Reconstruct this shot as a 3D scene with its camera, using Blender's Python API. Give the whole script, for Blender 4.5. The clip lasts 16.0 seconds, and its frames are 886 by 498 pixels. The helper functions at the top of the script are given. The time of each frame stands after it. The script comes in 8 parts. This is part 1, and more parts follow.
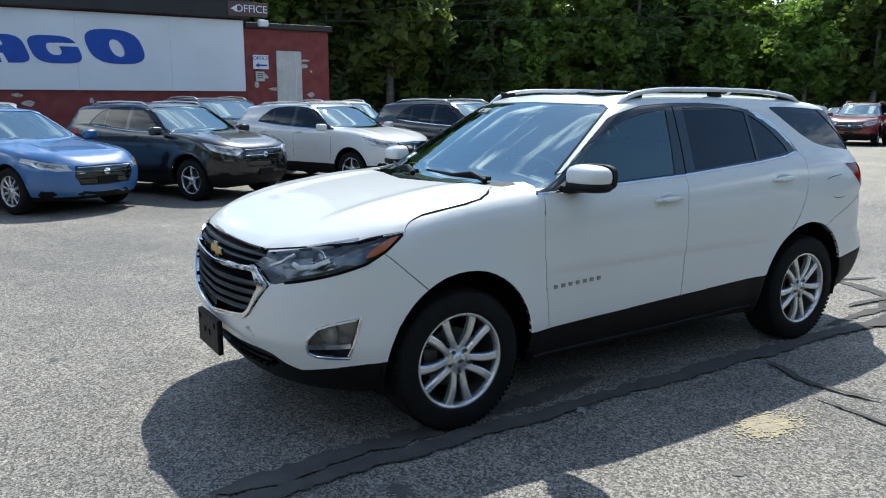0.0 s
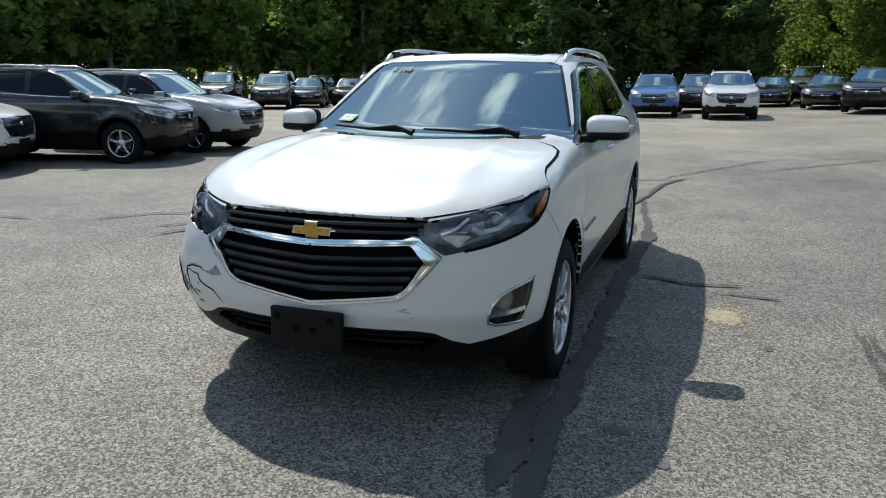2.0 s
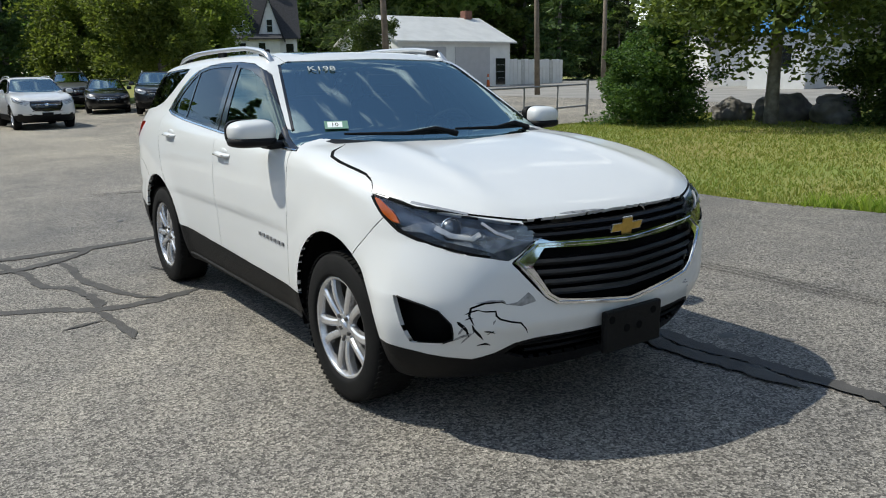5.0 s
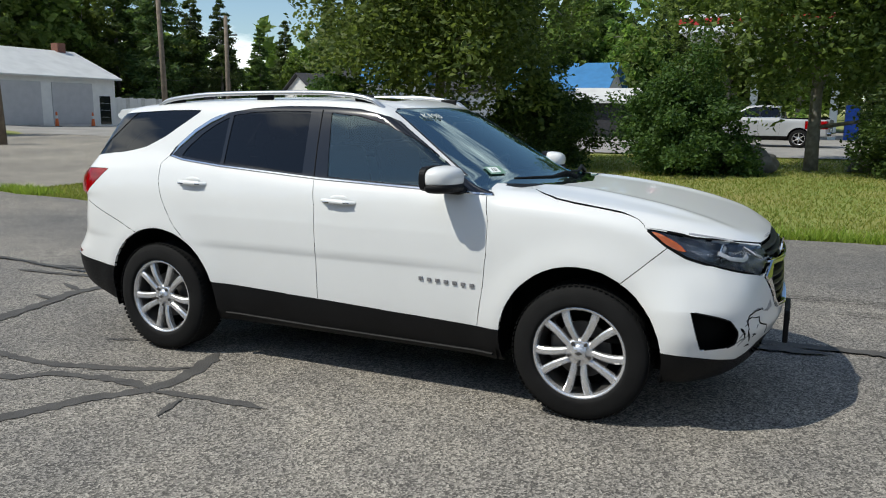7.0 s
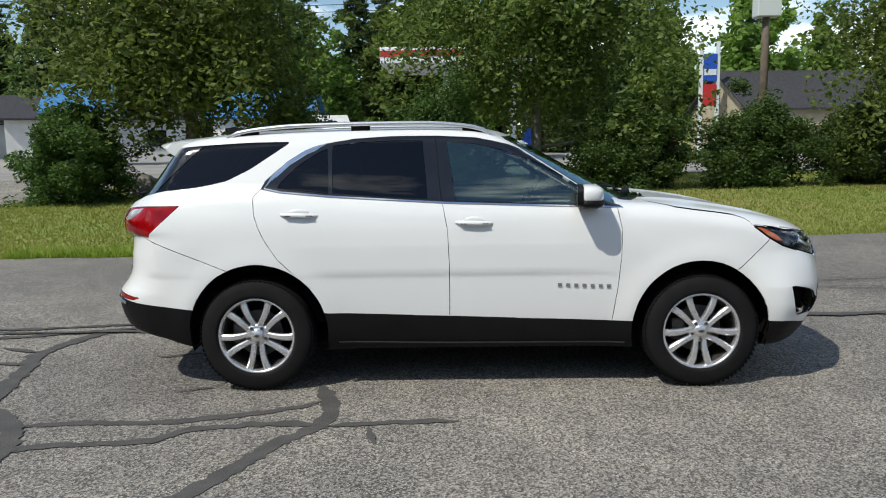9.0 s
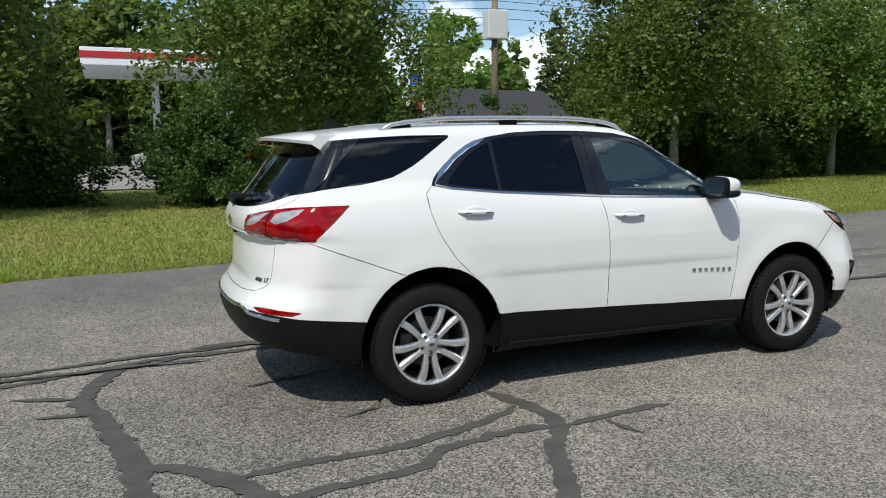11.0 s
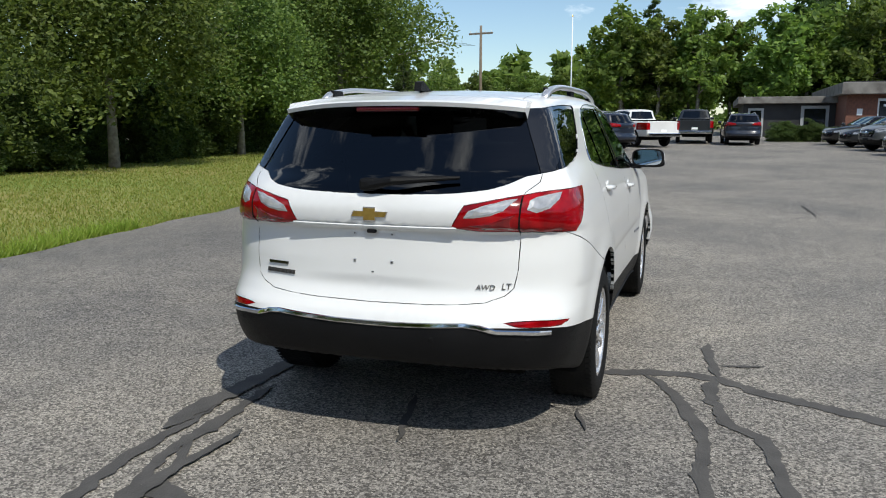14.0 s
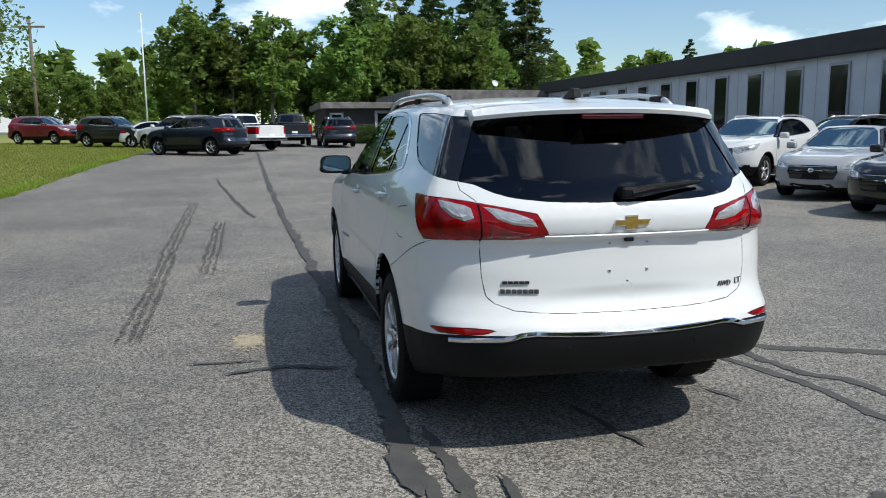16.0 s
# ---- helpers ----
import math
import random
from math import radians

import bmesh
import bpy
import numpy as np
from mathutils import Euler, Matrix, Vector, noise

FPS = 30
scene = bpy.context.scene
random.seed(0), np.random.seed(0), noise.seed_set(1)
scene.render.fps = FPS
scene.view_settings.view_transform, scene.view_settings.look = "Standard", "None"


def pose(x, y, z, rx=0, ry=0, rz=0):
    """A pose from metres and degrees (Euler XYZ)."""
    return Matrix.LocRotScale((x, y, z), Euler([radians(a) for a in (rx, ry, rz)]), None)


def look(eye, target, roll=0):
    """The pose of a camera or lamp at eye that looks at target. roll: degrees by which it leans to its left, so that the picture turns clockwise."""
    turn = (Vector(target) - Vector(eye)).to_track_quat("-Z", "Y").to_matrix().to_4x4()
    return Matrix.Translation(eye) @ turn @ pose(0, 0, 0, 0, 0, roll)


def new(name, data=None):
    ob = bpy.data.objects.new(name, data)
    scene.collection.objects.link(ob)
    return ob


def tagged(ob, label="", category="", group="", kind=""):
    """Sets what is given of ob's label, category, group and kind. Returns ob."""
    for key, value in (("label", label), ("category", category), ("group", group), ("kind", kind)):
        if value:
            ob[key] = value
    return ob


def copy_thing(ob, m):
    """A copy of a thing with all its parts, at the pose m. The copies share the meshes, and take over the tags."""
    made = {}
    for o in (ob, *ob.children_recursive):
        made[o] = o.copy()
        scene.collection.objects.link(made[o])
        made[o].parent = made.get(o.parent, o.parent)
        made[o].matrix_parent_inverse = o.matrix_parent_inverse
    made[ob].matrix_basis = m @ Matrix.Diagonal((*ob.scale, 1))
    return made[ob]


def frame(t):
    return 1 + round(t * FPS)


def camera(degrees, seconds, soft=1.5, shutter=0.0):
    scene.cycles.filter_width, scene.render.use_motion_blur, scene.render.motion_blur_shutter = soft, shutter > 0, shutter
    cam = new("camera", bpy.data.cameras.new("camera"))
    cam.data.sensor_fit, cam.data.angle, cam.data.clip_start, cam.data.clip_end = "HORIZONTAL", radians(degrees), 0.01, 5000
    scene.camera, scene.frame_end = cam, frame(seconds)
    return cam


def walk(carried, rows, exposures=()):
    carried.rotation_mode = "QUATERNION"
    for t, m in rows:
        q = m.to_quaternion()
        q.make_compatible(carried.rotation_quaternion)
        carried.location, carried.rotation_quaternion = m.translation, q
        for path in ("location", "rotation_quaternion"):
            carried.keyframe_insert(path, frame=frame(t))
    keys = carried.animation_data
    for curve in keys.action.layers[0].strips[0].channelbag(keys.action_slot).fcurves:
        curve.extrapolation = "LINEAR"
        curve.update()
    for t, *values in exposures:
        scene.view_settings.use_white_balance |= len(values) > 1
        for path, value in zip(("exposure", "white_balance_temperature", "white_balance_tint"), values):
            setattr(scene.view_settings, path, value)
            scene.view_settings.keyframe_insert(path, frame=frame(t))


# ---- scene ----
cam = camera(59.8, 16.0, soft=1.05)
PATH = [
    (0, (3.321, 3.791, 1.573), (2.263, 2.137, 1.192), 0.1),
    (0.5, (3.885, 3.304, 1.549), (2.574, 1.847, 1.15), 0.1),
    (1, (4.35, 2.76, 1.533), (2.823, 1.536, 1.12), 0.2),
    (1.5, (4.758, 2.184, 1.502), (3.054, 1.227, 1.074), 0.2),
    (2, (4.995, 1.587, 1.476), (3.163, 0.919, 1.032), 0.3),
    (2.5, (5.182, 0.966, 1.458), (3.266, 0.612, 1.008), 0.2),
    (3, (5.234, 0.26, 1.444), (3.288, 0.228, 0.982), 0.6),
    (5.5, (3.897, -3.011, 1.47), (2.479, -1.668, 1.041), -1.0),
    (6, (3.367, -3.58, 1.486), (2.152, -2.045, 1.076), -0.4),
    (6.5, (2.821, -4.09, 1.501), (1.813, -2.405, 1.123), 0.3),
    (7, (2.279, -4.513, 1.51), (1.459, -2.721, 1.168), 0.5),
    (7.5, (1.742, -4.902, 1.506), (1.109, -3.03, 1.199), 0.1),
    (8, (1.114, -5.192, 1.52), (0.682, -3.261, 1.229), -0.4),
    (8.5, (0.502, -5.408, 1.516), (0.273, -3.441, 1.236), -0.8),
    (9, (-0.158, -5.491, 1.52), (-0.18, -3.51, 1.243), -0.8),
    (9.5, (-0.836, -5.495, 1.476), (-0.655, -3.521, 1.206), -0.6),
    (10, (-1.59, -5.367, 1.463), (-1.211, -3.421, 1.197), -0.4),
    (12.5, (-4.525, -3.409, 1.412), (-3.131, -2.0, 1.146), -0.5),
    (13, (-4.893, -2.741, 1.417), (-3.305, -1.558, 1.135), -0.0),
    (13.5, (-5.171, -2.074, 1.414), (-3.421, -1.153, 1.117), 0.1),
    (14, (-5.37, -1.374, 1.411), (-3.499, -0.739, 1.1), 0.1),
    (14.5, (-5.5, -0.679, 1.394), (-3.558, -0.329, 1.071), 0.0),
    (15, (-5.572, 0.08, 1.401), (-3.599, 0.15, 1.076), 0.0),
    (15.5, (-5.519, 0.811, 1.396), (-3.554, 0.607, 1.08), -0.0),
    (16, (-5.323, 1.565, 1.439), (-3.402, 1.099, 1.134), -0.5),
]
walk(cam, [(t, look(eye, target, roll)) for t, eye, target, roll in PATH],
     [(0, 0.66, 6350, 5), (1, 0.46, 6450, 5), (2, 0.29, 6600, 4), (3, 0.25, 6700, 4), (5.5, 0.18, 6720, 5), (8.5, 0.11, 6720, 6), (13, 0.17, 6750, 7), (16, 0.2, 6450, 6)])


# world, sun ---------------------------------------------------------------
SUN_AZ, SUN_EL = -134.0, 51.8          # degrees: from +x towards +y, and above the ground
world = bpy.data.worlds.new("sky")
scene.world = world
world.use_nodes = True
wn, wl = world.node_tree.nodes, world.node_tree.links
wn.clear()


def wnode(kind, **kw):
    n = wn.new(kind)
    for k, v in kw.items():
        n.inputs[k].default_value = v
    return n


sky = wn.new("ShaderNodeTexSky")
sky.sky_type, sky.sun_disc = "NISHITA", False
sky.sun_elevation, sky.sun_rotation = radians(SUN_EL), radians(90.0 - SUN_AZ)
sky.air_density, sky.dust_density, sky.ozone_density = 1.05, 0.25, 4.0
coord = wn.new("ShaderNodeTexCoord")
clouds = wnode("ShaderNodeTexNoise", Scale=3.2, Detail=7.0, Roughness=0.56)
stretch = wn.new("ShaderNodeMapping")
stretch.inputs["Scale"].default_value = (1.0, 1.0, 2.6)
stretch.inputs["Location"].default_value = (0.35, 0.2, 0.0)
wl.new(coord.outputs["Generated"], stretch.inputs["Vector"])
wl.new(stretch.outputs["Vector"], clouds.inputs["Vector"])
ramp = wn.new("ShaderNodeValToRGB")
ramp.color_ramp.elements[0].position, ramp.color_ramp.elements[1].position = 0.53, 0.66
wl.new(clouds.outputs["Fac"], ramp.inputs["Fac"])
tint = wn.new("ShaderNodeMix")
tint.data_type = "RGBA"
tint.inputs["B"].default_value = (13.5, 13.8, 14.2, 1)
wl.new(ramp.outputs["Color"], tint.inputs["Factor"])
wl.new(sky.outputs["Color"], tint.inputs["A"])
back = wnode("ShaderNodeBackground", Strength=0.115)
wl.new(tint.outputs["Result"], back.inputs["Color"])
wout = wn.new("ShaderNodeOutputWorld")
wl.new(back.outputs["Background"], wout.inputs["Surface"])

sun = new("sun", bpy.data.lights.new("sun", "SUN"))
sun.data.energy, sun.data.angle, sun.data.color = 3.6, radians(0.6), (1.0, 0.965, 0.91)
ca, ce = radians(SUN_AZ), radians(SUN_EL)
sun.matrix_world = look((40 * math.cos(ca) * math.cos(ce), 40 * math.sin(ca) * math.cos(ce), 40 * math.sin(ce)), (0, 0, 0))

# materials ------------------------------------------------------------------
def material(name, color, rough=0.5, metal=0.0, vary=0.0, scale=8.0, bump=0.0, bump_scale=60.0, coat=0.0, spec=0.5, color2=None,
             random_amount=0.0, object_color=False, detail=5.0, stretch=None):
    """A surface with stains at one scale and grain and relief at another, in metres."""
    m = bpy.data.materials.new(name)
    m.use_nodes = True
    n, l = m.node_tree.nodes, m.node_tree.links
    b = n["Principled BSDF"]
    b.inputs["Roughness"].default_value, b.inputs["Metallic"].default_value = rough, metal
    b.inputs["Coat Weight"].default_value, b.inputs["Specular IOR Level"].default_value = coat, spec
    b.inputs["Coat Roughness"].default_value = 0.04
    b.inputs["Base Color"].default_value = (*color, 1)
    tc = n.new("ShaderNodeTexCoord")
    src = tc.outputs["Object"]
    if stretch:
        mp = n.new("ShaderNodeMapping")
        mp.inputs["Scale"].default_value = stretch
        l.new(src, mp.inputs["Vector"])
        src = mp.outputs["Vector"]
    base = None
    if object_color:
        info = n.new("ShaderNodeObjectInfo")
        base = info.outputs["Color"]
        l.new(base, b.inputs["Base Color"])
    if vary or color2:
        t = n.new("ShaderNodeTexNoise")
        t.inputs["Scale"].default_value, t.inputs["Detail"].default_value = scale, detail
        l.new(src, t.inputs["Vector"])
        r = n.new("ShaderNodeValToRGB")
        r.color_ramp.elements[0].position, r.color_ramp.elements[1].position = 0.35, 0.68
        l.new(t.outputs["Fac"], r.inputs["Fac"])
        mix = n.new("ShaderNodeMix")
        mix.data_type = "RGBA"
        mix.inputs["A"].default_value = (*color, 1)
        mix.inputs["B"].default_value = (*(color2 or [c * (1 - vary) for c in color]), 1)
        l.new(r.outputs["Color"], mix.inputs["Factor"])
        if base:
            l.new(base, mix.inputs["A"])
            dark = n.new("ShaderNodeMix")
            dark.data_type, dark.blend_type = "RGBA", "MULTIPLY"
            dark.inputs["Factor"].default_value = 1
            dark.inputs["B"].default_value = (1 - vary, 1 - vary, 1 - vary, 1)
            l.new(base, dark.inputs["A"])
            l.new(dark.outputs["Result"], mix.inputs["B"])
        base = mix.outputs["Result"]
        l.new(base, b.inputs["Base Color"])
    if random_amount:
        info = n.new("ShaderNodeObjectInfo")
        hsv = n.new("ShaderNodeHueSaturation")
        mr = n.new("ShaderNodeMapRange")
        mr.inputs["To Min"].default_value, mr.inputs["To Max"].default_value = 1 - random_amount, 1 + random_amount
        l.new(info.outputs["Random"], mr.inputs["Value"])
        l.new(mr.outputs["Result"], hsv.inputs["Value"])
        if base:
            l.new(base, hsv.inputs["Color"])
        else:
            hsv.inputs["Color"].default_value = (*color, 1)
        l.new(hsv.outputs["Color"], b.inputs["Base Color"])
    if bump:
        t2 = n.new("ShaderNodeTexNoise")
        t2.inputs["Scale"].default_value, t2.inputs["Detail"].default_value = bump_scale, 4.0
        l.new(src, t2.inputs["Vector"])
        bp = n.new("ShaderNodeBump")
        bp.inputs["Strength"].default_value, bp.inputs["Distance"].default_value = bump, 0.01
        l.new(t2.outputs["Fac"], bp.inputs["Height"])
        l.new(bp.outputs["Normal"], b.inputs["Normal"])
    return m


def glass(name, tint_color, ior=1.5, rough=0.0, shine=(0.95, 0.97, 1.0)):
    """A pane: what is behind shows through its tint, and it mirrors by its angle."""
    m = bpy.data.materials.new(name)
    m.use_nodes = True
    n, l = m.node_tree.nodes, m.node_tree.links
    n.remove(n["Principled BSDF"])
    tr, gl, fr, mx = n.new("ShaderNodeBsdfTransparent"), n.new("ShaderNodeBsdfGlossy"), n.new("ShaderNodeFresnel"), n.new("ShaderNodeMixShader")
    tr.inputs["Color"].default_value = (*tint_color, 1)
    gl.inputs["Roughness"].default_value = rough
    gl.inputs["Color"].default_value = (*shine, 1)
    fr.inputs["IOR"].default_value = ior
    l.new(fr.outputs["Fac"], mx.inputs["Fac"])
    l.new(tr.outputs[0], mx.inputs[1])
    l.new(gl.outputs[0], mx.inputs[2])
    l.new(mx.outputs[0], n["Material Output"].inputs["Surface"])
    return m


def asphalt_material():
    m = bpy.data.materials.new("asphalt")
    m.use_nodes = True
    n, l = m.node_tree.nodes, m.node_tree.links
    b = n["Principled BSDF"]
    tc = n.new("ShaderNodeTexCoord")

    def tex(kind, scale, detail=3.0):
        t = n.new(kind)
        t.inputs["Scale"].default_value = scale
        if kind == "ShaderNodeTexNoise":
            t.inputs["Detail"].default_value = detail
        l.new(tc.outputs["Object"], t.inputs["Vector"])
        return t

    def ramp2(src, p0, c0, p1, c1):
        r = n.new("ShaderNodeValToRGB")
        r.color_ramp.elements[0].position, r.color_ramp.elements[0].color = p0, (*c0, 1)
        r.color_ramp.elements[1].position, r.color_ramp.elements[1].color = p1, (*c1, 1)
        l.new(src, r.inputs["Fac"])
        return r

    def blend(kind, fac, a, bb):
        x = n.new("ShaderNodeMix")
        x.data_type, x.blend_type = "RGBA", kind
        if isinstance(fac, float):
            x.inputs["Factor"].default_value = fac
        else:
            l.new(fac, x.inputs["Factor"])
        l.new(a, x.inputs["A"])
        l.new(bb, x.inputs["B"])
        return x.outputs["Result"]

    stones = tex("ShaderNodeTexVoronoi", 100.0)
    grain = ramp2(stones.outputs["Color"], 0.25, (0.095, 0.09, 0.083), 0.94, (0.485, 0.46, 0.417))
    fine = ramp2(tex("ShaderNodeTexNoise", 160.0, 2.0).outputs["Fac"], 0.35, (0.5, 0.5, 0.5), 0.7, (1.3, 1.29, 1.27))
    worn = ramp2(tex("ShaderNodeTexNoise", 0.35, 6.0).outputs["Fac"], 0.35, (0.78, 0.78, 0.79), 0.68, (1.2, 1.17, 1.12))
    patch = ramp2(tex("ShaderNodeTexNoise", 2.6, 7.0).outputs["Fac"], 0.35, (0.86, 0.86, 0.87), 0.7, (1.1, 1.09, 1.07))
    c = blend("MULTIPLY", 1.0, grain.outputs["Color"], fine.outputs["Color"])
    c = blend("MULTIPLY", 1.0, c, worn.outputs["Color"])
    c = blend("MULTIPLY", 1.0, c, patch.outputs["Color"])
    # a later, darker strip of paving along the lawn, and a paler lot towards the drive
    sep = n.new("ShaderNodeSeparateXYZ")
    l.new(tc.outputs["Object"], sep.inputs["Vector"])
    edge = tex("ShaderNodeTexNoise", 0.9, 6.0)

    def zone(axis, wander, a0, a1, lo, hi):
        add = n.new("ShaderNodeMath")
        add.operation = "MULTIPLY_ADD"
        add.inputs[1].default_value = wander
        l.new(edge.outputs["Fac"], add.inputs[0])
        l.new(sep.outputs[axis], add.inputs[2])
        mr = n.new("ShaderNodeMapRange")
        mr.interpolation_type = "SMOOTHSTEP"
        mr.inputs["From Min"].default_value, mr.inputs["From Max"].default_value = a0, a1
        l.new(add.outputs[0], mr.inputs["Value"])
        return ramp2(mr.outputs["Result"], 0.0, lo, 1.0, hi)
    c = blend("MULTIPLY", 1.0, c, zone("Y", 2.6, 2.7, 4.4, (1.0, 1.0, 1.0), (0.9, 0.905, 0.915)).outputs["Color"])
    c = blend("MULTIPLY", 1.0, c, zone("X", 4.0, -12.0, -5.0, (1.42, 1.38, 1.28), (1.0, 1.0, 1.0)).outputs["Color"])
    l.new(c, b.inputs["Base Color"])
    b.inputs["Roughness"].default_value = 0.72
    b.inputs["Specular IOR Level"].default_value = 0.3
    bp = n.new("ShaderNodeBump")
    bp.inputs["Strength"].default_value, bp.inputs["Distance"].default_value = 0.55, 0.006
    l.new(stones.outputs["Distance"], bp.inputs["Height"])
    l.new(bp.outputs["Normal"], b.inputs["Normal"])
    return m


ASPHALT = asphalt_material()
SEAL = material("crack_sealant", (0.058, 0.055, 0.052), 0.85, color2=(0.082, 0.078, 0.073), scale=7, bump=0.5, bump_scale=95, detail=9)
GRASS_GROUND = material("turf", (0.17, 0.225, 0.042), 0.95, color2=(0.26, 0.225, 0.07), scale=0.25, bump=0.8, bump_scale=25, detail=9)
SOIL = material("bare_soil", (0.32, 0.24, 0.14), 0.95, vary=0.3, scale=4, bump=0.5)
ROADM = material("pale_road", (0.30, 0.285, 0.26), 0.85, vary=0.25, scale=0.5, bump=0.4, bump_scale=40)
WHITE = material("white_paint", (0.735, 0.742, 0.732), 0.35, spec=0.3, coat=0.75, vary=0.03, scale=1.5)
PAINT = material("car_paint", (0.1, 0.1, 0.1), 0.3, spec=0.4, coat=1.0, object_color=True, vary=0.12, scale=1.2)
PLASTIC = material("black_plastic", (0.007, 0.007, 0.0075), 0.5, spec=0.18, vary=0.3, scale=6, bump=0.25, bump_scale=400)
SLAT = material("dark_grille_slat", (0.006, 0.006, 0.0065), 0.35, spec=0.3, coat=0.1)
GLOSSBLACK = material("gloss_black", (0.008, 0.008, 0.009), 0.12, coat=0.5)
DARK = material("dark_cavity", (0.005, 0.005, 0.005), 0.9, spec=0.1)
RUBBER = material("tyre_rubber", (0.009, 0.009, 0.009), 0.8, spec=0.2, vary=0.4, scale=9, bump=0.2, bump_scale=150)
ALLOY = material("alloy", (0.70, 0.70, 0.71), 0.27, 0.75, vary=0.12, scale=14)
DARKALLOY = material("brake_metal", (0.11, 0.105, 0.10), 0.55, 0.8, vary=0.3, scale=20)
MIRROR = material("mirror_glass", (0.42, 0.45, 0.47), 0.03, 1.0)
CHROME = material("chrome", (0.78, 0.79, 0.80), 0.08, 1.0, vary=0.06, scale=9)
SILVERTRIM = material("satin_rail", (0.66, 0.67, 0.68), 0.3, 0.8)
LETTER = material("grey_letter", (0.30, 0.30, 0.31), 0.4, 0.6)
GOLD = material("gold_badge", (0.62, 0.42, 0.11), 0.28, 0.9, vary=0.2, scale=40)
REDLENS = material("red_lens", (0.34, 0.002, 0.005), 0.1, spec=0.3, coat=0.2, vary=0.55, scale=12)
CLEARLENS = material("clear_lens", (0.52, 0.52, 0.52), 0.12, 0.35, coat=1.0, vary=0.25, scale=30)
DARKLENS = material("deep_red_lens", (0.20, 0.003, 0.005), 0.12, coat=1.0, vary=0.5, scale=30)
DARKRED = material("unlit_brake_lens", (0.06, 0.004, 0.006), 0.15, coat=0.8)
AMBER = material("amber_reflector", (0.42, 0.09, 0.012), 0.15, coat=1.0, vary=0.25, scale=25)
LAMPIN = material("lamp_housing", (0.36, 0.37, 0.39), 0.25, 0.5, vary=0.65, scale=16, coat=0.6)
LAMPGLASS = glass("lamp_cover", (0.92, 0.94, 0.96), 1.55)
PANE = glass("clear_glass", (0.46, 0.58, 0.54), 2.15, shine=(0.80, 0.98, 0.95))
TINTED = glass("tinted_glass", (0.035, 0.036, 0.042), 1.5)
WSGLASS = glass("windscreen_glass", (0.30, 0.42, 0.44), 5.0, shine=(0.76, 0.96, 0.98))
SEAT = material("seat_cloth", (0.035, 0.034, 0.034), 0.85, vary=0.2, scale=30)
DASH = material("dashboard", (0.05, 0.05, 0.05), 0.6)
FADED = material("faded_marker", (0.45, 0.48, 0.47), 0.8)
MARKER = material("white_marker", (0.85, 0.88, 0.86), 0.7)
STICKER = material("green_sticker", (0.16, 0.30, 0.22), 0.5)
SCUFF = material("scuffed_paint", (0.16, 0.165, 0.17), 0.7, color2=(0.45, 0.45, 0.45), scale=35)

# modelling helpers -------------------------------------------------------------
def link_mesh(name, verts, faces, mats, parent=None, label="", normals=None, smooth=True, index=None):
    me = bpy.data.meshes.new(name)
    me.from_pydata([tuple(v) for v in verts], [], [tuple(f) for f in faces])
    for m in (mats if isinstance(mats, (list, tuple)) else [mats]):
        me.materials.append(m)
    if index is not None:
        me.polygons.foreach_set("material_index", index)
    me.polygons.foreach_set("use_smooth", [smooth] * len(me.polygons))
    me.update()
    if normals is not None:
        me.normals_split_custom_set_from_vertices([tuple(v) for v in normals])
    ob = new(name, me)
    if parent:
        ob.parent = parent
    if label:
        tagged(ob, label=label)
    return ob


def part(name, bm, mat, parent=None, label="", smooth=False, at=None):
    me = bpy.data.meshes.new(name)
    bm.to_mesh(me)
    bm.free()
    for m in (mat if isinstance(mat, (list, tuple)) else [mat]):
        me.materials.append(m)
    if smooth:
        me.polygons.foreach_set("use_smooth", [True] * len(me.polygons))
    ob = new(name, me)
    if parent:
        ob.parent = parent
    if at is not None:
        ob.matrix_basis = at
    if label:
        tagged(ob, label=label)
    return ob


def box_bm(x0, y0, z0, x1, y1, z1, bevel=0.0, bm=None, seg=2):
    bm = bm or bmesh.new()
    r = bmesh.ops.create_cube(bm, size=1.0, matrix=Matrix.Translation(((x0 + x1) / 2, (y0 + y1) / 2, (z0 + z1) / 2)) @ Matrix.Diagonal((abs(x1 - x0), abs(y1 - y0), abs(z1 - z0), 1)))
    if bevel:
        es = list({e for v in r["verts"] for e in v.link_edges})
        bmesh.ops.bevel(bm, geom=es, offset=bevel, segments=seg, affect="EDGES", profile=0.5)
    return bm


def cyl_bm(p0, p1, r0, r1=None, seg=16, bm=None, caps=True):
    bm = bm or bmesh.new()
    p0, p1 = Vector(p0), Vector(p1)
    d = p1 - p0
    m = Matrix.Translation((p0 + p1) / 2) @ d.to_track_quat("Z", "Y").to_matrix().to_4x4()
    bmesh.ops.create_cone(bm, cap_ends=caps, segments=seg, radius1=r0, radius2=r0 if r1 is None else r1, depth=d.length, matrix=m)
    return bm


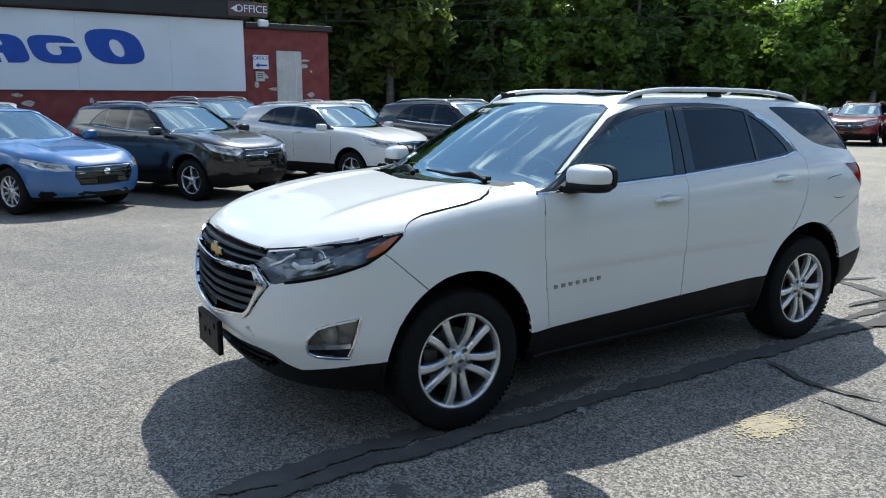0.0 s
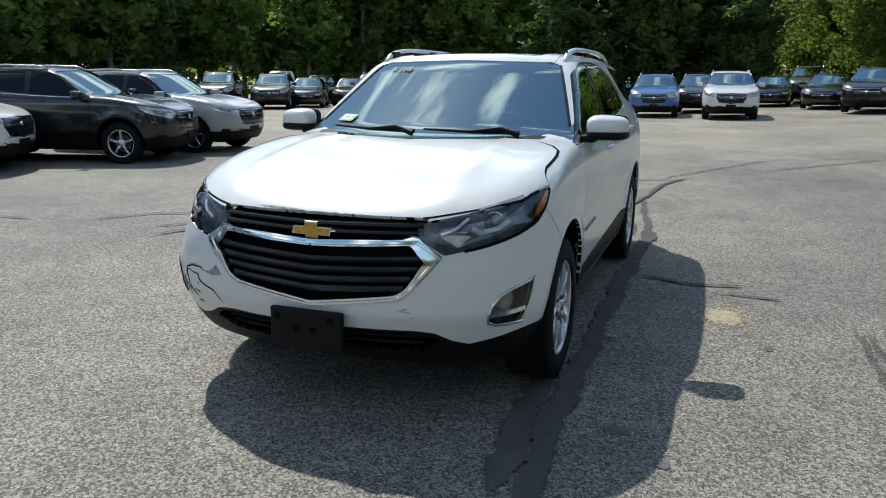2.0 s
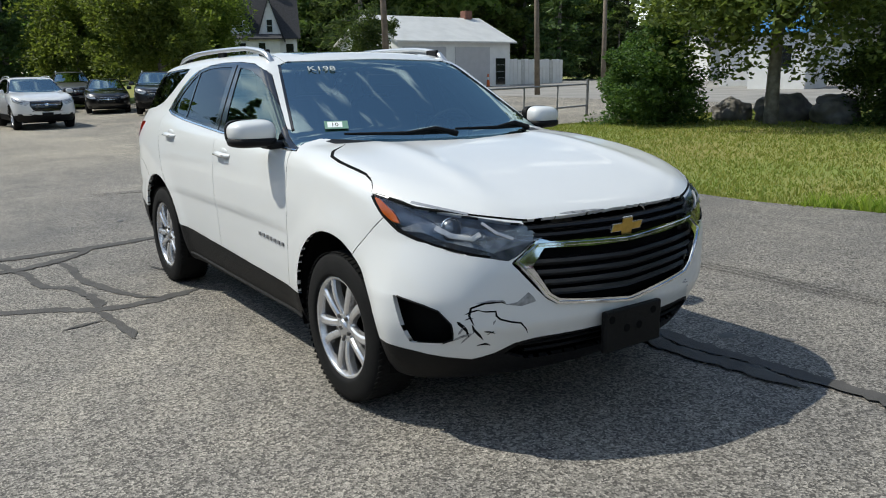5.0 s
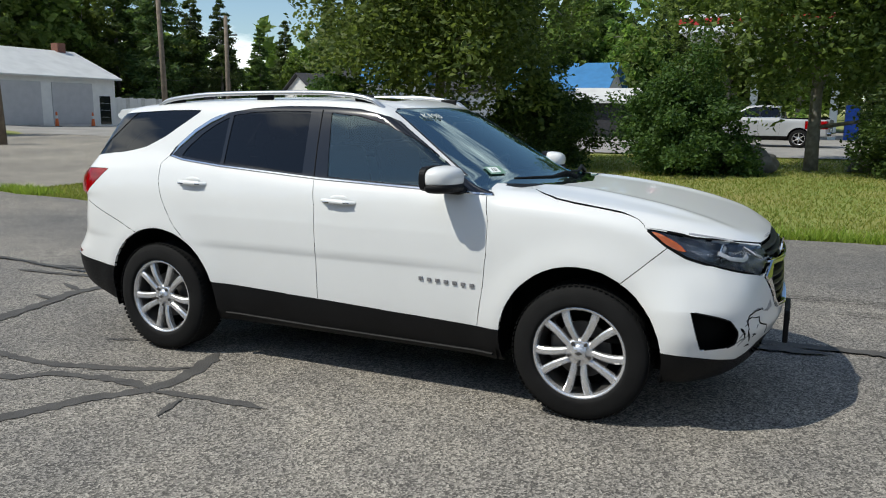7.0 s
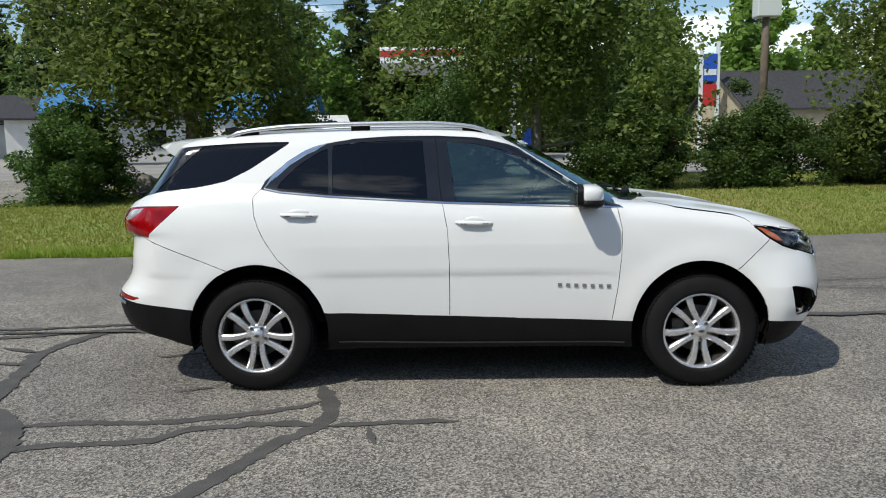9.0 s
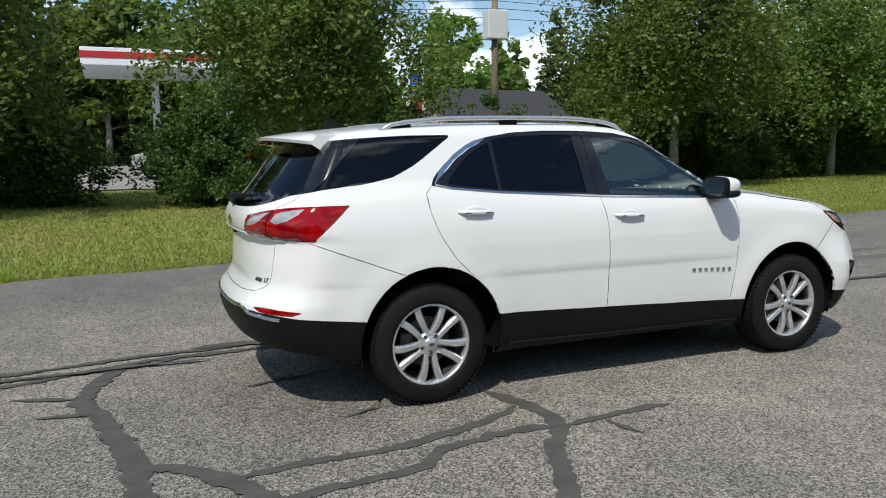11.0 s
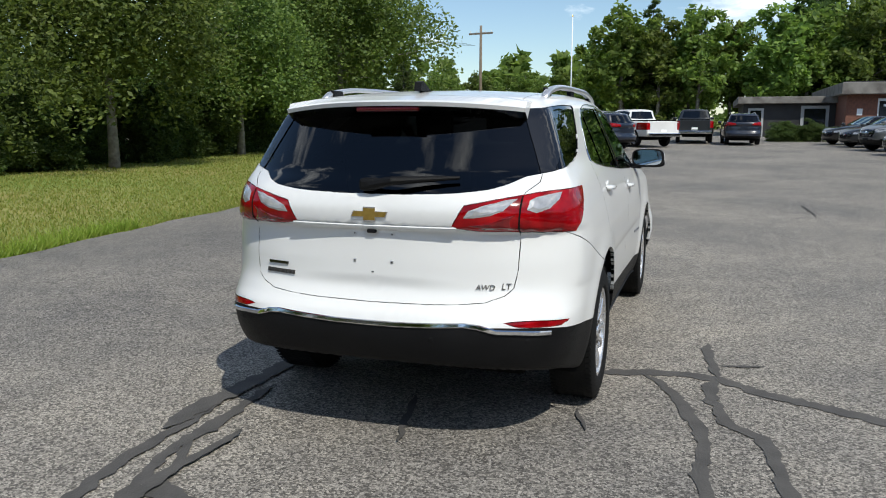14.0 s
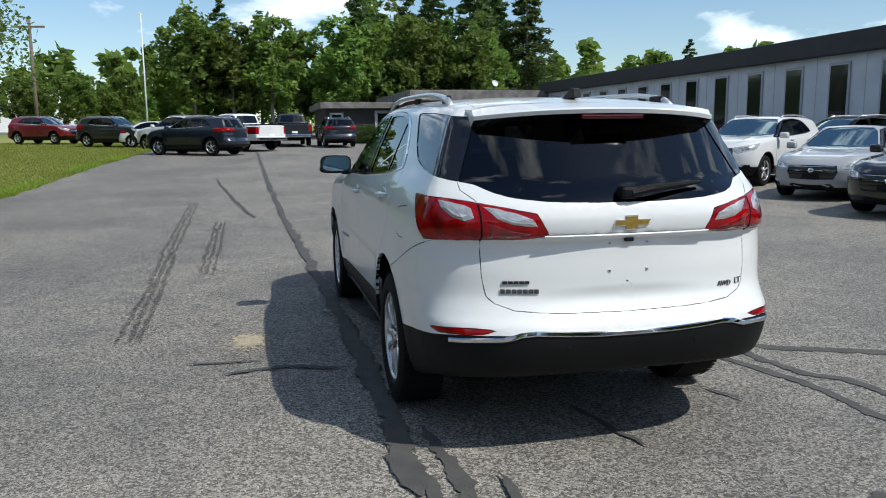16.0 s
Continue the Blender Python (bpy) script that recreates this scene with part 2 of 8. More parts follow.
def prism_bm(poly, y0, y1, axis="y", bm=None):
    """A flat outline given a thickness along an axis."""
    bm = bm or bmesh.new()

    def p(a, b, d):
        return (a, d, b) if axis == "y" else (d, a, b) if axis == "x" else (a, b, d)
    lo = [bm.verts.new(p(a, b, y0)) for a, b in poly]
    hi = [bm.verts.new(p(a, b, y1)) for a, b in poly]
    k = len(poly)
    bm.faces.new(lo)
    bm.faces.new(hi[::-1])
    for i in range(k):
        bm.faces.new((lo[i], hi[i], hi[(i + 1) % k], lo[(i + 1) % k]))
    bmesh.ops.recalc_face_normals(bm, faces=bm.faces)
    return bm


def lathe_bm(profile, seg=40, bm=None, axis="y"):
    """A ring turned from (radius, offset) pairs about an axis."""
    bm = bm or bmesh.new()
    rings = []
    for r, o in profile:
        ring = []
        for i in range(seg):
            a = 2 * math.pi * i / seg
            c, s = r * math.cos(a), r * math.sin(a)
            ring.append(bm.verts.new((c, o, s) if axis == "y" else (c, s, o)))
        rings.append(ring)
    for a, b in zip(rings, rings[1:]):
        for i in range(seg):
            j = (i + 1) % seg
            bm.faces.new((a[i], b[i], b[j], a[j]))
    bmesh.ops.recalc_face_normals(bm, faces=bm.faces)
    return bm


def tube_bm(points, r, seg=8, bm=None, caps=True):
    bm = bm or bmesh.new()
    pts = [Vector(p) for p in points]
    rings = []
    up = Vector((0, 0, 1))
    for i, p in enumerate(pts):
        d = (pts[min(i + 1, len(pts) - 1)] - pts[max(i - 1, 0)]).normalized()
        a = d.cross(up)
        if a.length < 0.05:
            a = d.cross(Vector((1, 0, 0)))
        a.normalize()
        b = a.cross(d)
        rr = r[i] if isinstance(r, (list, tuple)) else r
        rings.append([bm.verts.new(p + a * rr * math.cos(2 * math.pi * k / seg) + b * rr * math.sin(2 * math.pi * k / seg)) for k in range(seg)])
    for a, b in zip(rings, rings[1:]):
        for k in range(seg):
            bm.faces.new((a[k], a[(k + 1) % seg], b[(k + 1) % seg], b[k]))
    if caps:
        bm.faces.new(rings[0][::-1])
        bm.faces.new(rings[-1])
    return bm


def empty(name, label, category, at=None, group="", kind=""):
    ob = new(name)
    ob.empty_display_size = 0.2
    if at is not None:
        ob.matrix_basis = at
    return tagged(ob, label=label, category=category, group=group, kind=kind)


def ground_height(x, y):
    x, y = np.asarray(x, float), np.asarray(y, float)
    r, u = np.maximum(np.hypot(x, y) - 7.0, 0.0), np.maximum(x - 12.0, 0.0)
    level = np.maximum(np.clip((x + 5) / 10, 0, 1), np.clip((y + 2) / 12, 0, 1))      # the lot falls a little towards the woods
    k = np.clip((-x - 38) / 14, 0, 1)
    knoll = 1.0 * k * k * (3 - 2 * k) * np.exp(-((y - 21) / 9.5) ** 2)
    return 0.01 * r * r / (r + 4.0) * (1.8 * level - 0.8) + 0.012 * u * u / (u + 4.0) * np.exp(-np.maximum(u - 60, 0) / 60) + knoll


def stand(x, y, turn=0.0, dz=0.0):
    return pose(x, y, float(ground_height(x, y)) + dz, 0, 0, turn)


def text_bm(text, size, extrude=0.0, shear=0.0, align="CENTER"):
    cu = bpy.data.curves.new("writing", "FONT")
    cu.body, cu.size, cu.extrude, cu.shear, cu.align_x, cu.align_y = text, size, extrude, shear, align, "CENTER"
    cu.resolution_u = 3
    ob = new("writing", cu)
    dg = bpy.context.evaluated_depsgraph_get()
    me = bpy.data.meshes.new_from_object(ob.evaluated_get(dg))
    bm = bmesh.new()
    bm.from_mesh(me)
    bpy.data.objects.remove(ob)
    bpy.data.meshes.remove(me)
    bpy.data.curves.remove(cu)
    return bm

# bodies of vehicles: a smooth solid, cut into panels ------------------------------------
def prof(pairs):
    a = np.array(sorted(pairs), float)
    xs, ys = a[:, 0], a[:, 1]
    d = np.gradient(ys, xs)
    s = np.diff(ys) / np.diff(xs)
    for i in range(len(xs)):        # no overshoot
        l, r = s[max(i - 1, 0)], s[min(i, len(s) - 1)]
        d[i] = 0.0 if l * r <= 0 else np.sign(l) * min(abs(d[i]), 2.5 * min(abs(l), abs(r)))

    def f(x):
        x = np.clip(x, xs[0], xs[-1])
        i = np.clip(np.searchsorted(xs, x, "right") - 1, 0, len(xs) - 2)
        h = xs[i + 1] - xs[i]
        t = (x - xs[i]) / h
        return ((2 * t ** 3 - 3 * t ** 2 + 1) * ys[i] + (t ** 3 - 2 * t ** 2 + t) * h * d[i]
                + (-2 * t ** 3 + 3 * t ** 2) * ys[i + 1] + (t ** 3 - t ** 2) * h * d[i + 1])
    return f


def smax(a, b, k):
    h = np.clip(0.5 + 0.5 * (a - b) / k, 0, 1)
    return b + (a - b) * h + k * h * (1 - h)


def smin(a, b, k):
    return -smax(-a, -b, k)


class Shell:
    """A vehicle's outer skin: nose at +x, wheels on z = 0, the same on both sides."""

    def __init__(s, **p):
        s.ax_f = p["ax_f"]
        s.ax_r = p["ax_r"]
        s.hub = p["hub"]
        s.arch = p["arch"]
        s.axis = p["axis"]
        s.flare = p["flare"]
        s.deck_drop = p["deck_drop"]
        s.deck_round = p["deck_round"]
        s.crease = p["crease"]
        s.nose_l = p["nose_l"]
        s.nose_n = p["nose_n"]
        s.tail_l = p["tail_l"]
        s.tail_n = p["tail_n"]
        s.crown = p["crown"]
        s.roof_round = p["roof_round"]
        s.join = p["join"]
        s.ws_x0 = p["ws_x0"]
        s.ws_z0 = p["ws_z0"]
        s.ws_slope = p["ws_slope"]
        s.ws_bow = p["ws_bow"]
        s.rg_x0 = p["rg_x0"]
        s.rg_z0 = p["rg_z0"]
        s.rg_slope = p["rg_slope"]
        s.rg_bow = p["rg_bow"]
        s.Xf, s.Xr, s.W, s.Zt, s.Wg, s.Zr = (prof(p[k]) for k in ("front", "rear", "width", "deck", "green", "roof"))
        s.taper = prof(p["plan"])
        s.Zb = prof(p["under"])

    def F(s, P):
        x, y, z = P[:, 0], np.abs(P[:, 1]), P[:, 2]
        w = s.W(z) * s.taper(x)
        for hx in (s.ax_f, s.ax_r):
            r = np.hypot(x - hx, z - s.hub)
            w = w + s.flare * np.exp(-((r - s.arch - 0.02) / 0.09) ** 2)
        # nose and tail, rounded in plan into the sides
        yy = y / (w + 1e-6)
        uf = np.maximum((x - s.Xf(z) + s.nose_l) / s.nose_l, 0)
        ur = np.maximum((s.Xr(z) + s.tail_l - x) / s.tail_l, 0)
        qf = (uf ** s.nose_n + yy ** s.nose_n) ** (1 / s.nose_n) - 1
        qr = (ur ** s.tail_n + yy ** s.tail_n) ** (1 / s.tail_n) - 1
        low = np.maximum(qf, qr) * 0.8
        zt = s.Zt(x) - s.deck_drop * (y / 0.9) ** 4
        if s.crease:
            zt = zt + s.crease * np.exp(-((y - 0.50 - 0.06 * (x - 1.5)) / 0.07) ** 2) * np.clip((x - 0.9) * 3, 0, 1) * np.clip((2.15 - x) * 2.5, 0, 1)
        low = smax(low, z - zt, s.deck_round)
        low = smax(low, s.Zb(x) - z, 0.03)
        # the cabin
        wg = s.Wg(z) * (1 - 0.035 * np.clip(np.abs(x + 0.4) - 0.7, 0, 2) ** 1.5)
        xw = s.ws_x0 - (np.maximum(z, s.ws_z0) - s.ws_z0) * s.ws_slope - s.ws_bow * (y / 0.75) ** 2.2
        xg = s.rg_x0 + (np.maximum(z, s.rg_z0) - s.rg_z0) * s.rg_slope + s.rg_bow * (y / 0.75) ** 2.5
        cw = 1 / math.hypot(1, s.ws_slope)
        cr = 1 / math.hypot(1, s.rg_slope)
        cab = smax(y - wg, smax((x - xw) * cw, (xg - x) * cr, 0.02), 0.035)
        cab = smax(cab, z - (s.Zr(x) - s.crown * (y / 0.6) ** 2.4), s.roof_round)
        cab = smax(cab, 0.75 - z, 0.03)
        return smin(low, cab, s.join)

    def cast(s, O, D, far=2.6):
        lo, hi = np.zeros(len(O)), np.full(len(O), far)
        for _ in range(26):
            mid = (lo + hi) / 2
            inside = s.F(O + D * mid[:, None]) < 0
            lo, hi = np.where(inside, mid, lo), np.where(inside, hi, mid)
        return O + D * lo[:, None]

    def normal(s, P, e=0.004):
        g = np.stack([s.F(P + np.eye(3)[i] * e) - s.F(P - np.eye(3)[i] * e) for i in range(3)], 1)
        return g / (np.linalg.norm(g, axis=1, keepdims=True) + 1e-9)

    def on(s, view, pts):
        """Places on the skin, and their normals, of points given in a view: S side, F front, R rear, T top."""
        a = np.array(pts, float)
        n = len(a)
        if view[0] == "S":
            sg = -1.0 if view.endswith("-") else 1.0
            O, D = np.stack([a[:, 0], np.zeros(n), a[:, 1]], 1), np.tile((0, sg, 0), (n, 1))
        elif view == "F":
            O, D = np.stack([np.full(n, s.ax_f - 0.1), a[:, 0], a[:, 1]], 1), np.tile((1.0, 0, 0), (n, 1))
        elif view == "W":
            O, D = np.stack([np.full(n, -0.2), a[:, 0], a[:, 1]], 1), np.tile((1.0, 0, 0), (n, 1))
        elif view == "R":
            O, D = np.stack([np.full(n, s.ax_r), a[:, 0], a[:, 1]], 1), np.tile((-1.0, 0, 0), (n, 1))
        else:
            O, D = np.stack([a[:, 0], a[:, 1], np.full(n, 0.7)], 1), np.tile((0, 0, 1.0), (n, 1))
        P = s.cast(O, D.astype(float))
        return P, s.normal(P)

    def grid(s, step, na, fan):
        """The half skin y >= 0 as a grid of points."""
        xs = np.linspace(s.ax_r - 0.05, s.ax_f + 0.0, int((s.ax_f - s.ax_r) / step))
        cols = [((xs[0], 0.0), math.pi / 2 - b) for b in np.linspace(math.pi / 2, 0.0, fan, endpoint=False)]
        cols = [((xs[0], 0, s.axis), b) for b in np.linspace(-math.pi / 2, 0, fan, endpoint=False)]
        cols += [((x, 0, s.axis), 0.0) for x in xs]
        cols += [((xs[-1], 0, s.axis), b) for b in np.linspace(0, math.pi / 2, fan + 1)[1:]]
        th = np.linspace(-math.pi / 2, math.pi / 2, na)
        O, D = [], []
        for o, b in cols:
            bb = b if abs(b) < math.pi / 2 - 1e-6 else math.copysign(math.pi / 2 - 0.004, b)
            for t in th:
                O.append(o)
                D.append((math.sin(bb), math.cos(bb) * math.cos(t), math.cos(bb) * math.sin(t)))
        P = s.cast(np.array(O, float), np.array(D, float))
        k, m = len(cols), na
        idx = np.arange(k * m).reshape(k, m)
        P[idx[:, -1], 1] = 0.0
        P[idx[:, 0], 1] = 0.0
        faces = [(idx[i, j], idx[i, j + 1], idx[i + 1, j + 1], idx[i + 1, j]) for i in range(k - 1) for j in range(m - 1)]
        return P, faces


def inside(poly, a, b):
    """Which of the points (a, b) lie in the outline."""
    px, py = np.array(poly, float).T
    r = np.zeros(len(a), bool)
    j = len(px) - 1
    for i in range(len(px)):
        c = (py[i] > b) != (py[j] > b)
        r ^= c & (a < (px[j] - px[i]) * (b - py[i]) / (py[j] - py[i] + 1e-12) + px[i])
        j = i
    return r


AX = {"S": (0, 2), "F": (1, 2), "R": (1, 2), "T": (0, 1)}


def join_scraps(regions):
    """Gives scraps cut off from their panel to the panel that they touch most."""
    owner = {}
    for nme, fl in regions.items():
        for f in fl:
            for i in f:
                owner.setdefault(i, {}).setdefault(nme, 0)
                owner[i][nme] += 1
    for nme in list(regions):
        fl = regions[nme]
        root = list(range(len(fl)))

        def find(i):
            while root[i] != i:
                root[i] = root[root[i]]
                i = root[i]
            return i
        first = {}
        for k, f in enumerate(fl):
            for i in f:
                if i in first:
                    root[find(k)] = find(first[i])
                else:
                    first[i] = k
        groups = {}
        for k in range(len(fl)):
            groups.setdefault(find(k), []).append(k)
        if len(groups) < 2:
            continue
        big = max(len(g) for g in groups.values())
        for g in groups.values():
            if len(g) > 0.12 * big:
                continue
            votes = {}
            for k in g:
                for i in fl[k]:
                    for other, c in owner[i].items():
                        if other != nme:
                            votes[other] = votes.get(other, 0) + c
            if votes:
                to = max(votes, key=votes.get)
                regions[to] += [fl[k] for k in g]
                for k in g:
                    fl[k] = None
        regions[nme] = [f for f in fl if f is not None]
    return regions


def cut_panels(shell, P, faces, cuts, rules):
    """Cuts the half skin along outlines, and sorts its faces by rules into named panels."""
    bm = bmesh.new()
    vs = [bm.verts.new(p) for p in P]
    for f in faces:
        try:
            bm.faces.new([vs[i] for i in f])
        except ValueError:
            pass
    bmesh.ops.remove_doubles(bm, verts=bm.verts, dist=0.0008)
    for view, poly, (d0, d1), closed in cuts:
        ia, ib = AX[view]
        dep = 3 - ia - ib
        poly = np.array(poly, float)
        lo, hi = poly.min(0) - 0.05, poly.max(0) + 0.05
        bm.faces.ensure_lookup_table()
        cand = []
        for f in bm.faces:
            c = f.calc_center_median()
            if d0 <= c[dep] <= d1 and lo[0] <= c[ia] <= hi[0] and lo[1] <= c[ib] <= hi[1]:
                cand.append(f)
        n = len(poly)
        for i in range(n if closed else n - 1):
            p, q = poly[i], poly[(i + 1) % n]
            t = q - p
            L = np.linalg.norm(t)
            if L < 1e-6:
                continue
            t = t / L
            sub = []
            for f in cand:
                if not f.is_valid:
                    continue
                mx, mn, off0, off1 = -9e9, 9e9, 9e9, -9e9
                for v in f.verts:
                    ra, rb = v.co[ia] - p[0], v.co[ib] - p[1]
                    al, of = ra * t[0] + rb * t[1], ra * t[1] - rb * t[0]
                    mx, mn, off0, off1 = max(mx, al), min(mn, al), min(off0, of), max(off1, of)
                if mx > -0.001 and mn < L + 0.001 and off0 < 0 < off1:
                    sub.append(f)
            if not sub:
                continue
            no, co = [0, 0, 0], [0, 0, 0]
            no[ia], no[ib], co[ia], co[ib] = t[1], -t[0], p[0], p[1]
            geom = list({e for f in sub for e in f.edges}) + list({v for f in sub for v in f.verts}) + sub
            ret = bmesh.ops.bisect_plane(bm, geom=geom, dist=0.0004, plane_co=co, plane_no=no)
            known = set(sub)
            cand += [g for g in ret["geom"] if isinstance(g, bmesh.types.BMFace) and g not in known]
    bm.verts.index_update()
    V = np.array([v.co for v in bm.verts])
    fl = [[v.index for v in f.verts] for f in bm.faces]
    C = np.array([np.mean(V[f], axis=0) for f in fl])
    bm.free()
    for _ in range(2):              # back onto the skin
        g = np.stack([shell.F(V + np.eye(3)[i] * 0.003) - shell.F(V - np.eye(3)[i] * 0.003) for i in range(3)], 1) / 0.006
        V = V - g * (np.clip(shell.F(V), -0.01, 0.01) / np.maximum((g * g).sum(1), 0.2))[:, None]
    names = rules(C)
    out = {}
    for f, nme in zip(fl, names):
        if nme:
            out.setdefault(nme, []).append(f)
    return V, join_scraps(out)


def panel(shell, name, V, fl, mat, parent, both, label="", gap=0.002, flange=0.016, lift=0.0, sides=(1, -1), mirror=True):
    """One panel of the skin with a turned-in rim. both: one mesh across the middle; else one mesh a side."""
    used = sorted({i for f in fl for i in f})
    re = {k: i for i, k in enumerate(used)}
    P = V[used].copy()
    F = [[re[i] for i in f] for f in fl]
    N = shell.normal(P)
    edges = {}
    for f in F:
        for a, b in zip(f, f[1:] + f[:1]):
            edges[(min(a, b), max(a, b))] = edges.get((min(a, b), max(a, b)), 0) + 1
    rim = [e for e, c in edges.items() if c == 1 and not (P[e[0], 1] < 0.003 and P[e[1], 1] < 0.003)]
    cen, cnt = np.zeros_like(P), np.zeros(len(P))
    for f in F:
        c = P[f].mean(0)
        for i in f:
            cen[i] += c
            cnt[i] += 1
    tan = np.zeros_like(P)
    for a, b in rim:
        d = P[b] - P[a]
        d = d / (np.linalg.norm(d) + 1e-9)
        for i in (a, b):
            tan[i] += d if np.dot(tan[i], d) >= 0 else -d
    rv = sorted({i for e in rim for i in e})
    inn = {}
    for i in rv:
        d = cen[i] / cnt[i] - P[i]
        t = tan[i] / (np.linalg.norm(tan[i]) + 1e-9)
        d = d - t * np.dot(d, t)
        if P[i, 1] < 0.003:
            d[1] = 0
        L = np.linalg.norm(d)
        d = d / (L + 1e-9)
        inn[i] = d
        P[i] = P[i] + d * min(gap, 0.45 * L)
    P = P + N * lift
    verts, norms, fac = list(P), list(N), [list(f) for f in F]
    # outward orientation
    for k, f in enumerate(fac):
        q = P[f]
        if np.dot(np.cross(q, np.roll(q, -1, 0)).sum(0), N[f].sum(0)) < 0:
            fac[k] = f[::-1]
    if flange:
        top, bot = {}, {}
        for i in rv:
            top[i] = len(verts)
            verts.append(P[i])
            norms.append(-inn[i])
            bot[i] = len(verts)
            verts.append(P[i] - (np.array((0.0, 1.0, 0.0)) if N[i][1] > 0.6 else N[i]) * flange)
            norms.append(-inn[i])
        for a, b in rim:
            fac.append([top[a], top[b], bot[b], bot[a]])
    verts, norms = np.array(verts), np.array(norms)
    mir = np.array((1, -1, 1))
    if both:
        n = len(verts)
        allv = np.vstack([verts, verts * mir])
        alln = np.vstack([norms, norms * mir])
        allf = fac + [[i + n for i in f[::-1]] for f in fac]
        return [link_mesh(name, allv, allf, mat, parent, label, alln)]
    obs = []
    for sg in sides:
        m = np.array((1, sg, 1))
        obs.append(link_mesh(name, verts * m, fac if sg > 0 else [f[::-1] for f in fac], mat, parent, label, norms * m))
    return obs


def strip(shell, name, view, pts, width, height, mat, parent, label="", sink=0.002, closed=False, step=0.02, taper=False):
    """A trim that follows the skin along a line given in a view: rounded, height proud of it."""
    pts = [Vector((a, b)) for a, b in pts]
    if closed:
        pts.append(pts[0])
    dense = []
    for a, b in zip(pts, pts[1:]):
        k = max(1, int((b - a).length / step))
        dense += [a.lerp(b, i / k) for i in range(k)]
    dense.append(pts[-1])
    P, N = shell.on(view, [(p.x, p.y) for p in dense])
    n = len(P)
    T = np.gradient(P, axis=0)
    T = T / (np.linalg.norm(T, axis=1, keepdims=True) + 1e-9)
    B = np.cross(N, T)
    sec = [(-0.5, -1), (-0.5, 0.5), (-0.3, 1), (0.3, 1), (0.5, 0.5), (0.5, -1)]
    verts, faces = [], []
    for i in range(n):
        w = width
        if taper:
            w = width * max(0.12, min(1.0, 6 * min(i, n - 1 - i) / n))
        for u, v in sec:
            verts.append(P[i] + B[i] * u * w + N[i] * (height * v if v > 0 else -sink))
    m = len(sec)
    for i in range(n - 1):
        for j in range(m - 1):
            faces.append((i * m + j, i * m + j + 1, (i + 1) * m + j + 1, (i + 1) * m + j))
    if not closed:
        faces.append(tuple(range(m)))
        faces.append(tuple((n - 1) * m + j for j in range(m))[::-1])
    bm = bmesh.new()
    vv = [bm.verts.new(v) for v in verts]
    for f in faces:
        bm.faces.new([vv[i] for i in f])
    bmesh.ops.recalc_face_normals(bm, faces=bm.faces)
    return part(name, bm, mat, parent, label)

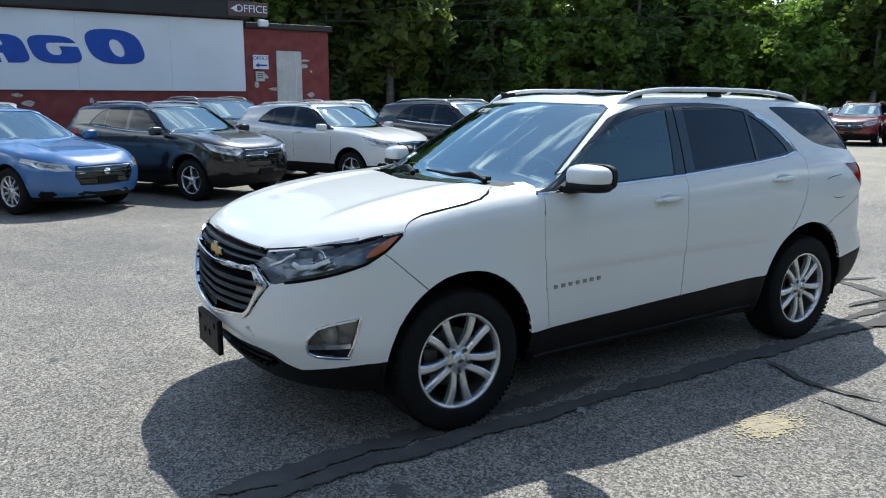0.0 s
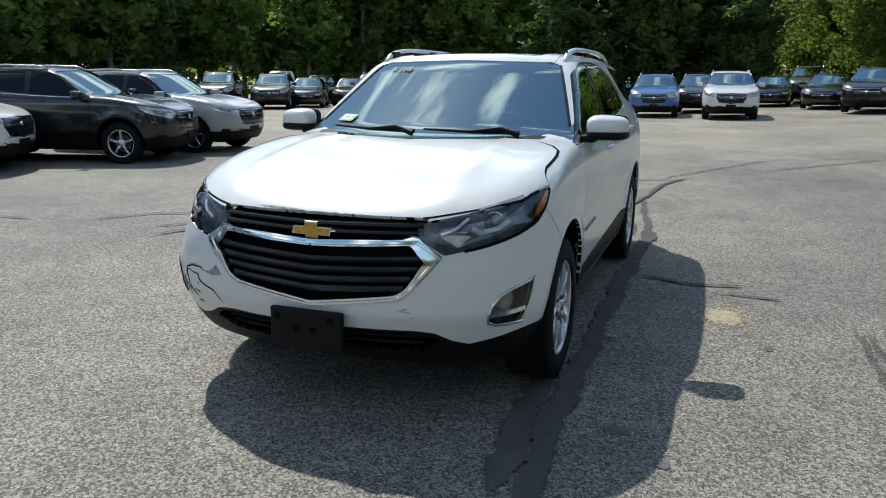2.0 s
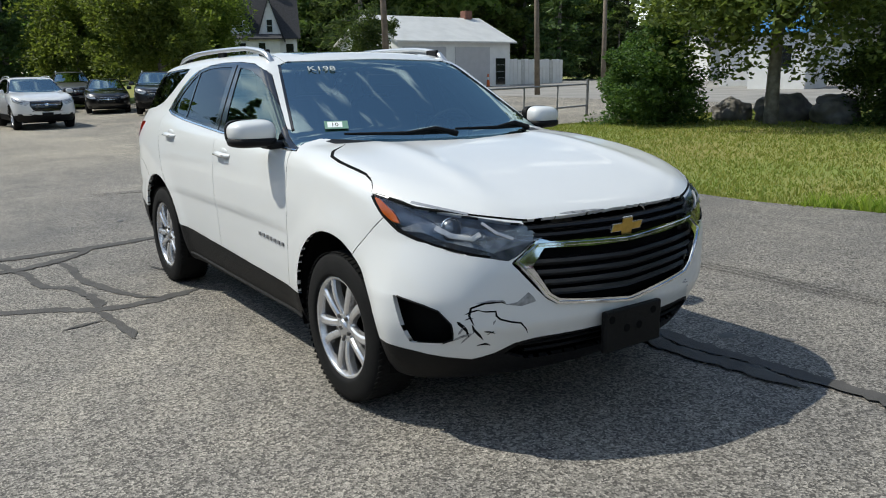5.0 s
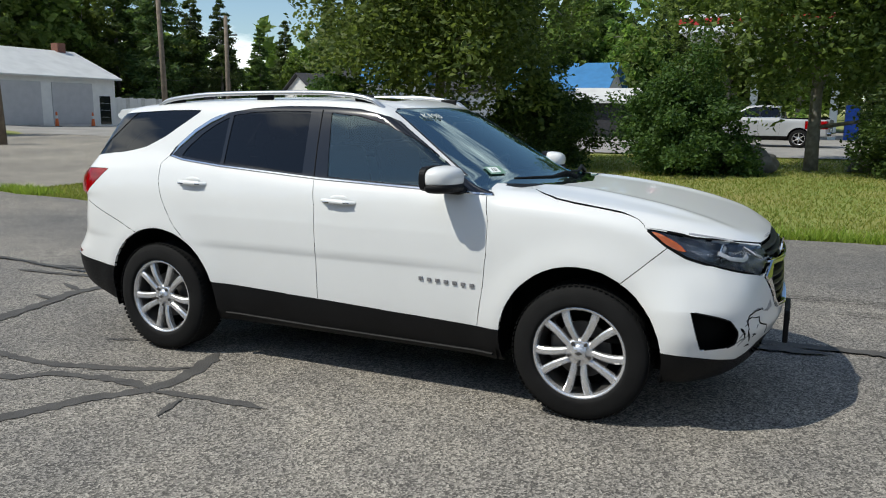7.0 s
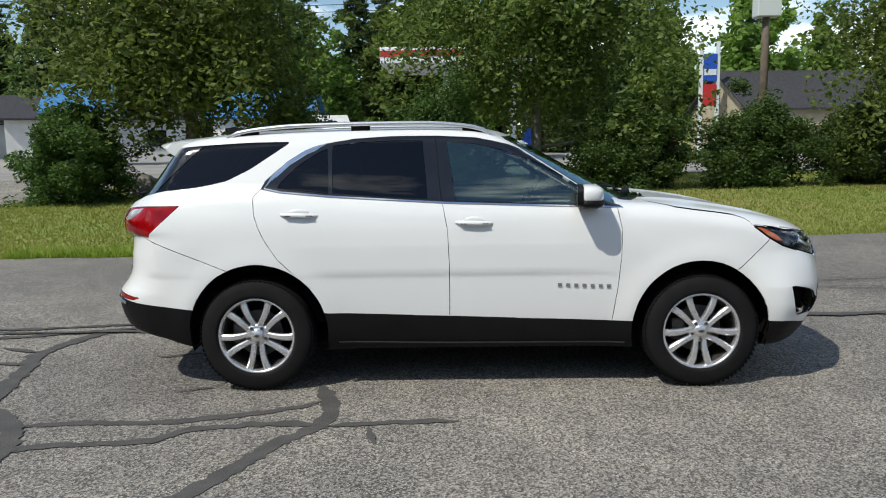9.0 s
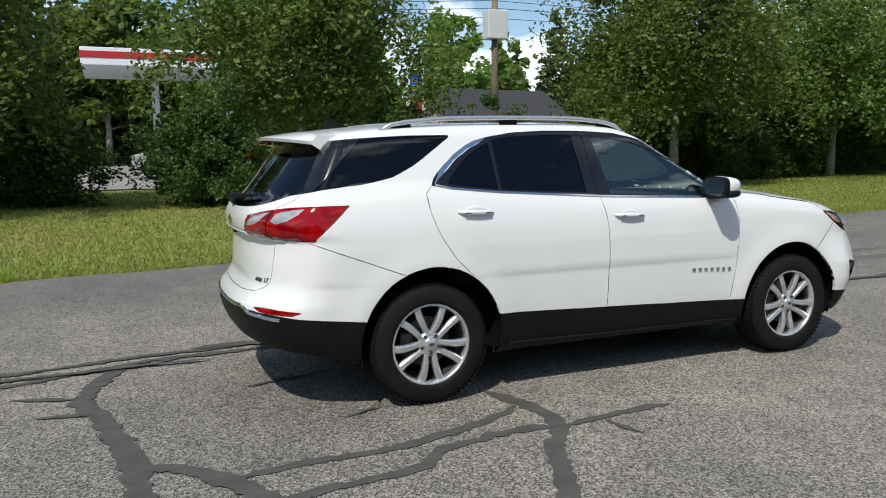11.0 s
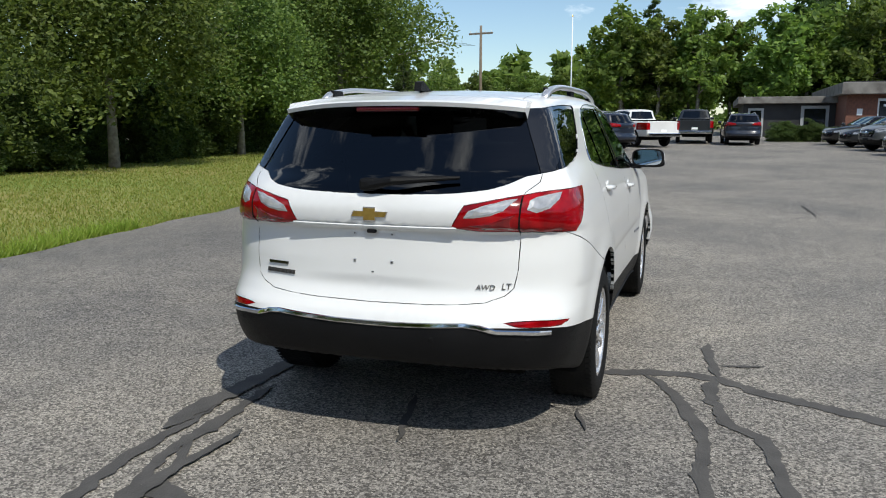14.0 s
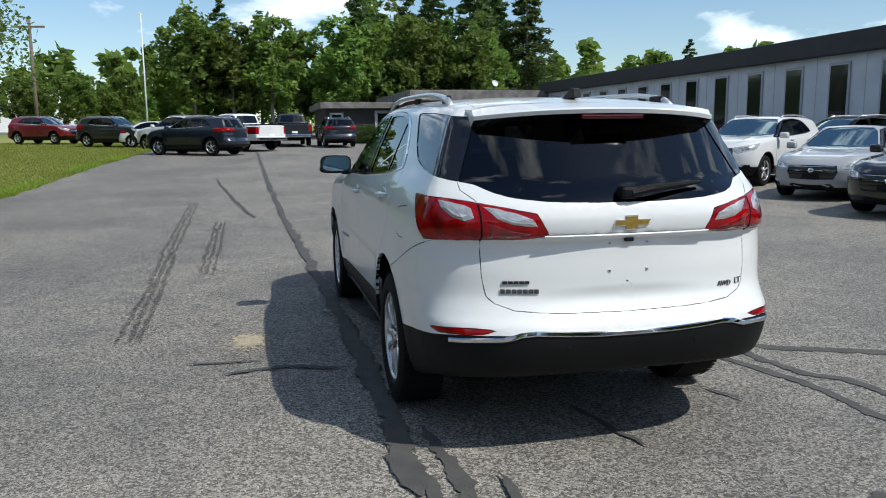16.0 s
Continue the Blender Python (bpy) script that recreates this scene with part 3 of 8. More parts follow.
# wheels ---------------------------------------------------------------------------------
def wheel_parts(name, parent, at, radius=0.346, width=0.225, rim=0.220, spokes="split", lod=1, rim_mat=None, gap_label=""):
    """A wheel that faces +y at the pose at: tyre with tread blocks, rim, spokes, hub cap, nuts, brake disc."""
    rim_mat = rim_mat or ALLOY
    seg = 64 if lod else 28
    w, h = width / 2, radius
    e = new(name)
    e.empty_display_size = 0.1
    e.parent, e.matrix_basis = parent, at
    tyre = lathe_bm([(rim, -w * 0.86), (rim + 0.015, -w * 0.98), ((rim + h) / 2, -w * 1.04), (h - 0.025, -w * 0.96), (h - 0.006, -w * 0.86), (h, -w * 0.6), (h, w * 0.6),
                     (h - 0.006, w * 0.86), (h - 0.022, w * 0.95), (h - 0.03, w * 0.975), ((rim + h) / 2 + 0.01, w * 1.04), (rim + 0.03, w * 1.02), (rim + 0.018, w * 1.03), (rim + 0.006, w * 0.98), (rim, w * 0.84)], seg)
    if lod:
        n = 72
        tread = bmesh.new()
        for i in range(n):                      # shoulder and tread blocks
            a = 2 * math.pi * i / n
            for o, ww, hh in ((w * 0.80, 0.030, 0.0), (-w * 0.80, 0.030, 0.0), (w * 0.36, 0.034, 0.5), (-w * 0.36, 0.034, 0.5), (0, 0.03, 0.0)):
                aa = a + hh * 2 * math.pi / n
                m = Matrix.Rotation(-aa, 4, "Y") @ Matrix.Translation((h + 0.0, o, 0)) @ Matrix.Rotation(0.35 if o > 0 else -0.35, 4, "X") @ Matrix.Diagonal((0.0025, ww, 0.019, 1))
                bmesh.ops.create_cube(tread, size=1.0, matrix=m)
        tagged(part("tread", tread, RUBBER, e), label="worn black tread blocks", kind="stuff")
    part("tyre", tyre, RUBBER, e, smooth=lod == 0 or True)
    r = rim
    rimb = lathe_bm([(r + 0.004, w * 0.84), (r + 0.004, w * 0.92), (r - 0.006, w * 0.93), (r - 0.014, w * 0.86), (r - 0.018, w * 0.62)], seg)
    part("rim", rimb, rim_mat, e, smooth=True)
    part("rim_barrel", lathe_bm([(r - 0.018, w * 0.62), (r - 0.022, w * 0.5), (r - 0.034, -w * 0.3), (r - 0.03, -w * 0.84)], seg), DARKALLOY, e, smooth=True)
    bm = bmesh.new()

    def spoke(a, half0, half1, r0, r1, skew, y0, y1):
        """A tapered bar from the hub to the rim, dished and ridged."""
        ca, sa = math.cos(a), math.sin(a)
        n = 6
        rings = []
        for i in range(n + 1):
            t = i / n
            rr = r0 + (r1 - r0) * t
            off = skew * math.sin(t * math.pi / 2)
            hw = half0 + (half1 - half0) * t
            y = y0 + (y1 - y0) * t + 0.010 * math.sin(math.pi * t)
            row = []
            for u, dy in ((-1, -0.030), (-1, -0.004), (-0.55, 0.0035), (0.55, 0.0035), (1, -0.004), (1, -0.030)):
                s = off + u * hw
                row.append(bm.verts.new((rr * ca - s * sa, y + dy, rr * sa + s * ca)))
            rings.append(row)
        for p, q in zip(rings, rings[1:]):
            for j in range(5):
                bm.faces.new((p[j], p[j + 1], q[j + 1], q[j]))
    yy = w * 0.80
    if spokes == "split":
        for i in range(5):
            a = math.pi / 2 + i * 2 * math.pi / 5
            for sgn in (-1, 1):
                spoke(a + sgn * 0.15, 0.0165, 0.021, 0.045, r - 0.010, sgn * 0.046, yy - 0.012, yy)
    else:
        for i in range(spokes):
            spoke(math.pi / 2 + i * 2 * math.pi / spokes, 0.022, 0.016, 0.04, r - 0.01, 0.0, yy - 0.01, yy)
    bmesh.ops.recalc_face_normals(bm, faces=bm.faces)
    part("spokes", bm, rim_mat, e, smooth=False)
    hub = lathe_bm([(0.075, yy - 0.03), (0.072, yy - 0.008), (0.055, yy - 0.002), (0.04, yy - 0.004), (0.036, yy + 0.006), (0.033, yy + 0.009), (0.0001, yy + 0.012)], 28)
    part("hub_cap", hub, rim_mat, e, smooth=True)
    if lod:
        for i in range(5):
            a = math.pi / 2 + (i + 0.5) * 2 * math.pi / 5
            part("wheel_nut", cyl_bm((0.055 * math.cos(a), yy - 0.01, 0.055 * math.sin(a)), (0.055 * math.cos(a), yy + 0.006, 0.055 * math.sin(a)), 0.0115, 0.009, 6), DARKALLOY, e)
        part("badge", prism_bm([(-0.017, -0.004), (-0.006, -0.004), (-0.006, -0.009), (0.008, -0.009), (0.008, -0.004), (0.019, -0.004), (0.016, 0.004), (0.006, 0.004), (0.006, 0.009), (-0.008, 0.009), (-0.008, 0.004), (-0.019, 0.004)], yy + 0.0105, yy + 0.0135), DARKALLOY, e)
    disc = lathe_bm([(0.06, -0.01), (0.145, -0.01), (0.145, 0.012), (0.06, 0.012)], 32)
    part("brake_disc", disc, DARKALLOY, e, smooth=False)
    if lod:
        part("caliper", box_bm(0.075, -0.03, -0.07, 0.165, 0.035, 0.07, 0.015), DARKALLOY, e)
    back = lathe_bm([(0.001, -0.06), (r - 0.03, -0.06)], 24)
    part("backplate", back, DARK, e)
    return e

# the white crossover ---------------------------------------------------------------------
HERO = Shell(
    ax_f=1.3625, ax_r=-1.3625, hub=0.352, arch=0.425, axis=0.78, flare=0.016,
    front=[(0.2, 2.08), (0.28, 2.15), (0.36, 2.20), (0.44, 2.235), (0.52, 2.265), (0.62, 2.265), (0.72, 2.26), (0.80, 2.245), (0.88, 2.225), (0.94, 2.18), (1.1, 2.0)],
    rear=[(0.25, -2.22), (0.34, -2.30), (0.44, -2.355), (0.54, -2.375), (0.60, -2.365), (0.65, -2.325), (0.72, -2.285), (0.84, -2.268), (0.953, -2.252), (0.97, -2.266), (0.99, -2.304), (1.05, -2.315), (1.13, -2.285), (1.25, -2.22)],
    width=[(0.2, 0.80), (0.28, 0.845), (0.36, 0.872), (0.44, 0.8875), (0.5, 0.8935), (0.6, 0.8995), (0.7, 0.9030), (0.82, 0.9045), (0.92, 0.9005), (1.0, 0.8915), (1.08, 0.872), (1.15, 0.846), (1.25, 0.81)],
    plan=[(-2.4, 0.955), (-1.9, 0.985), (-1.36, 1.0), (-0.6, 0.994), (0.3, 0.992), (0.9, 0.995), (1.36, 1.0), (1.7, 0.996), (2.3, 0.99)],
    under=[(-2.4, 0.40), (-2.0, 0.33), (-1.6, 0.24), (-0.9, 0.235), (0.9, 0.235), (1.6, 0.24), (2.1, 0.255), (2.4, 0.27)],
    deck=[(-2.4, 1.15), (-1.5, 1.25), (0.0, 1.16), (0.7, 1.155), (1.0, 1.148), (1.22, 1.133), (1.45, 1.105), (1.70, 1.062), (1.9, 1.013), (2.05, 0.965), (2.15, 0.925), (2.24, 0.875), (2.35, 0.80)],
    deck_drop=0.035, deck_round=0.085, crease=0.011,
    nose_l=0.66, nose_n=2.6, tail_l=0.55, tail_n=3.1,
    green=[(0.9, 0.885), (1.1, 0.852), (1.2, 0.818), (1.3, 0.778), (1.4, 0.735), (1.5, 0.69), (1.6, 0.645), (1.7, 0.60)],
    roof=[(-2.3, 1.50), (-2.0, 1.545), (-1.6, 1.592), (-1.1, 1.618), (-0.5, 1.626), (0.0, 1.612), (0.3, 1.578), (0.7, 1.50)],
    crown=0.028, roof_round=0.075, join=0.055,
    ws_x0=1.09, ws_z0=1.10, ws_slope=1.80, ws_bow=0.20, rg_x0=-2.285, rg_z0=1.12, rg_slope=0.78, rg_bow=0.22)

DLO = [(-1.315, 1.245), (-1.29, 1.295), (-1.20, 1.375), (-1.08, 1.455), (-0.95, 1.51), (-0.75, 1.542), (-0.5, 1.556), (-0.26, 1.555), (0.0, 1.54), (0.2, 1.498),
       (0.42, 1.408), (0.64, 1.275), (0.80, 1.175), (0.885, 1.108), (0.6, 1.118), (-0.18, 1.147), (-0.9, 1.193), (-1.2, 1.222)]
WIN_Q = [(-1.215, 1.25), (-1.19, 1.29), (-1.09, 1.385), (-0.99, 1.45), (-0.915, 1.485), (-0.905, 1.215)]
WIN_R = [(-0.875, 1.213), (-0.885, 1.498), (-0.74, 1.518), (-0.5, 1.527), (-0.33, 1.524), (-0.30, 1.175)]
WIN_F = [(-0.185, 1.518), (0.0, 1.50), (0.18, 1.458), (0.38, 1.38), (0.56, 1.285), (0.645, 1.225), (0.66, 1.135), (0.3, 1.147), (-0.125, 1.166)]
BAND = [(-2.7, 1.10), (-2.29, 1.128), (-2.2, 1.158), (-2.08, 1.205), (-1.92, 1.24), (-1.7, 1.262), (-1.54, 1.295), (-1.40, 1.36), (-1.16, 1.518), (-1.16, 1.528), (-1.4, 1.527), (-1.74, 1.508), (-2.0, 1.488), (-2.7, 1.462)]
ARCH_F = [(1.345 + 0.408 * math.cos(a), 0.372 + 0.42 * math.sin(a)) for a in np.linspace(0, 2 * math.pi, 48, endpoint=False)]
ARCH_R = [(-1.345 + 0.425 * math.cos(a), 0.372 + 0.425 * math.sin(a)) for a in np.linspace(0, 2 * math.pi, 48, endpoint=False)]
CLAD = [(-1.2, 0.505), (-0.9, 0.49), (-0.18, 0.462), (0.81, 0.422), (1.2, 0.41)]
CLAD_R = [(-2.7, 0.58), (-2.25, 0.575), (-2.12, 0.555), (-1.77, 0.52), (-1.5, 0.50)]
CLAD_F = [(0.0, 0.432), (0.45, 0.437), (0.52, 0.425), (0.58, 0.385), (0.64, 0.365), (0.74, 0.385), (0.86, 0.415), (1.1, 0.43)]
DOOR_F = [(0.845, 1.113), (0.868, 0.98), (0.865, 0.82), (0.85, 0.65), (0.815, 0.423), (0.80, 0.2)]
DOOR_B = [(-0.21, 1.148), (-0.182, 1.0), (-0.172, 0.8), (-0.172, 0.55), (-0.178, 0.2)]
DOOR_R = [(-1.315, 1.245), (-1.36, 1.20), (-1.35, 1.098), (-1.325, 1.02), (-1.29, 0.947), (-1.21, 0.828), (-1.13, 0.752), (-1.07, 0.67), (-0.955, 0.53), (-0.92, 0.495), (-0.895, 0.40), (-0.89, 0.2)]
HEAD = [(0.44, 0.842), (0.485, 0.893), (0.635, 0.922), (0.80, 0.951), (0.845, 0.978), (0.866, 0.99), (0.873, 0.93), (0.862, 0.868), (0.83, 0.836), (0.758, 0.806), (0.66, 0.782), (0.575, 0.755)]
HEAD_F = HEAD[:3] + [(0.72, 0.945), (1.1, 1.2), (1.1, 0.6), (0.80, 0.76)] + HEAD[-2:]
HEAD_S = [(1.655, 0.995), (1.77, 0.979), (1.90, 0.952), (2.06, 0.924), (2.6, 0.96), (2.6, 0.6), (2.14, 0.775), (2.05, 0.803), (1.945, 0.836), (1.842, 0.871), (1.75, 0.923)]
HOODF = [(-0.1, 0.905), (0.3, 0.905), (0.485, 0.905), (0.635, 0.934), (0.80, 0.963), (0.845, 0.988), (0.868, 1.0), (1.1, 1.03)]
HOODS = [(0.70, 0.60), (1.0, 0.63), (1.06, 0.68), (1.13, 0.762), (1.204, 0.808), (1.30, 0.822), (1.40, 0.826), (1.54, 0.824), (1.61, 0.838), (1.645, 0.858), (1.66, 0.9)]
GRILLE_U = [(-0.1, 0.800), (0.40, 0.824), (0.455, 0.842), (0.485, 0.893), (0.485, 0.905), (0.3, 0.905), (-0.1, 0.905)]
GRILLE_M = [(-0.1, 0.548), (0.0, 0.548), (0.37, 0.598), (0.415, 0.625), (0.485, 0.735), (0.43, 0.800), (0.2, 0.785), (-0.1, 0.775)]
CHROME_M = [(-0.1, 0.525), (0.0, 0.525), (0.385, 0.575), (0.435, 0.61), (0.555, 0.755), (0.46, 0.832), (0.40, 0.824), (-0.1, 0.800)]
GRILLE_L = [(-0.1, 0.425), (0.42, 0.425), (0.50, 0.415), (0.545, 0.38), (0.45, 0.335), (-0.1, 0.325)]
FOG = [(0.715, 0.46), (0.728, 0.53), (0.762, 0.582), (0.80, 0.602), (0.86, 0.628), (0.95, 0.64), (0.95, 0.452), (0.83, 0.443), (0.738, 0.449)]
TAIL_R = [(0.368, 0.997), (0.42, 1.088), (0.6, 1.123), (0.725, 1.143), (1.1, 1.17), (1.1, 0.955), (0.8, 0.966), (0.62, 0.972), (0.48, 0.974), (0.40, 0.985)]
TAIL_S = [(-2.7, 0.9), (-2.7, 1.25), (-1.80, 1.25), (-1.795, 1.165), (-1.86, 1.105), (-1.93, 1.04), (-1.995, 0.985), (-2.02, 0.9)]
GATE = [(-0.1, 0.652), (0.25, 0.656), (0.40, 0.662), (0.51, 0.672), (0.59, 0.70), (0.622, 0.73), (0.636, 0.80), (0.642, 0.96), (0.645, 1.05), (0.655, 1.14), (0.70, 1.18), (0.70, 1.3)]
SCREEN = [(-0.1, 1.135), (0.4, 1.142), (0.70, 1.160), (0.762, 1.178), (0.768, 1.205), (0.622, 1.49), (0.597, 1.528), (0.54, 1.547), (-0.1, 1.562)]
SUNROOF = [(0.08, -0.1), (0.08, 0.40), (0.04, 0.44), (-1.0, 0.45), (-1.04, 0.41), (-1.04, -0.1)]
REFLECT = [(0.60, 0.597), (0.66, 0.604), (0.76, 0.601), (0.845, 0.588), (0.822, 0.570), (0.75, 0.572), (0.66, 0.578)]


def hero_rules(C):
    x, y, z = C.T
    out = np.array(["side"] * len(C), dtype=object)

    def put(mask, name):
        out[mask] = name

    def under(line, a, b):
        return b < np.interp(a, [p[0] for p in line], [p[1] for p in line])
    rear_of = lambda line, zz: np.interp(zz, [p[1] for p in line][::-1], [p[0] for p in line][::-1])
    dlo, band = inside(DLO, x, z) & (y > HERO.Wg(z) - 0.03), inside(BAND, x, z)
    put((x > 0.70) & (z < 1.25), "fender")
    put((np.abs(y) < 0.555) & (z > 1.5) & (x < 0.25), "roof")
    doors = (z < 1.26) & (y > 0.5)
    xf, xb, xr = rear_of(DOOR_F, z), rear_of(DOOR_B, z), rear_of(DOOR_R, z)
    put(doors & (x < xf) & (x >= xb) & ~dlo & (z < 1.2), "front_door")
    put(doors & (x < xb) & (x >= xr) & ~dlo & (z < 1.26), "rear_door")
    put(doors & (x < xb) & (x >= xr) & dlo, "frame")
    put(under(CLAD, x, z) & (np.abs(x) < 1.1), "sill")
    # front
    seam = z < 0.891 + (x - 1.736) * 0.903
    put((x > 1.5) & (z < 0.985) & (seam | (x > 1.83)), "bumper")
    fl = inside(HOODF + [(1.1, 1.4), (-0.1, 1.4)], y, z)
    hood = (x > 0.8) & inside(HOODS + [(2.6, 0.9), (2.6, -0.1), (0.7, -0.1)], x, y) & (z > 0.9) & ((x < 1.655) | fl)
    hood |= (x >= 1.655) & fl & (z > 0.88)
    put(hood, "hood")
    ws = inside(SCREEN, y, z) & (x > 0.0)
    cowl = (x > 0.7) & (x < 1.14 - 0.22 * (y / 0.75) ** 2) & (z > 1.1) & (y < 0.66)
    put(cowl, "cowl")
    put(ws, "windscreen")
    nose = x > 1.55
    put(nose & under(CLAD_F, y, z), "front_lip")
    put(nose & inside(GRILLE_L, y, z), "")
    put(inside(FOG, y, z) & (z < 0.7) & (x > 1.866 + (0.655 - z) * 0.25), "fog")
    put(nose & inside(HEAD_F, y, z) & inside(HEAD_S, x, z) & (y > 0.4), "headlight")
    put(nose & inside(CHROME_M, y, z), "chrome")
    put(nose & (inside(GRILLE_U, y, z) | inside(GRILLE_M, y, z)), "")
    # rear
    put(z < np.interp(x, [-2.4, -1.9, 1.9, 2.4], [0.30, 0.245, 0.245, 0.27]), "")
    rear = x < -1.5
    seam_r = z < 0.957 - (x + 2.03) * 0.385
    put(rear & (z < 0.99) & (seam_r | (x < -2.07)), "rear_bumper")
    gate = (x < -1.9) & inside(GATE + [(-0.1, 1.3)], y, z)
    put(gate & (z > 0.645), "tailgate")
    put((x < -1.9) & inside(REFLECT, y, z), "reflector")
    put((x < -1.45) & under(CLAD_R, x, z), "rear_lip")
    put((x < -1.5) & inside(TAIL_R, y, z) & inside(TAIL_S, x, z), "taillight")
    put(dlo, "frame")
    put(dlo & inside(WIN_Q, x, z), "quarter_light")
    put(dlo & inside(WIN_R, x, z), "rear_window")
    put(dlo & inside(WIN_F, x, z), "front_window")
    dl = y < np.interp(z, [1.1, 1.2, 1.47], [0.735, 0.70, 0.585])
    put(band & (x < -1.1), "side_glass")
    put(band & (x < -1.98 + (z - 1.23) * (0.28 / 0.27)), "pillar_trim")
    put(band & (x < -1.6) & dl, "rear_glass")
    put((z > 1.5) & inside(SUNROOF, x, y), "sunroof")
    put(inside(ARCH_F, x, z) & (y > 0.5), "")
    put(inside(ARCH_R, x, z) & (y > 0.5), "")
    return out


def build_hero():
    car = empty("crossover_suv", "white compact crossover with a damaged front bumper, parked alone on asphalt", "car", pose(0, 0, 0))
    P, faces = HERO.grid(0.022, 118, 46)
    near, mid = (0.45, 2), (-0.2, 2)
    cuts = [("S", ARCH_F, near, True), ("S", ARCH_R, near, True), ("S", DLO, near, True), ("S", WIN_Q, near, True), ("S", WIN_R, near, True), ("S", WIN_F, near, True),
            ("F", [(float(HERO.Wg(q)) - 0.03, q) for q in np.linspace(1.08, 1.52, 12)], (0.0, 1.1), False), ("S", BAND, mid, True), ("S", CLAD, near, False), ("S", CLAD_R, mid, False), ("F", CLAD_F, (1.55, 3), False), ("S", DOOR_F, near, False), ("S", DOOR_B, near, False),
            ("S", DOOR_R, near, False), ("F", HEAD_F, (1.5, 3), True), ("S", HEAD_S, (0.55, 2), True), ("F", HOODF, (1.55, 3), False), ("T", HOODS, (0.85, 1.4), False), ("F", GRILLE_U, (1.8, 3), True),
            ("F", GRILLE_M, (1.8, 3), True), ("F", CHROME_M, (1.8, 3), True), ("F", GRILLE_L, (1.7, 3), True), ("F", FOG, (1.5, 3), True),
            ("R", TAIL_R, (-3, -1.6), True), ("S", TAIL_S, mid, True), ("R", GATE, (-3, -1.9), False), ("F", SCREEN, (-0.1, 1.3), True), ("T", SUNROOF, (1.45, 2), True),
            ("R", REFLECT, (-3, -1.9), True), ("S", [(1.855, 0.70), (1.928, 0.408)], near, False), ("S", [(1.80, 0.949), (1.53, 0.705)], near, False), ("S", [(-2.10, 0.984), (-1.50, 0.753)], near, False),
            ("S", [(-2.05, 1.162), (-1.64, 1.557)], (0.4, 2), False), ("R", [(0.735, 1.1), (0.70, 1.2), (0.585, 1.47)], (-3, -1.6), False),
            ("R", [(-0.1, 0.953), (0.62, 0.953)], (-3, -1.9), False), ("R", [(-0.1, 0.97), (0.62, 0.97)], (-3, -1.9), False), ("R", [(-0.1, 0.989), (0.4, 0.989)], (-3, -1.9), False), ("T", [(0.24, 0.555), (-2.2, 0.555)], (1.45, 2), False), ("T", [(1.14 - 0.22 * (q / 0.75) ** 2, q) for q in np.linspace(-0.05, 0.76, 12)], (1.05, 1.35), False)]
    V, regions = cut_panels(HERO, P, faces, cuts, hero_rules)
    look_of = {"side": (WHITE, False), "fender": (WHITE, False), "roof": (WHITE, True), "front_door": (WHITE, False), "rear_door": (WHITE, False), "frame": (GLOSSBLACK, False),
               "sill": (PLASTIC, False), "bumper": (WHITE, True), "hood": (WHITE, True), "cowl": (PLASTIC, False), "windscreen": (WSGLASS, True), "front_lip": (PLASTIC, True),
               "headlight": (LAMPGLASS, False), "chrome": (CHROME, True), "rear_bumper": (WHITE, True), "tailgate": (WHITE, True), "reflector": (REDLENS, False),
               "rear_lip": (PLASTIC, True), "taillight": (REDLENS, False), "quarter_light": (TINTED, False), "rear_window": (TINTED, False), "front_window": (PANE, False),
               "side_glass": (TINTED, False), "pillar_trim": (GLOSSBLACK, False), "rear_glass": (TINTED, True), "sunroof": (TINTED, True), "fog": (LAMPGLASS, False)}
    rename = {"side": "body_side", "frame": "window_frame", "chrome": "grille_frame", "sunroof": "sunroof_glass", "fog": "fog_light_cover", "front_lip": "lower_front_trim", "rear_lip": "lower_rear_trim",
              "bumper": "front_bumper", "sill": "sill_cladding", "reflector": "rear_reflector"}
    made = {}
    for key, fl in regions.items():
        mat, both = look_of[key]
        panes = mat in (TINTED, PANE, WSGLASS, LAMPGLASS)
        sides = (1,) if key == "fog" else (1, -1)
        made[key] = panel(HERO, rename.get(key, key), V, fl, mat, car, both, gap=0.0 if panes else 0.005 if key == "hood" else 0.0022, flange=0.0 if panes else 0.018,
                          lift=-0.004 if panes else 0.006 if key == "chrome" else 0.0, sides=sides)
    for ob in made["windscreen"] + made["front_window"]:
        ob.visible_shadow = False
    return car, made


car, panels = build_hero()

# ground ------------------------------------------------------------------------------------
def sheet(name, mat, x0, x1, y0, y1, step, dz, keep=None, label="", category="", wob=0.0, warp=None):
    nx, ny = max(2, int((x1 - x0) / step)), max(2, int((y1 - y0) / step))
    X, Y = np.meshgrid(np.linspace(x0, x1, nx + 1), np.linspace(y0, y1, ny + 1), indexing="ij")
    if warp:
        X, Y = warp(X, Y)
    Z = ground_height(X, Y) + dz
    idx = np.arange(X.size).reshape(X.shape)
    faces = [(idx[i, j], idx[i + 1, j], idx[i + 1, j + 1], idx[i, j + 1]) for i in range(nx) for j in range(ny) if keep is None or keep(X[i, j], Y[i, j])]
    ob = link_mesh(name, np.stack([X.ravel(), Y.ravel(), Z.ravel()], 1), faces, mat)
    return tagged(ob, label=label, category=category, kind="structure")


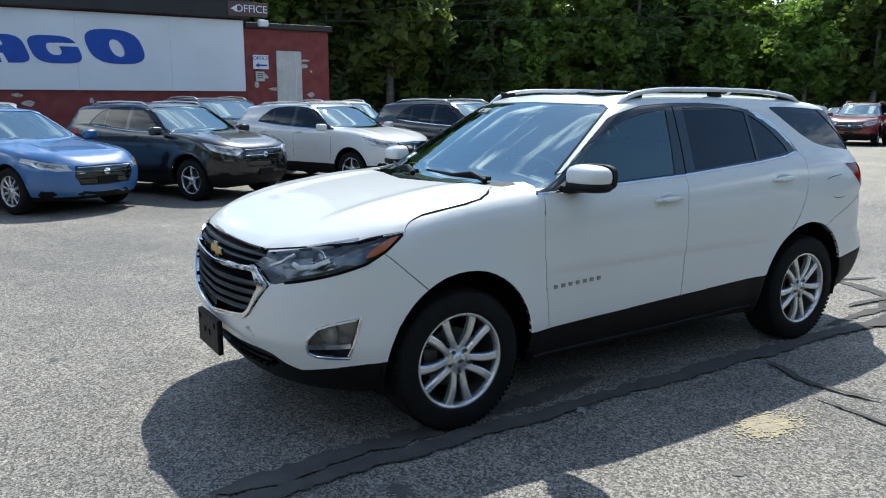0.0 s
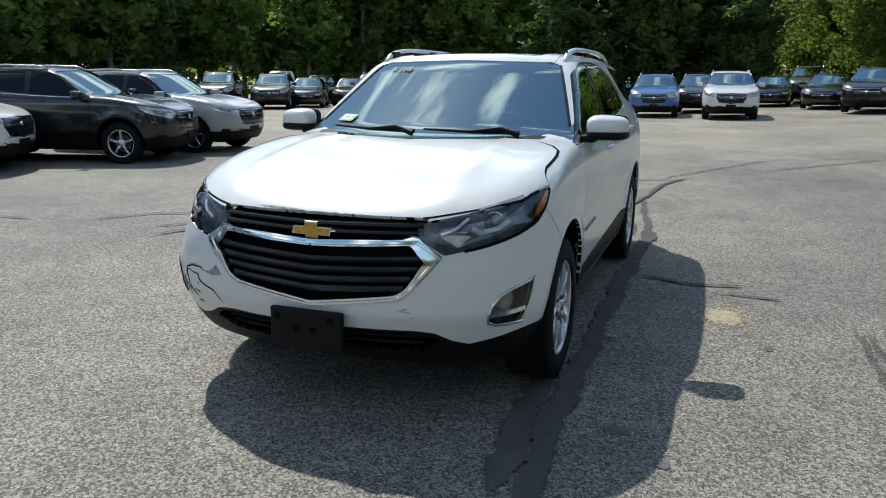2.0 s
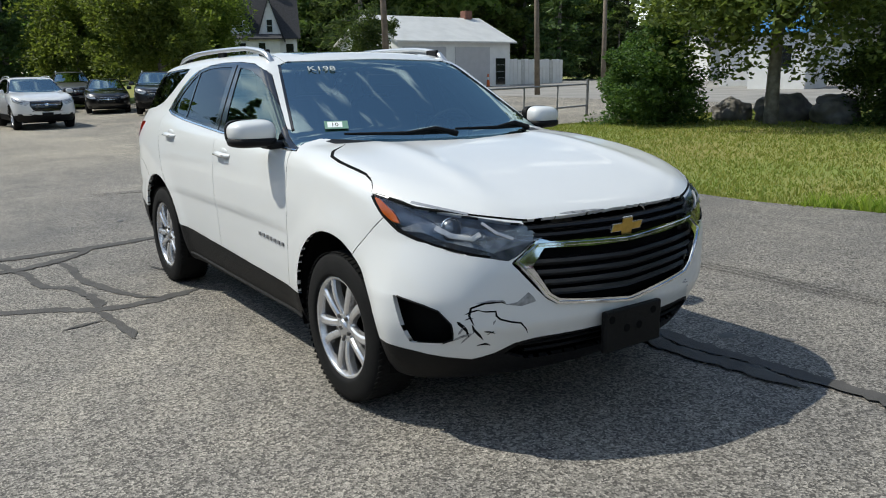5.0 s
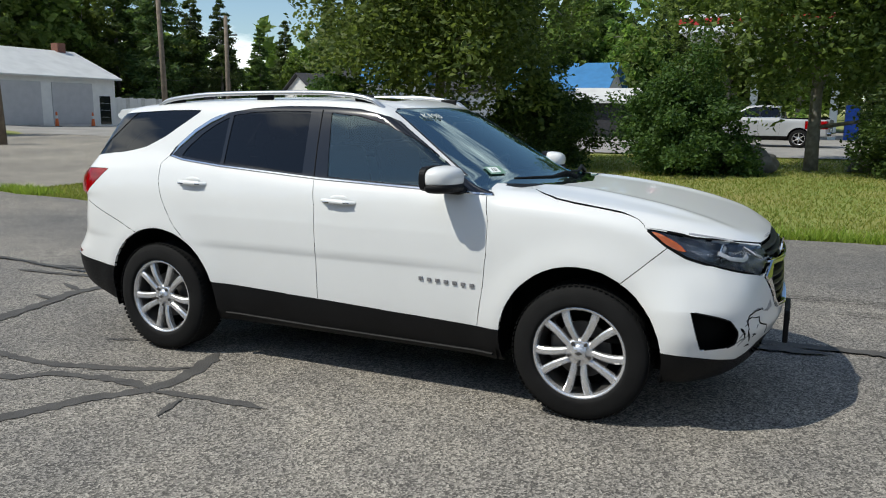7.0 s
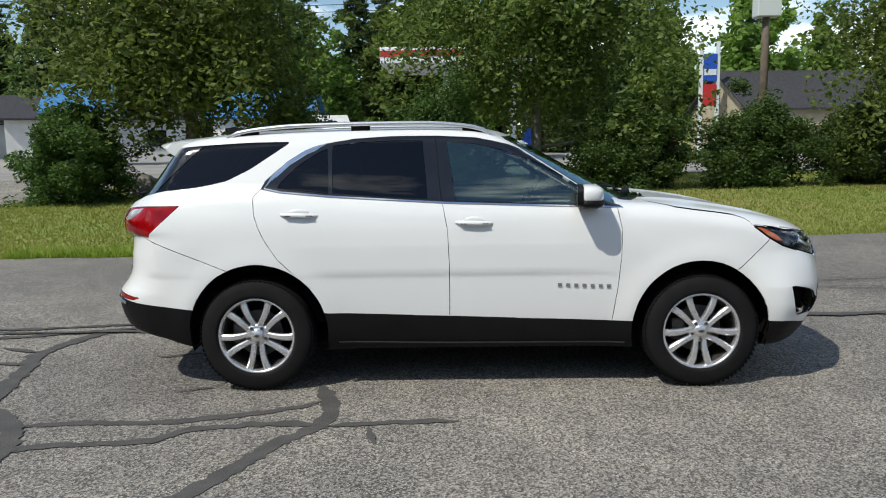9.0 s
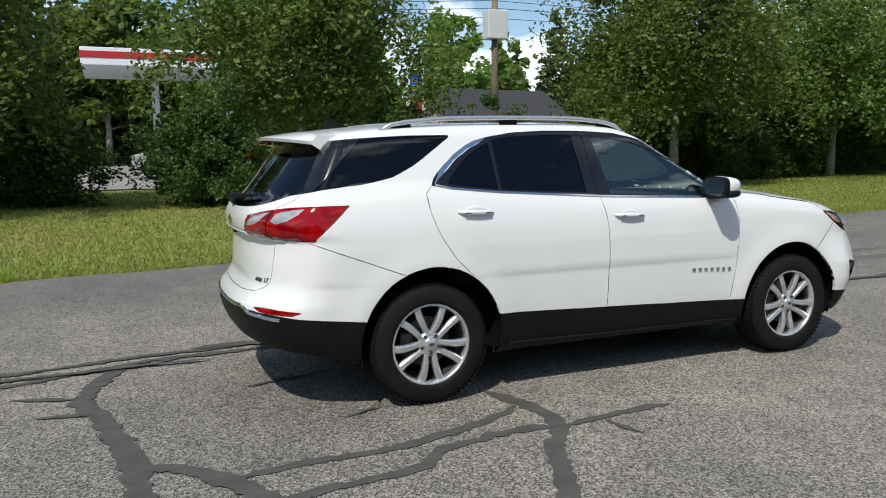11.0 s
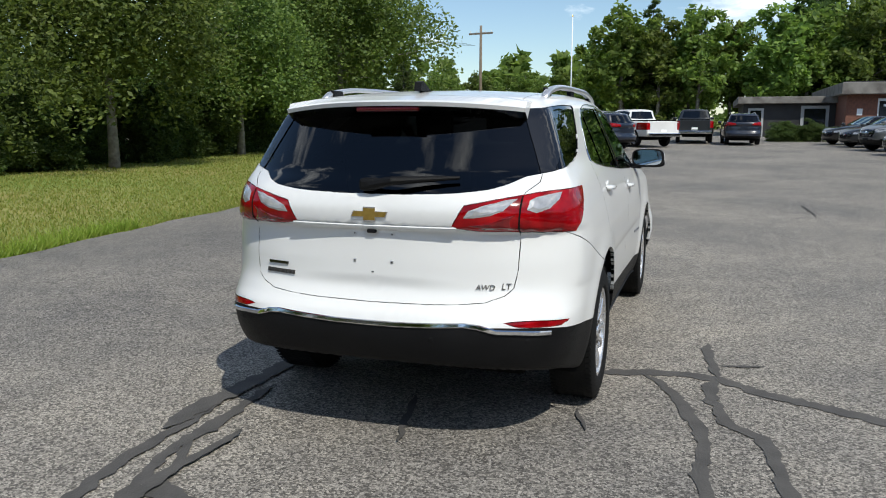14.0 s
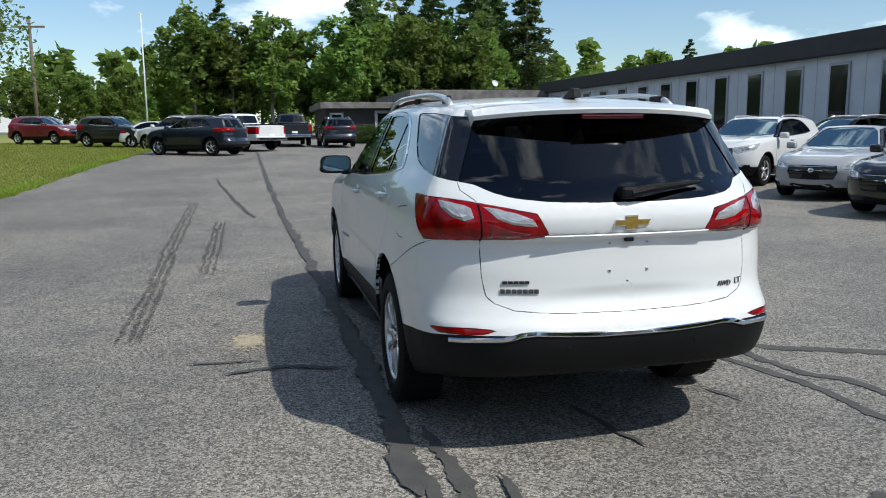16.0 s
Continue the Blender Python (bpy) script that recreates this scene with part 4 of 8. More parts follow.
def lawn_edge(x):
    """Where the asphalt ends and the lawn begins, as y of x."""
    return np.interp(x, [-11.5, -7.5, -5.0, -0.5, 1.3, 3.9, 9.2, 14, 24, 37, 60, 80], [5.3, 4.85, 4.95, 5.5, 5.9, 6.25, 6.7, 6.9, 7.0, 6.6, 6.4, 6.5]) + 0.05 * np.sin(x * 3.1) + 0.03 * np.sin(x * 7.7)


R = [0, 4, 8, 12, 16, 20, 26, 32, 40, 50, 65, 85, 110, 150, 220, 350, 600, 1500]
na = 72
verts = [(0, 0, -0.06)] + [(r * math.cos(a), r * math.sin(a), float(ground_height(r * math.cos(a), r * math.sin(a))) - 0.06) for r in R[1:] for a in np.linspace(0, 2 * math.pi, na, endpoint=False)]
faces = [(0, 1 + k, 1 + (k + 1) % na) for k in range(na)]
for i in range(len(R) - 2):
    for k in range(na):
        a, b = 1 + i * na + k, 1 + i * na + (k + 1) % na
        faces.append((a, a + na, b + na, b))
tagged(link_mesh("ground", verts, faces, GRASS_GROUND), "rough grass and dirt ground reaching the woods", "ground", kind="structure")
# the paved lot: its far edge follows the lawn
NX, NY = 200, 44
xs, us = np.linspace(-60, 84, NX), np.linspace(0, 1, NY) ** 1.0
X = np.repeat(xs[:, None], NY, 1)
Y = -60 + (np.where(X < -11.5, 5.3, lawn_edge(X)) + 60) * us[None, :]
idx = np.arange(X.size).reshape(X.shape)
faces = [(idx[i, j], idx[i + 1, j], idx[i + 1, j + 1], idx[i, j + 1]) for i in range(NX - 1) for j in range(NY - 1)]
tagged(link_mesh("pavement", np.stack([X.ravel(), Y.ravel(), ground_height(X, Y).ravel()], 1), faces, ASPHALT), "worn grey asphalt lot with a coarse pale aggregate", "asphalt", kind="structure")
tagged(sheet("driveway", ASPHALT, -40, -11.5, 5.3, 26, 1.0, 0.0), "worn asphalt driveway to the road", "driveway")
tagged(sheet("road", ROADM, -160, 160, 25, 62, 2.0, 0.012), "pale sunlit road and forecourt", "road")

# the crossover's details -------------------------------------------------------------------
WHEEL_Y = 0.786
for sx in (1, -1):
    for sy in (1, -1):
        wheel_parts("wheel", car, pose(1.3625 * sx, WHEEL_Y * sy, 0.350, 0, 0, 0 if sy > 0 else 180), rim=0.234)
        bm = lathe_bm([(0.10, 0.34), (0.44, 0.34), (0.445, 0.08), (0.43, 0.012)], 44)
        bmesh.ops.delete(bm, geom=[v for v in bm.verts if v.co.z < -0.13], context="VERTS")
        part("wheel_liner", bm, DARK, car, at=pose(1.345 * sx, 0.885 * sy, 0.372, 0, 0, 180 if sy > 0 else 0))
part("underbody", box_bm(-1.85, -0.60, 0.22, 1.95, 0.60, 0.34, 0.04), DARK, car)


def both_ways(pts):
    return [(-a, b) for a, b in pts[::-1]] + list(pts)


# grille: dark backing, V-shaped slats, chrome-edged frame, badge
def skin_patch(name, view, outline, depth, mat, parent, nu=24, nv=8):
    """A patch sunk behind the skin, within an outline's bounds."""
    a = np.array(outline)
    us, vs = np.linspace(a[:, 0].min(), a[:, 0].max(), nu), np.linspace(a[:, 1].min(), a[:, 1].max(), nv)
    pts = [(u, v) for u in us for v in vs]
    Pp, Nn = HERO.on(view, pts)
    Pp = Pp - Nn * depth
    f = [(i * nv + j, (i + 1) * nv + j, (i + 1) * nv + j + 1, i * nv + j + 1) for i in range(nu - 1) for j in range(nv - 1)]
    return link_mesh(name, Pp, f, mat, parent)


skin_patch("grille_backing", "F", both_ways([(0.0, 0.53), (0.50, 0.90)]), 0.075, DARK, car)
skin_patch("lower_grille_backing", "F", both_ways([(0.0, 0.33), (0.56, 0.43)]), 0.06, DARK, car)


def slat(z_mid, z_end, half, name="grille_slat", depth=0.018, wide=0.030, mat=None, view="F"):
    n = 30
    ys = np.linspace(-half, half, n)
    zz = z_mid + (z_end - z_mid) * np.abs(ys) / half
    Pp, Nn = HERO.on(view, list(zip(ys, zz)))
    bm = bmesh.new()
    rings = []
    for p, nn in zip(Pp, Nn):
        base = Vector(p) - Vector(nn) * depth
        out = Vector((nn[0], nn[1], 0)).normalized()
        rings.append([bm.verts.new(base + out * o + Vector((0, 0, h))) for o, h in ((-0.02, wide / 2), (0.006, wide * 0.42), (0.012, 0.0), (0.004, -wide * 0.42), (-0.02, -wide / 2))])
    for a, b in zip(rings, rings[1:]):
        for j in range(4):
            bm.faces.new((a[j], a[j + 1], b[j + 1], b[j]))
    bmesh.ops.recalc_face_normals(bm, faces=bm.faces)
    return part(name, bm, mat or SLAT, car, smooth=False)


for zm, ze, hw in ((0.725, 0.748, 0.475), (0.682, 0.705, 0.462), (0.639, 0.663, 0.435), (0.597, 0.622, 0.405)):
    slat(zm, ze, hw)
slat(0.875, 0.885, 0.47, wide=0.022)
slat(0.842, 0.852, 0.46, wide=0.022)
slat(0.395, 0.40, 0.50, wide=0.016, mat=PLASTIC)
slat(0.36, 0.365, 0.47, wide=0.016, mat=PLASTIC)
for nm, line in (("chrome_rim", both_ways([(0.02, 0.789), (0.40, 0.812), (0.455, 0.816), (0.54, 0.757), (0.432, 0.617), (0.383, 0.583), (0.02, 0.533)])),):
    strip(HERO, nm, "F", line, 0.014, 0.012, CHROME, car, "bright chrome grille rim", closed=True)


def bowtie(w, h, skew=0.012):
    return [(-w, -h * 0.42 - 0.0), (-w * 0.32, -h * 0.42), (-w * 0.32, -h), (w * 0.32, -h), (w * 0.32, -h * 0.42), (w * 0.88, -h * 0.42), (w, h * 0.42), (w * 0.32, h * 0.42), (w * 0.32, h), (-w * 0.32, h), (-w * 0.32, h * 0.42), (-w * 0.88, h * 0.42)]


def badge(at, parent, w=0.088, h=0.034):
    rim_b = prism_bm(bowtie(w + 0.006, h + 0.006), 0, 0.008)
    b = part("badge", rim_b, CHROME, parent, "gold badge with a bright rim", at=at)
    part("badge_face", prism_bm(bowtie(w, h), -0.003, 0.004), GOLD, b)
    return b


Pp, Nn = HERO.on("F", [(0.0, 0.838)])
badge(pose(Pp[0][0] + 0.006, 0, 0.838, 0, 0, 90) @ pose(0, 0, 0, 6, 0, 0), car)
Pp, Nn = HERO.on("R", [(0.0, 1.04)])
badge(pose(Pp[0][0] - 0.004, 0, 1.04, 0, 0, -90), car, 0.082, 0.026)

# headlights: housing, projector, chrome strips, amber end
for sy in (1, -1):
    a = np.array(HEAD) * (sy, 1)
    mid = a.mean(0)
    Pp, Nn = HERO.on("F", list(map(tuple, mid + (a - mid) * 1.04)))
    Pc, Nc = HERO.on("F", [tuple(mid)])
    for nm, dep, mt in (("headlight_housing", 0.05, LAMPIN),):
        pts = [tuple(mid + (q - mid) * f) for f in (0.35, 0.7, 1.05) for q in a]
        Q, QN = HERO.on("F", pts)
        k = len(a)
        dd = np.repeat((dep, dep * 0.9, 0.012), k)[:, None]
        Q = Q - QN * dd
        vv = np.vstack([Pc - Nc * dep, Q])
        ff = [(0, 1 + i, 1 + (i + 1) % k) for i in range(k)] + [(1 + r * k + i, 1 + (r + 1) * k + i, 1 + (r + 1) * k + (i + 1) % k, 1 + r * k + (i + 1) % k) for r in range(2) for i in range(k)]
        link_mesh(nm, vv, ff, mt, car, smooth=False)
    Q, QN = HERO.on("F", [(0.735 * sy, 0.895)])
    c = Vector(Q[0]) - Vector(QN[0]) * 0.03
    d = Vector((1, 0.25 * sy, 0.05)).normalized()
    part("projector_lens", lathe_bm([(0.040, 0.0), (0.038, 0.012), (0.03, 0.02), (0.001, 0.026)], 28), LAMPIN, car, at=Matrix.Translation(c - d * 0.01) @ d.to_track_quat("Y", "Z").to_matrix().to_4x4(), smooth=True)
    part("projector_ring", lathe_bm([(0.040, 0.004), (0.046, 0.008), (0.046, 0.0)], 28), CHROME, car, at=Matrix.Translation(c - d * 0.01) @ d.to_track_quat("Y", "Z").to_matrix().to_4x4(), smooth=True)
    strip(HERO, "lamp_strip", "F", [(0.545 * sy, 0.845), (0.60 * sy, 0.868), (0.635 * sy, 0.905)], 0.012, 0.002, CLEARLENS, car, sink=0.012)
    strip(HERO, "lamp_reflector", "F", [(0.655 * sy, 0.868), (0.685 * sy, 0.85), (0.745 * sy, 0.862), (0.78 * sy, 0.89)], 0.02, 0.001, CLEARLENS, car, sink=0.012)
    strip(HERO, "daytime_strip", "F", [(0.66 * sy, 0.935), (0.74 * sy, 0.957), (0.80 * sy, 0.975)], 0.012, 0.002, CLEARLENS, car, sink=0.012)
    strip(HERO, "amber_reflector", "S+" if sy > 0 else "S-", [(1.685, 0.982), (1.73, 0.955), (1.79, 0.925), (1.84, 0.898)], 0.034, 0.001, AMBER, car, "amber reflector", sink=0.01, taper=True)


def skin_plate(shell, name, view, outline, lift, mat, parent, label="", rings=3):
    """A thin plate that lies on the skin within an outline given in a view."""
    a = np.array(outline, float)
    mid = a.mean(0)
    k = len(a)
    pts = [tuple(mid)] + [tuple(mid + (q - mid) * f) for f in np.linspace(1 / rings, 1.0, rings) for q in a]
    Q, QN = shell.on(view, pts)
    up = np.concatenate([np.full(1 + (rings - 1) * k, lift), np.full(k, lift * 0.25)])
    Q = Q + QN * up[:, None]
    rim = Q[-k:] - QN[-k:] * 0.006
    ff = [(0, 1 + i, 1 + (i + 1) % k) for i in range(k)]
    ff += [(1 + r * k + i, 1 + (r + 1) * k + i, 1 + (r + 1) * k + (i + 1) % k, 1 + r * k + (i + 1) % k) for r in range(rings - 1) for i in range(k)]
    b0 = 1 + (rings - 1) * k
    ff += [(b0 + i, b0 + k + i, b0 + k + (i + 1) % k, b0 + (i + 1) % k) for i in range(k)]
    bm = bmesh.new()
    vs = [bm.verts.new(v) for v in np.vstack([Q, rim])]
    for f in ff:
        bm.faces.new([vs[i] for i in f])
    bmesh.ops.recalc_face_normals(bm, faces=bm.faces)
    if sum(f.normal.dot(Vector(QN[0])) for f in bm.faces) < 0:
        bmesh.ops.reverse_faces(bm, faces=bm.faces)
    return part(name, bm, mat, parent, label)


# fog lights: one in place, the other an empty hole
a = np.array(FOG)
for sy in (1, -1):
    Q, QN = HERO.on("F", [(0.79 * sy, 0.53)])
    c = Vector(Q[0]) - Vector(QN[0]) * 0.07
    skin_patch("fog_recess", "F", [(0.60 * sy, 0.39), (0.885 * sy, 0.67)], 0.07, DARK if sy < 0 else LAMPIN, car, 6, 6)
    strip(HERO, "fog_surround", "F", [(p * sy, q) for p, q in ((0.738, 0.45), (0.716, 0.466), (0.729, 0.532), (0.763, 0.584), (0.80, 0.604), (0.856, 0.628))] , 0.014 if sy > 0 else 0.006, 0.006, CHROME if sy > 0 else PLASTIC, car)
    if sy > 0:
        strip(HERO, "fog_surround", "F", [(0.738, 0.45), (0.78, 0.446), (0.825, 0.445)], 0.014, 0.006, CHROME, car)
        strip(HERO, "fog_surround", "S+", [(1.916, 0.455), (1.90, 0.52), (1.884, 0.58), (1.872, 0.64)], 0.012, 0.005, CHROME, car)
        part("fog_lamp", lathe_bm([(0.05, 0.0), (0.045, 0.02), (0.03, 0.03), (0.001, 0.034)], 24), CLEARLENS, car, at=Matrix.Translation(c + Vector(QN[0]) * 0.02 + Vector((0, 0, 0.02))) @ Vector((1, 0.4, 0)).to_track_quat("Y", "Z").to_matrix().to_4x4(), smooth=True)
        strip(HERO, "fog_bar", "F", [(0.728, 0.497), (0.78, 0.50), (0.84, 0.506)], 0.022, 0.0, CHROME, car, sink=0.02)

# rubber seals round the headlights and the windscreen
for sy in (1, -1):
    strip(HERO, "headlight_seal", "S+" if sy > 0 else "S-", [(2.13, 0.778), (2.05, 0.803), (1.945, 0.836), (1.842, 0.871), (1.75, 0.923), (1.665, 0.988)], 0.013, 0.002, DARK, car)
    strip(HERO, "windscreen_seal", "W", [(0.766 * sy, 1.20), (0.70 * sy, 1.335), (0.622 * sy, 1.487), (0.596 * sy, 1.528)], 0.016, 0.002, GLOSSBLACK, car)

# number-plate bracket, black, with holes
px = 2.275
b = part("plate_bracket", box_bm(px, -0.177, 0.335, px + 0.028, 0.163, 0.512, 0.008), PLASTIC, car, "black plastic plate bracket")
for yy, zz in ((-0.05, 0.425), (0.025, 0.425), (-0.14, 0.475), (0.11, 0.475)):
    part("hole", cyl_bm((px + 0.024, yy, zz), (px + 0.0295, yy, zz), 0.017, seg=16), DARK, b)

# chrome at the windows, the handles, mirrors, rails
for sg in ("S+", "S-"):
    strip(HERO, "window_trim", sg, [(0.872, 1.112), (0.6, 1.122), (-0.18, 1.151), (-0.9, 1.197), (-1.2, 1.226), (-1.295, 1.247)], 0.015, 0.005, CHROME, car, "chrome waist trim")
    strip(HERO, "window_trim", sg, [(-1.295, 1.25), (-1.25, 1.31), (-1.15, 1.40), (-1.05, 1.462), (-0.92, 1.515)], 0.03, 0.004, CHROME, car, taper=True)
    strip(HERO, "sill_line", sg, [(0.9, 0.278), (-0.18, 0.285), (-0.86, 0.30)], 0.016, 0.012, PLASTIC, car)
    strip(HERO, "window_seal", sg, [(-0.25, 1.535), (-0.235, 1.35), (-0.215, 1.16)], 0.006, 0.003, RUBBER, car)
strip(HERO, "fuel_door_seam", "S+", [(-1.73, 1.085), (-1.60, 1.072), (-1.56, 1.06)], 0.004, 0.001, DARK, car)
strip(HERO, "fuel_door_seam", "S+", [(-1.74, 0.935), (-1.66, 0.932), (-1.61, 0.945)], 0.004, 0.001, DARK, car)


def handle(x0, z0, sy, door):
    Q, QN = HERO.on("S+" if sy > 0 else "S-", [(x0, z0)])
    y0 = Q[0][1]
    bm = bmesh.new()
    rings = []
    for i in range(13):
        t = -1 + 2 * i / 12
        lift = 0.030 * (1 - abs(t) ** 3.5) * sy
        hh = 0.015 * (1 - 0.35 * t * t)
        rings.append([bm.verts.new((x0 + 0.112 * t, y0 + lift + o * sy, z0 + h - 0.004 * t)) for o, h in ((-0.016, hh), (0.004, hh * 0.7), (0.006, 0), (0.004, -hh * 0.7), (-0.016, -hh))])
    for a, bb in zip(rings, rings[1:]):
        for j in range(4):
            bm.faces.new((a[j], a[j + 1], bb[j + 1], bb[j]))
    bmesh.ops.recalc_face_normals(bm, faces=bm.faces)
    h = part("door_handle", bm, WHITE, door, smooth=True)
    cup = bmesh.new()
    bmesh.ops.create_uvsphere(cup, u_segments=20, v_segments=10, radius=1.0, matrix=Matrix.Translation((x0 + 0.0, y0 - 0.006 * sy, z0 + 0.012)) @ Matrix.Diagonal((0.062, 0.009, 0.026, 1)))
    part("handle_cup", cup, WHITE, door, smooth=True)
    part("handle_insert", box_bm(x0 - 0.085, y0 + 0.025 * sy, z0 - 0.006, x0 + 0.085, y0 + 0.034 * sy, z0 + 0.002, 0.002), CHROME, door)


for sy in (1, -1):
    side = 0 if sy > 0 else 1
    handle(-0.02, 1.032, sy, panels["front_door"][side])
    handle(-1.075, 1.09, sy, panels["rear_door"][side])
    # mirror: white cap over a black foot, glass facing back
    cap = bmesh.new()
    bmesh.ops.create_uvsphere(cup := cap, u_segments=28, v_segments=16, radius=1.0)
    for v in cap.verts:
        x, y, z = v.co
        sx = 0.10 if x > 0 else 0.045
        v.co = Vector((math.copysign(abs(x) ** 0.8, x) * sx, math.copysign(abs(y) ** 0.62, y) * 0.115, math.copysign(abs(z) ** 0.7, z) * 0.062))
        v.co.z *= 0.82 + 0.18 * (-v.co.y * sy / 0.125 + 1) / 2 + 0.05
        v.co.x -= 0.12 * (v.co.y * sy)
    mir = Matrix.Translation((0.64, 0.968 * sy, 1.198))
    m = part("door_mirror", cap, WHITE, car, "white door mirror with a black foot", smooth=True, at=mir)
    low = bmesh.new()
    bmesh.ops.create_uvsphere(low, u_segments=28, v_segments=12, radius=1.0)
    for v in low.verts:
        x, y, z = v.co
        sx = 0.103 if x > 0 else 0.048
        v.co = Vector((math.copysign(abs(x) ** 0.8, x) * sx, math.copysign(abs(y) ** 0.62, y) * 0.117, math.copysign(abs(z) ** 0.7, z) * 0.032 - 0.046))
        v.co.x -= 0.12 * (v.co.y * sy)
    part("mirror_base", low, PLASTIC, m, smooth=True)
    part("mirror_foot", box_bm(-0.03, -0.20 if sy > 0 else 0.05, -0.088, 0.09, -0.05 if sy > 0 else 0.20, -0.048, 0.015), PLASTIC, m)
    oval = [(0.116 * math.copysign(abs(math.cos(q)) ** 0.5, math.cos(q)), 0.064 * math.copysign(abs(math.sin(q)) ** 0.6, math.sin(q)) - 0.004) for q in np.linspace(0, 2 * math.pi, 28, endpoint=False)]
    turned = Matrix.Rotation(0.12 * sy, 4, "Z")
    bez = part("mirror_bezel", prism_bm(oval, -0.058, -0.026, "x"), PLASTIC, m, "black mirror rim", at=turned)
    part("mirror_glass", prism_bm([(a * 0.9, b * 0.86) for a, b in oval], -0.0605, -0.058, "x"), MIRROR, bez)
    # roof rail
    pts = []
    n = 26
    for i in range(n):
        t = i / (n - 1)
        x = 0.12 - 1.68 * t
        Q, QN = HERO.on("T", [(x, 0.60 * sy)])
        lift = 0.052 * min(1.0, (math.sin(math.pi * t)) ** 0.35 * 1.15)
        pts.append((x, 0.605 * sy, Q[0][2] + lift - 0.012))
    bm = bmesh.new()
    rings = []
    for x, y, z in pts:
        rings.append([bm.verts.new((x, y + a, z + b)) for a, b in ((-0.017, -0.012), (-0.019, 0.004), (-0.01, 0.014), (0.01, 0.014), (0.019, 0.004), (0.017, -0.012))])
    for a, bb in zip(rings, rings[1:]):
        for j in range(6):
            bm.faces.new((a[j], a[(j + 1) % 6], bb[(j + 1) % 6], bb[j]))
    bm.faces.new(rings[0])
    bm.faces.new(rings[-1])
    bmesh.ops.recalc_face_normals(bm, faces=bm.faces)
    r = part("roof_rail", bm, SILVERTRIM, car, "silver roof rail", smooth=True)
    for x in (-0.02, -0.72, -1.42):
        Q, QN = HERO.on("T", [(x, 0.60 * sy)])
        part("rail_foot", box_bm(x - 0.06, 0.592 * sy - 0.012, Q[0][2] - 0.02, x + 0.06, 0.592 * sy + 0.012, Q[0][2] + 0.038, 0.008), PLASTIC, r)

# spoiler over the rear glass, with the high brake light, the fin and wipers
bm = bmesh.new()
rings = []
for i in range(31):
    y = -0.60 + 1.2 * i / 30
    u = abs(y) / 0.60
    x_end = -2.125 + 0.17 * u ** 2.2
    Q, QN = HERO.on("T", [(-1.80, y), (x_end + 0.1, y)])
    z0 = Q[0][2] + 0.004
    zt = 1.53 - 0.028 * u ** 2.4
    z1 = zt
    rings.append([bm.verts.new(p) for p in ((-1.78, y, z0 - 0.004), (-1.92, y, z0 * 0.55 + z1 * 0.45 + 0.006), (x_end + 0.02, y, z1 + 0.004), (x_end, y, z1 - 0.004), (x_end + 0.008, y, z1 - 0.022), (-1.93 + 0.05 * u, y, z1 - 0.065))])
for a, bb in zip(rings, rings[1:]):
    for j in range(4):
        bm.faces.new((a[j], a[j + 1], bb[j + 1], bb[j]))
bm.faces.new(rings[0])
bm.faces.new(rings[-1])
bmesh.ops.recalc_face_normals(bm, faces=bm.faces)
under_rows = [[v.co.copy() for v in r[4:]] for r in rings]
sp = part("spoiler", bm, WHITE, car, "white roof spoiler", smooth=False)
part("high_brake_light", box_bm(-2.116, -0.15, 1.483, -2.08, 0.15, 1.502, 0.005), DARKRED, sp)
bm = bmesh.new()
rows2 = [[bm.verts.new(q) for q in (a, b, b + Vector((0.02, 0, 0.012)), a + Vector((0.004, 0, 0.014)))] for a, b in under_rows]
for a, bb in zip(rows2, rows2[1:]):
    for j in range(4):
        bm.faces.new((a[j], a[(j + 1) % 4], bb[(j + 1) % 4], bb[j]))
bmesh.ops.recalc_face_normals(bm, faces=bm.faces)
part("spoiler_underside", bm, GLOSSBLACK, sp, "black underside of the spoiler")
fin = prism_bm([(0.10, 0.0), (-0.10, 0.0), (-0.09, 0.042), (-0.06, 0.05), (-0.03, 0.04), (0.03, 0.018)], -0.018, 0.018)
part("antenna_fin", fin, PLASTIC, car, at=pose(-1.62, 0, 1.588, 0, 3, 0))
Q, QN = HERO.on("R", [(0.0, 1.155), (-0.36, 1.20)])
part("rear_wiper", tube_bm([(Q[0][0] - 0.03, 0.0, 1.165), (Q[0][0] - 0.035, -0.1, 1.185), (Q[1][0] - 0.025, -0.38, 1.20)], [0.026, 0.02, 0.008], 10), PLASTIC, car, "black rear wiper")
part("rear_wiper_pivot", box_bm(Q[0][0] - 0.05, -0.03, 1.14, Q[0][0] + 0.02, 0.05, 1.195, 0.015), PLASTIC, car)
for y0, y1 in ((0.55, 0.02), (-0.02, -0.58)):
    Q, QN = HERO.on("W", [(y0, 1.150), ((y0 + y1) / 2, 1.153), (y1, 1.160)])
    off = [Vector(q) + Vector(nn) * 0.02 for q, nn in zip(Q, QN)]
    part("wiper", tube_bm(off, [0.012, 0.01, 0.006], 8), PLASTIC, car)
    part("wiper_arm", tube_bm([off[0] + Vector((0.03, 0.0, -0.01)), off[0] * 0.6 + off[1] * 0.4 + Vector((0.012, 0, 0.02)), off[1]], [0.016, 0.012, 0.008], 8), PLASTIC, car)

